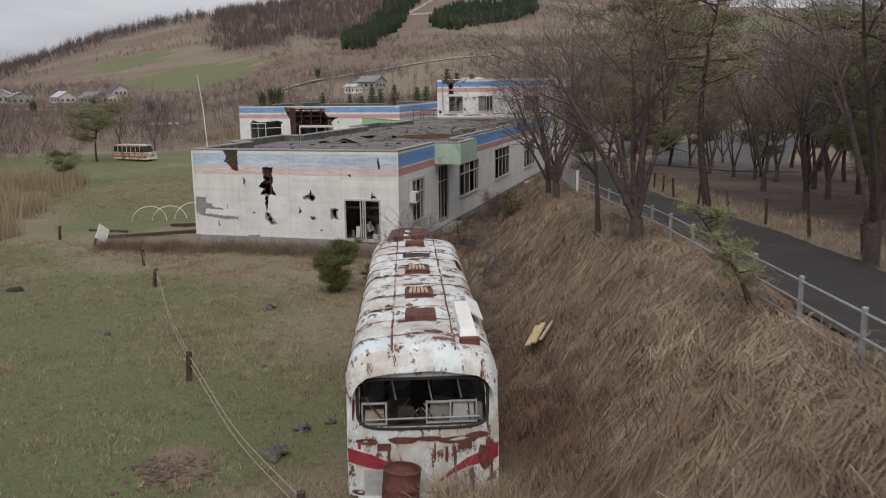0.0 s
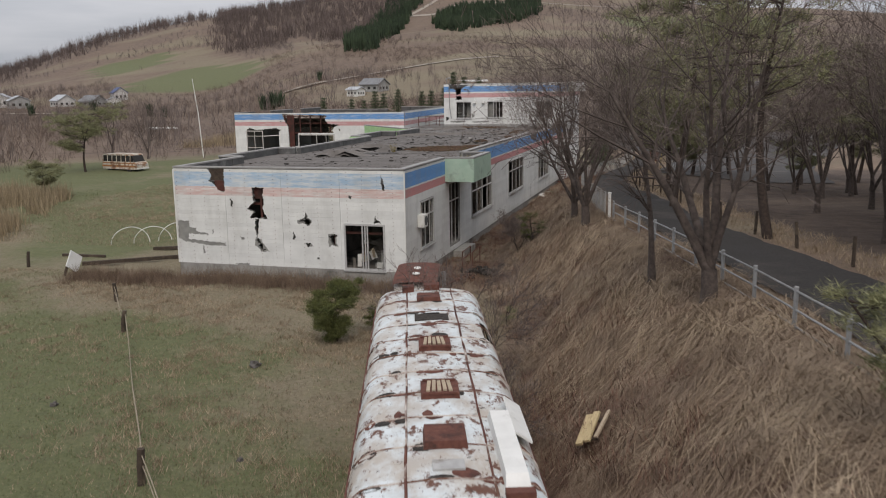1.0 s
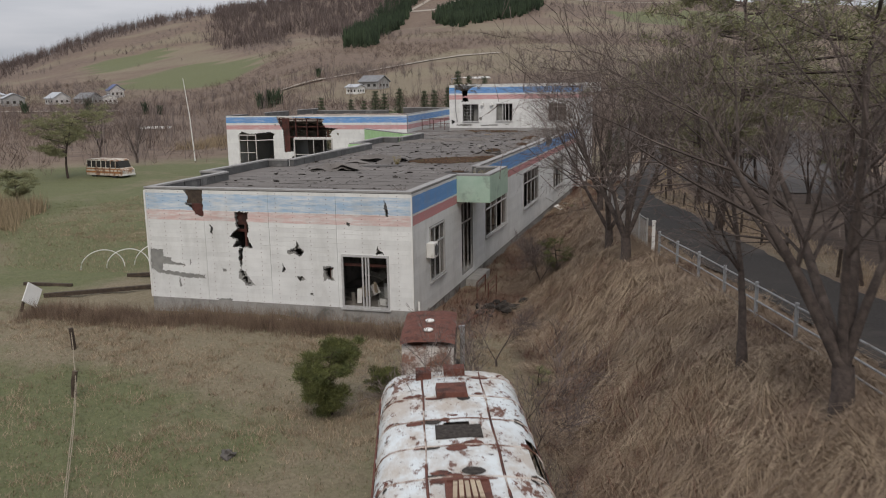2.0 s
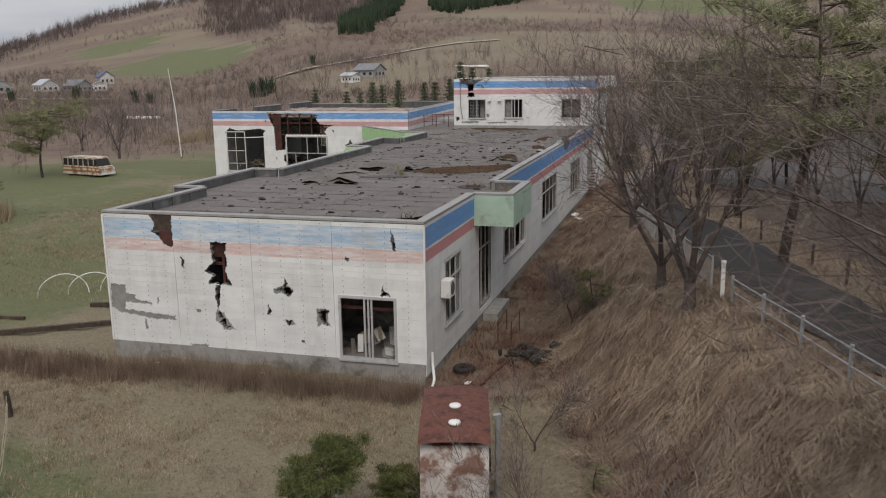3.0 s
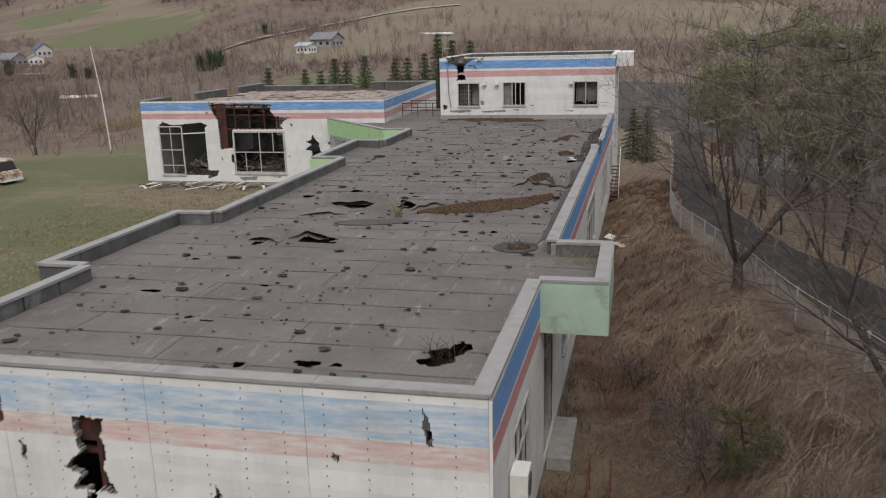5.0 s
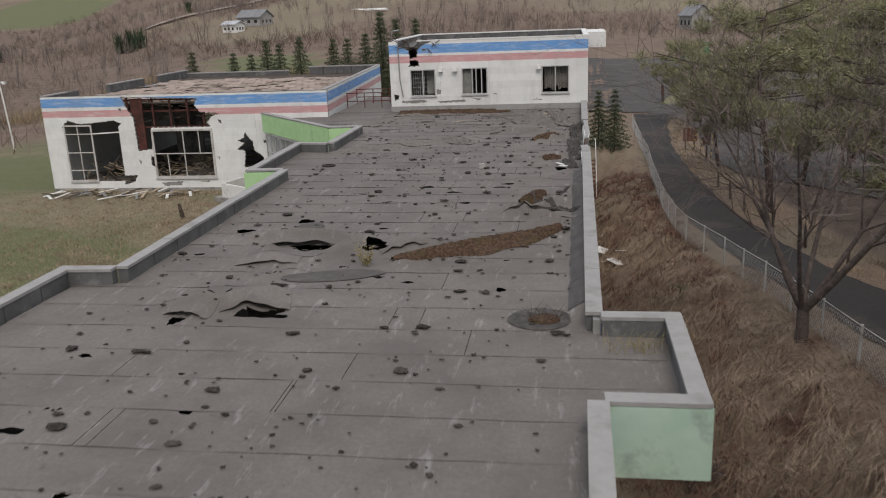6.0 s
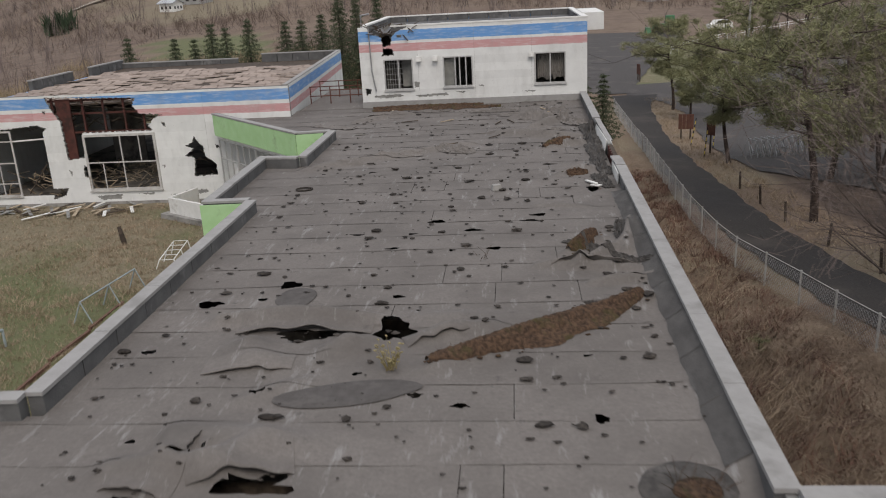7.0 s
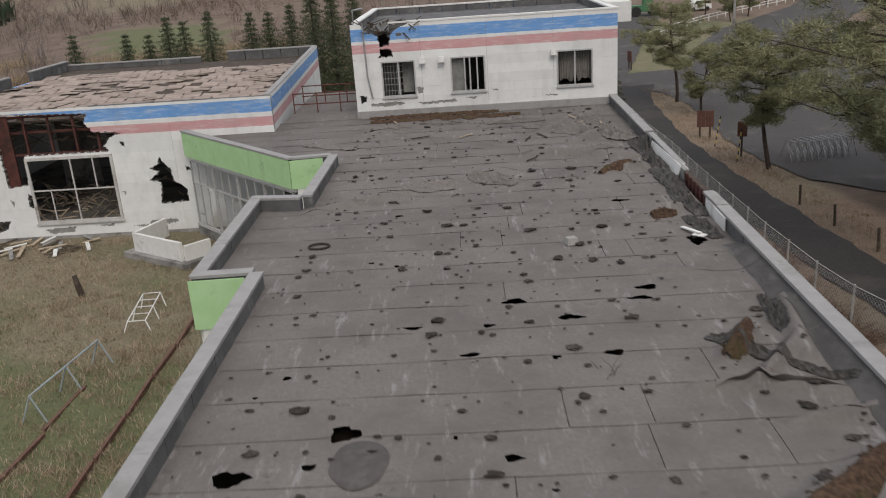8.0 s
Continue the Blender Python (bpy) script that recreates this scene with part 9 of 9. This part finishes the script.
FARFIR = plain("far_conifers", (0.030, 0.046, 0.028), (0.050, 0.072, 0.040), 0.05, rough=0.95, bump=0, island=0.3)


def thicket(name, x, y, h, sticks, width, fan, material, label, seed, category="woodland"):
    """Bare wood: each plant is a bunch of thin upright slivers."""
    rng = np.random.RandomState(seed)
    z = terrain(x, y) - 0.1
    n = len(x)
    X, Y, Z, H = (np.repeat(q, sticks) for q in (x, y, z, h))
    m = len(X)
    a, l = rng.uniform(0, 6.283, m), rng.uniform(0.0, 1.0, m) ** 0.7 * fan
    b, bl = rng.uniform(0, 6.283, m), rng.uniform(0.0, 0.6, m) * fan
    start = rng.uniform(0, 0.35, m) * H
    hh = H * rng.uniform(0.55, 1.05, m)
    base = np.stack([X + np.cos(b) * bl * H, Y + np.sin(b) * bl * H, Z + start * (l > 0.15 * fan)], -1)
    tip = np.stack([X + np.cos(a) * l * H, Y + np.sin(a) * l * H, Z + hh], -1)
    sa = rng.uniform(0, 6.283, m)
    side = np.stack([np.cos(sa), np.sin(sa), 0 * sa], -1) * (width * H * rng.uniform(0.6, 1.4, m))[:, None]
    v = np.stack([base - side, base + side, tip], 1).reshape(-1, 3)
    solo(name, raw_mesh(name, v, np.arange(m * 3).reshape(-1, 3), material), material, label, category, kind="stuff")


wr = np.random.RandomState(5)


def scatter(n, a0, a1, r0, r1, want):
    az, r = np.radians(wr.uniform(a0, a1, n)), np.sqrt(wr.uniform(r0 ** 2, r1 ** 2, n))
    x, y = 0.5 - r * np.sin(az), -1.7 + r * np.cos(az)
    k = wr.uniform(size=n) < want(np.degrees(az), r, x, y)
    return x[k], y[k], r[k]


def wooded(a, r, x, y):
    return within(a, r, x, y, [WOODS, RIDGE_WOOD])


x, y, r = scatter(26000, 16, 60, 560, 1090, lambda a, r, x, y: np.where(wooded(a, r, x, y), np.where(a > 30.5, 0.4, 0.8) * np.clip(0.75 + 0.5 * blotch(x, y, 13, 0.3), 0.2, 1), 0.0))
thicket("ridge_wood", x, y, 5 + 9 * wr.uniform(size=len(x)) ** 1.5, 9, 0.016, 0.34, DARK_WOODLAND, "dense leafless mauve-brown wood on the hill and ridge", 1)
x, y, r = scatter(52000, -20, 50, 95, 520, lambda a, r, x, y: np.where((a > 12) & (x > -75) & (y < np.interp(x, [-75, -66, -61, -50], [66, 76, 90, 106])), 0, 1) * np.clip(0.5 + 0.6 * blotch(x, y, 17, 1.5), 0.05, 1) * (1 - cover(x, y)[0] * (r > 130)) * (1 - 0.85 * within(a, r, x, y, TANS)) * np.where((a < 5) & (r < 215), 0.0, 1) * np.where((x > -52) & (y < 118) & (x < 12), 0, 1))
thicket("valley_scrub", x, y, 0.9 + 2.6 * wr.uniform(size=len(x)) ** 2, 10, 0.012, 0.75, SCRUB, "leafless brown scrub over the valley floor", 2, "scrub")
x, y, r = scatter(16000, -8, 48, 300, 820, lambda a, r, x, y: np.clip(0.05 + 0.75 * blotch(x, y, 45, 2.5), 0.02, 1) * (1 - cover(x, y)[0]) * (1 - 0.9 * within(a, r, x, y, TANS)) * (1 - wooded(a, r, x, y)))
thicket("hedge_trees", x, y, 2 + 4.0 * wr.uniform(size=len(x)), 12, 0.013, 0.45, HAZE_WOOD, "leafless trees and hedges between the fields", 3)
x, y, r = scatter(900, -18, 50, 110, 330, lambda a, r, x, y: np.where((x > -60) & (y < 125) & (x < 14), 0, 0.5) * np.where((a < 5) & (r < 200), 0, 1) * (1 - cover(x, y)[0]))
thicket("slender_trees", x, y, 4.5 + 3.5 * wr.uniform(size=len(x)), 16, 0.006, 0.25, HAZE_WOOD, "slender leafless trees standing in the scrub", 4)
x, y, r = scatter(9000, 9, 23, 440, 890, lambda a, r, x, y: within(a, r, x, y, FIRS) * 0.85)
thicket("conifer_plantation", x, y, 6 + 4 * wr.uniform(size=len(x)), 12, 0.06, 0.18, FARFIR, "planted blocks of dark green conifers on the hill", 5)
x, y = (np.array([polar(a, r)[k] for a, r in ((27.0, 245), (27.6, 247), (26.6, 250), (33.8, 300), (34.6, 310), (24.0, 330), (37.9, 340), (41.3, 345))]) for k in (0, 1))
thicket("valley_evergreens", x, y, np.array([5.5, 5, 5, 4, 5, 4, 6, 5.0]), 60, 0.05, 0.42, FARFIR, "dark round evergreen trees in the valley", 6, "tree")
for i, (xx, yy, h) in enumerate(((-74, 74, 8), (-79, 82, 9), (-70, 66, 7), (-88, 88, 8), (-66, 95, 6), (-78, 104, 7))):
    bare_tree("bare_tree", xx, yy, 4, h, 0.45, 300 + i, "leafless tree at the edge of the meadow", 0.12, "bare trees beyond the meadow")


# ---- boards of the walls ----
boarded(hall, SIDING_FRONT, front, X1 - X0, -0.1, 4.36, [DOORWAY], HOLES_BOARD, FRONT_SEAMS, du=0.025, sub=6)
boarded(hall, SIDING_SIDE, side, YB - YF, -0.5, 4.36, SIDE_WINDOWS + [ENTRY, CANOPY_GAP], SIDE_TORN, (5.6, 11.2, 16.9, 22.5, 28.1, 33.8, 39.4), course=0.24, du=0.1)
boarded(block, SIDING_BLOCK, bfront, BX1 - BX0, 3.6, 8.42, BWIN, BPEEL, (3.0, 5.9, 8.8), course=0.4, du=0.035, sub=11, lap=0.003)
boarded(wing, SIDING_WING, wfront, WX1 - WX0, 0.1, 5.78, WOPEN, WPEEL, (4.5, 9.1, 13.6), course=0.45, du=0.045, sub=10, lap=0.003)
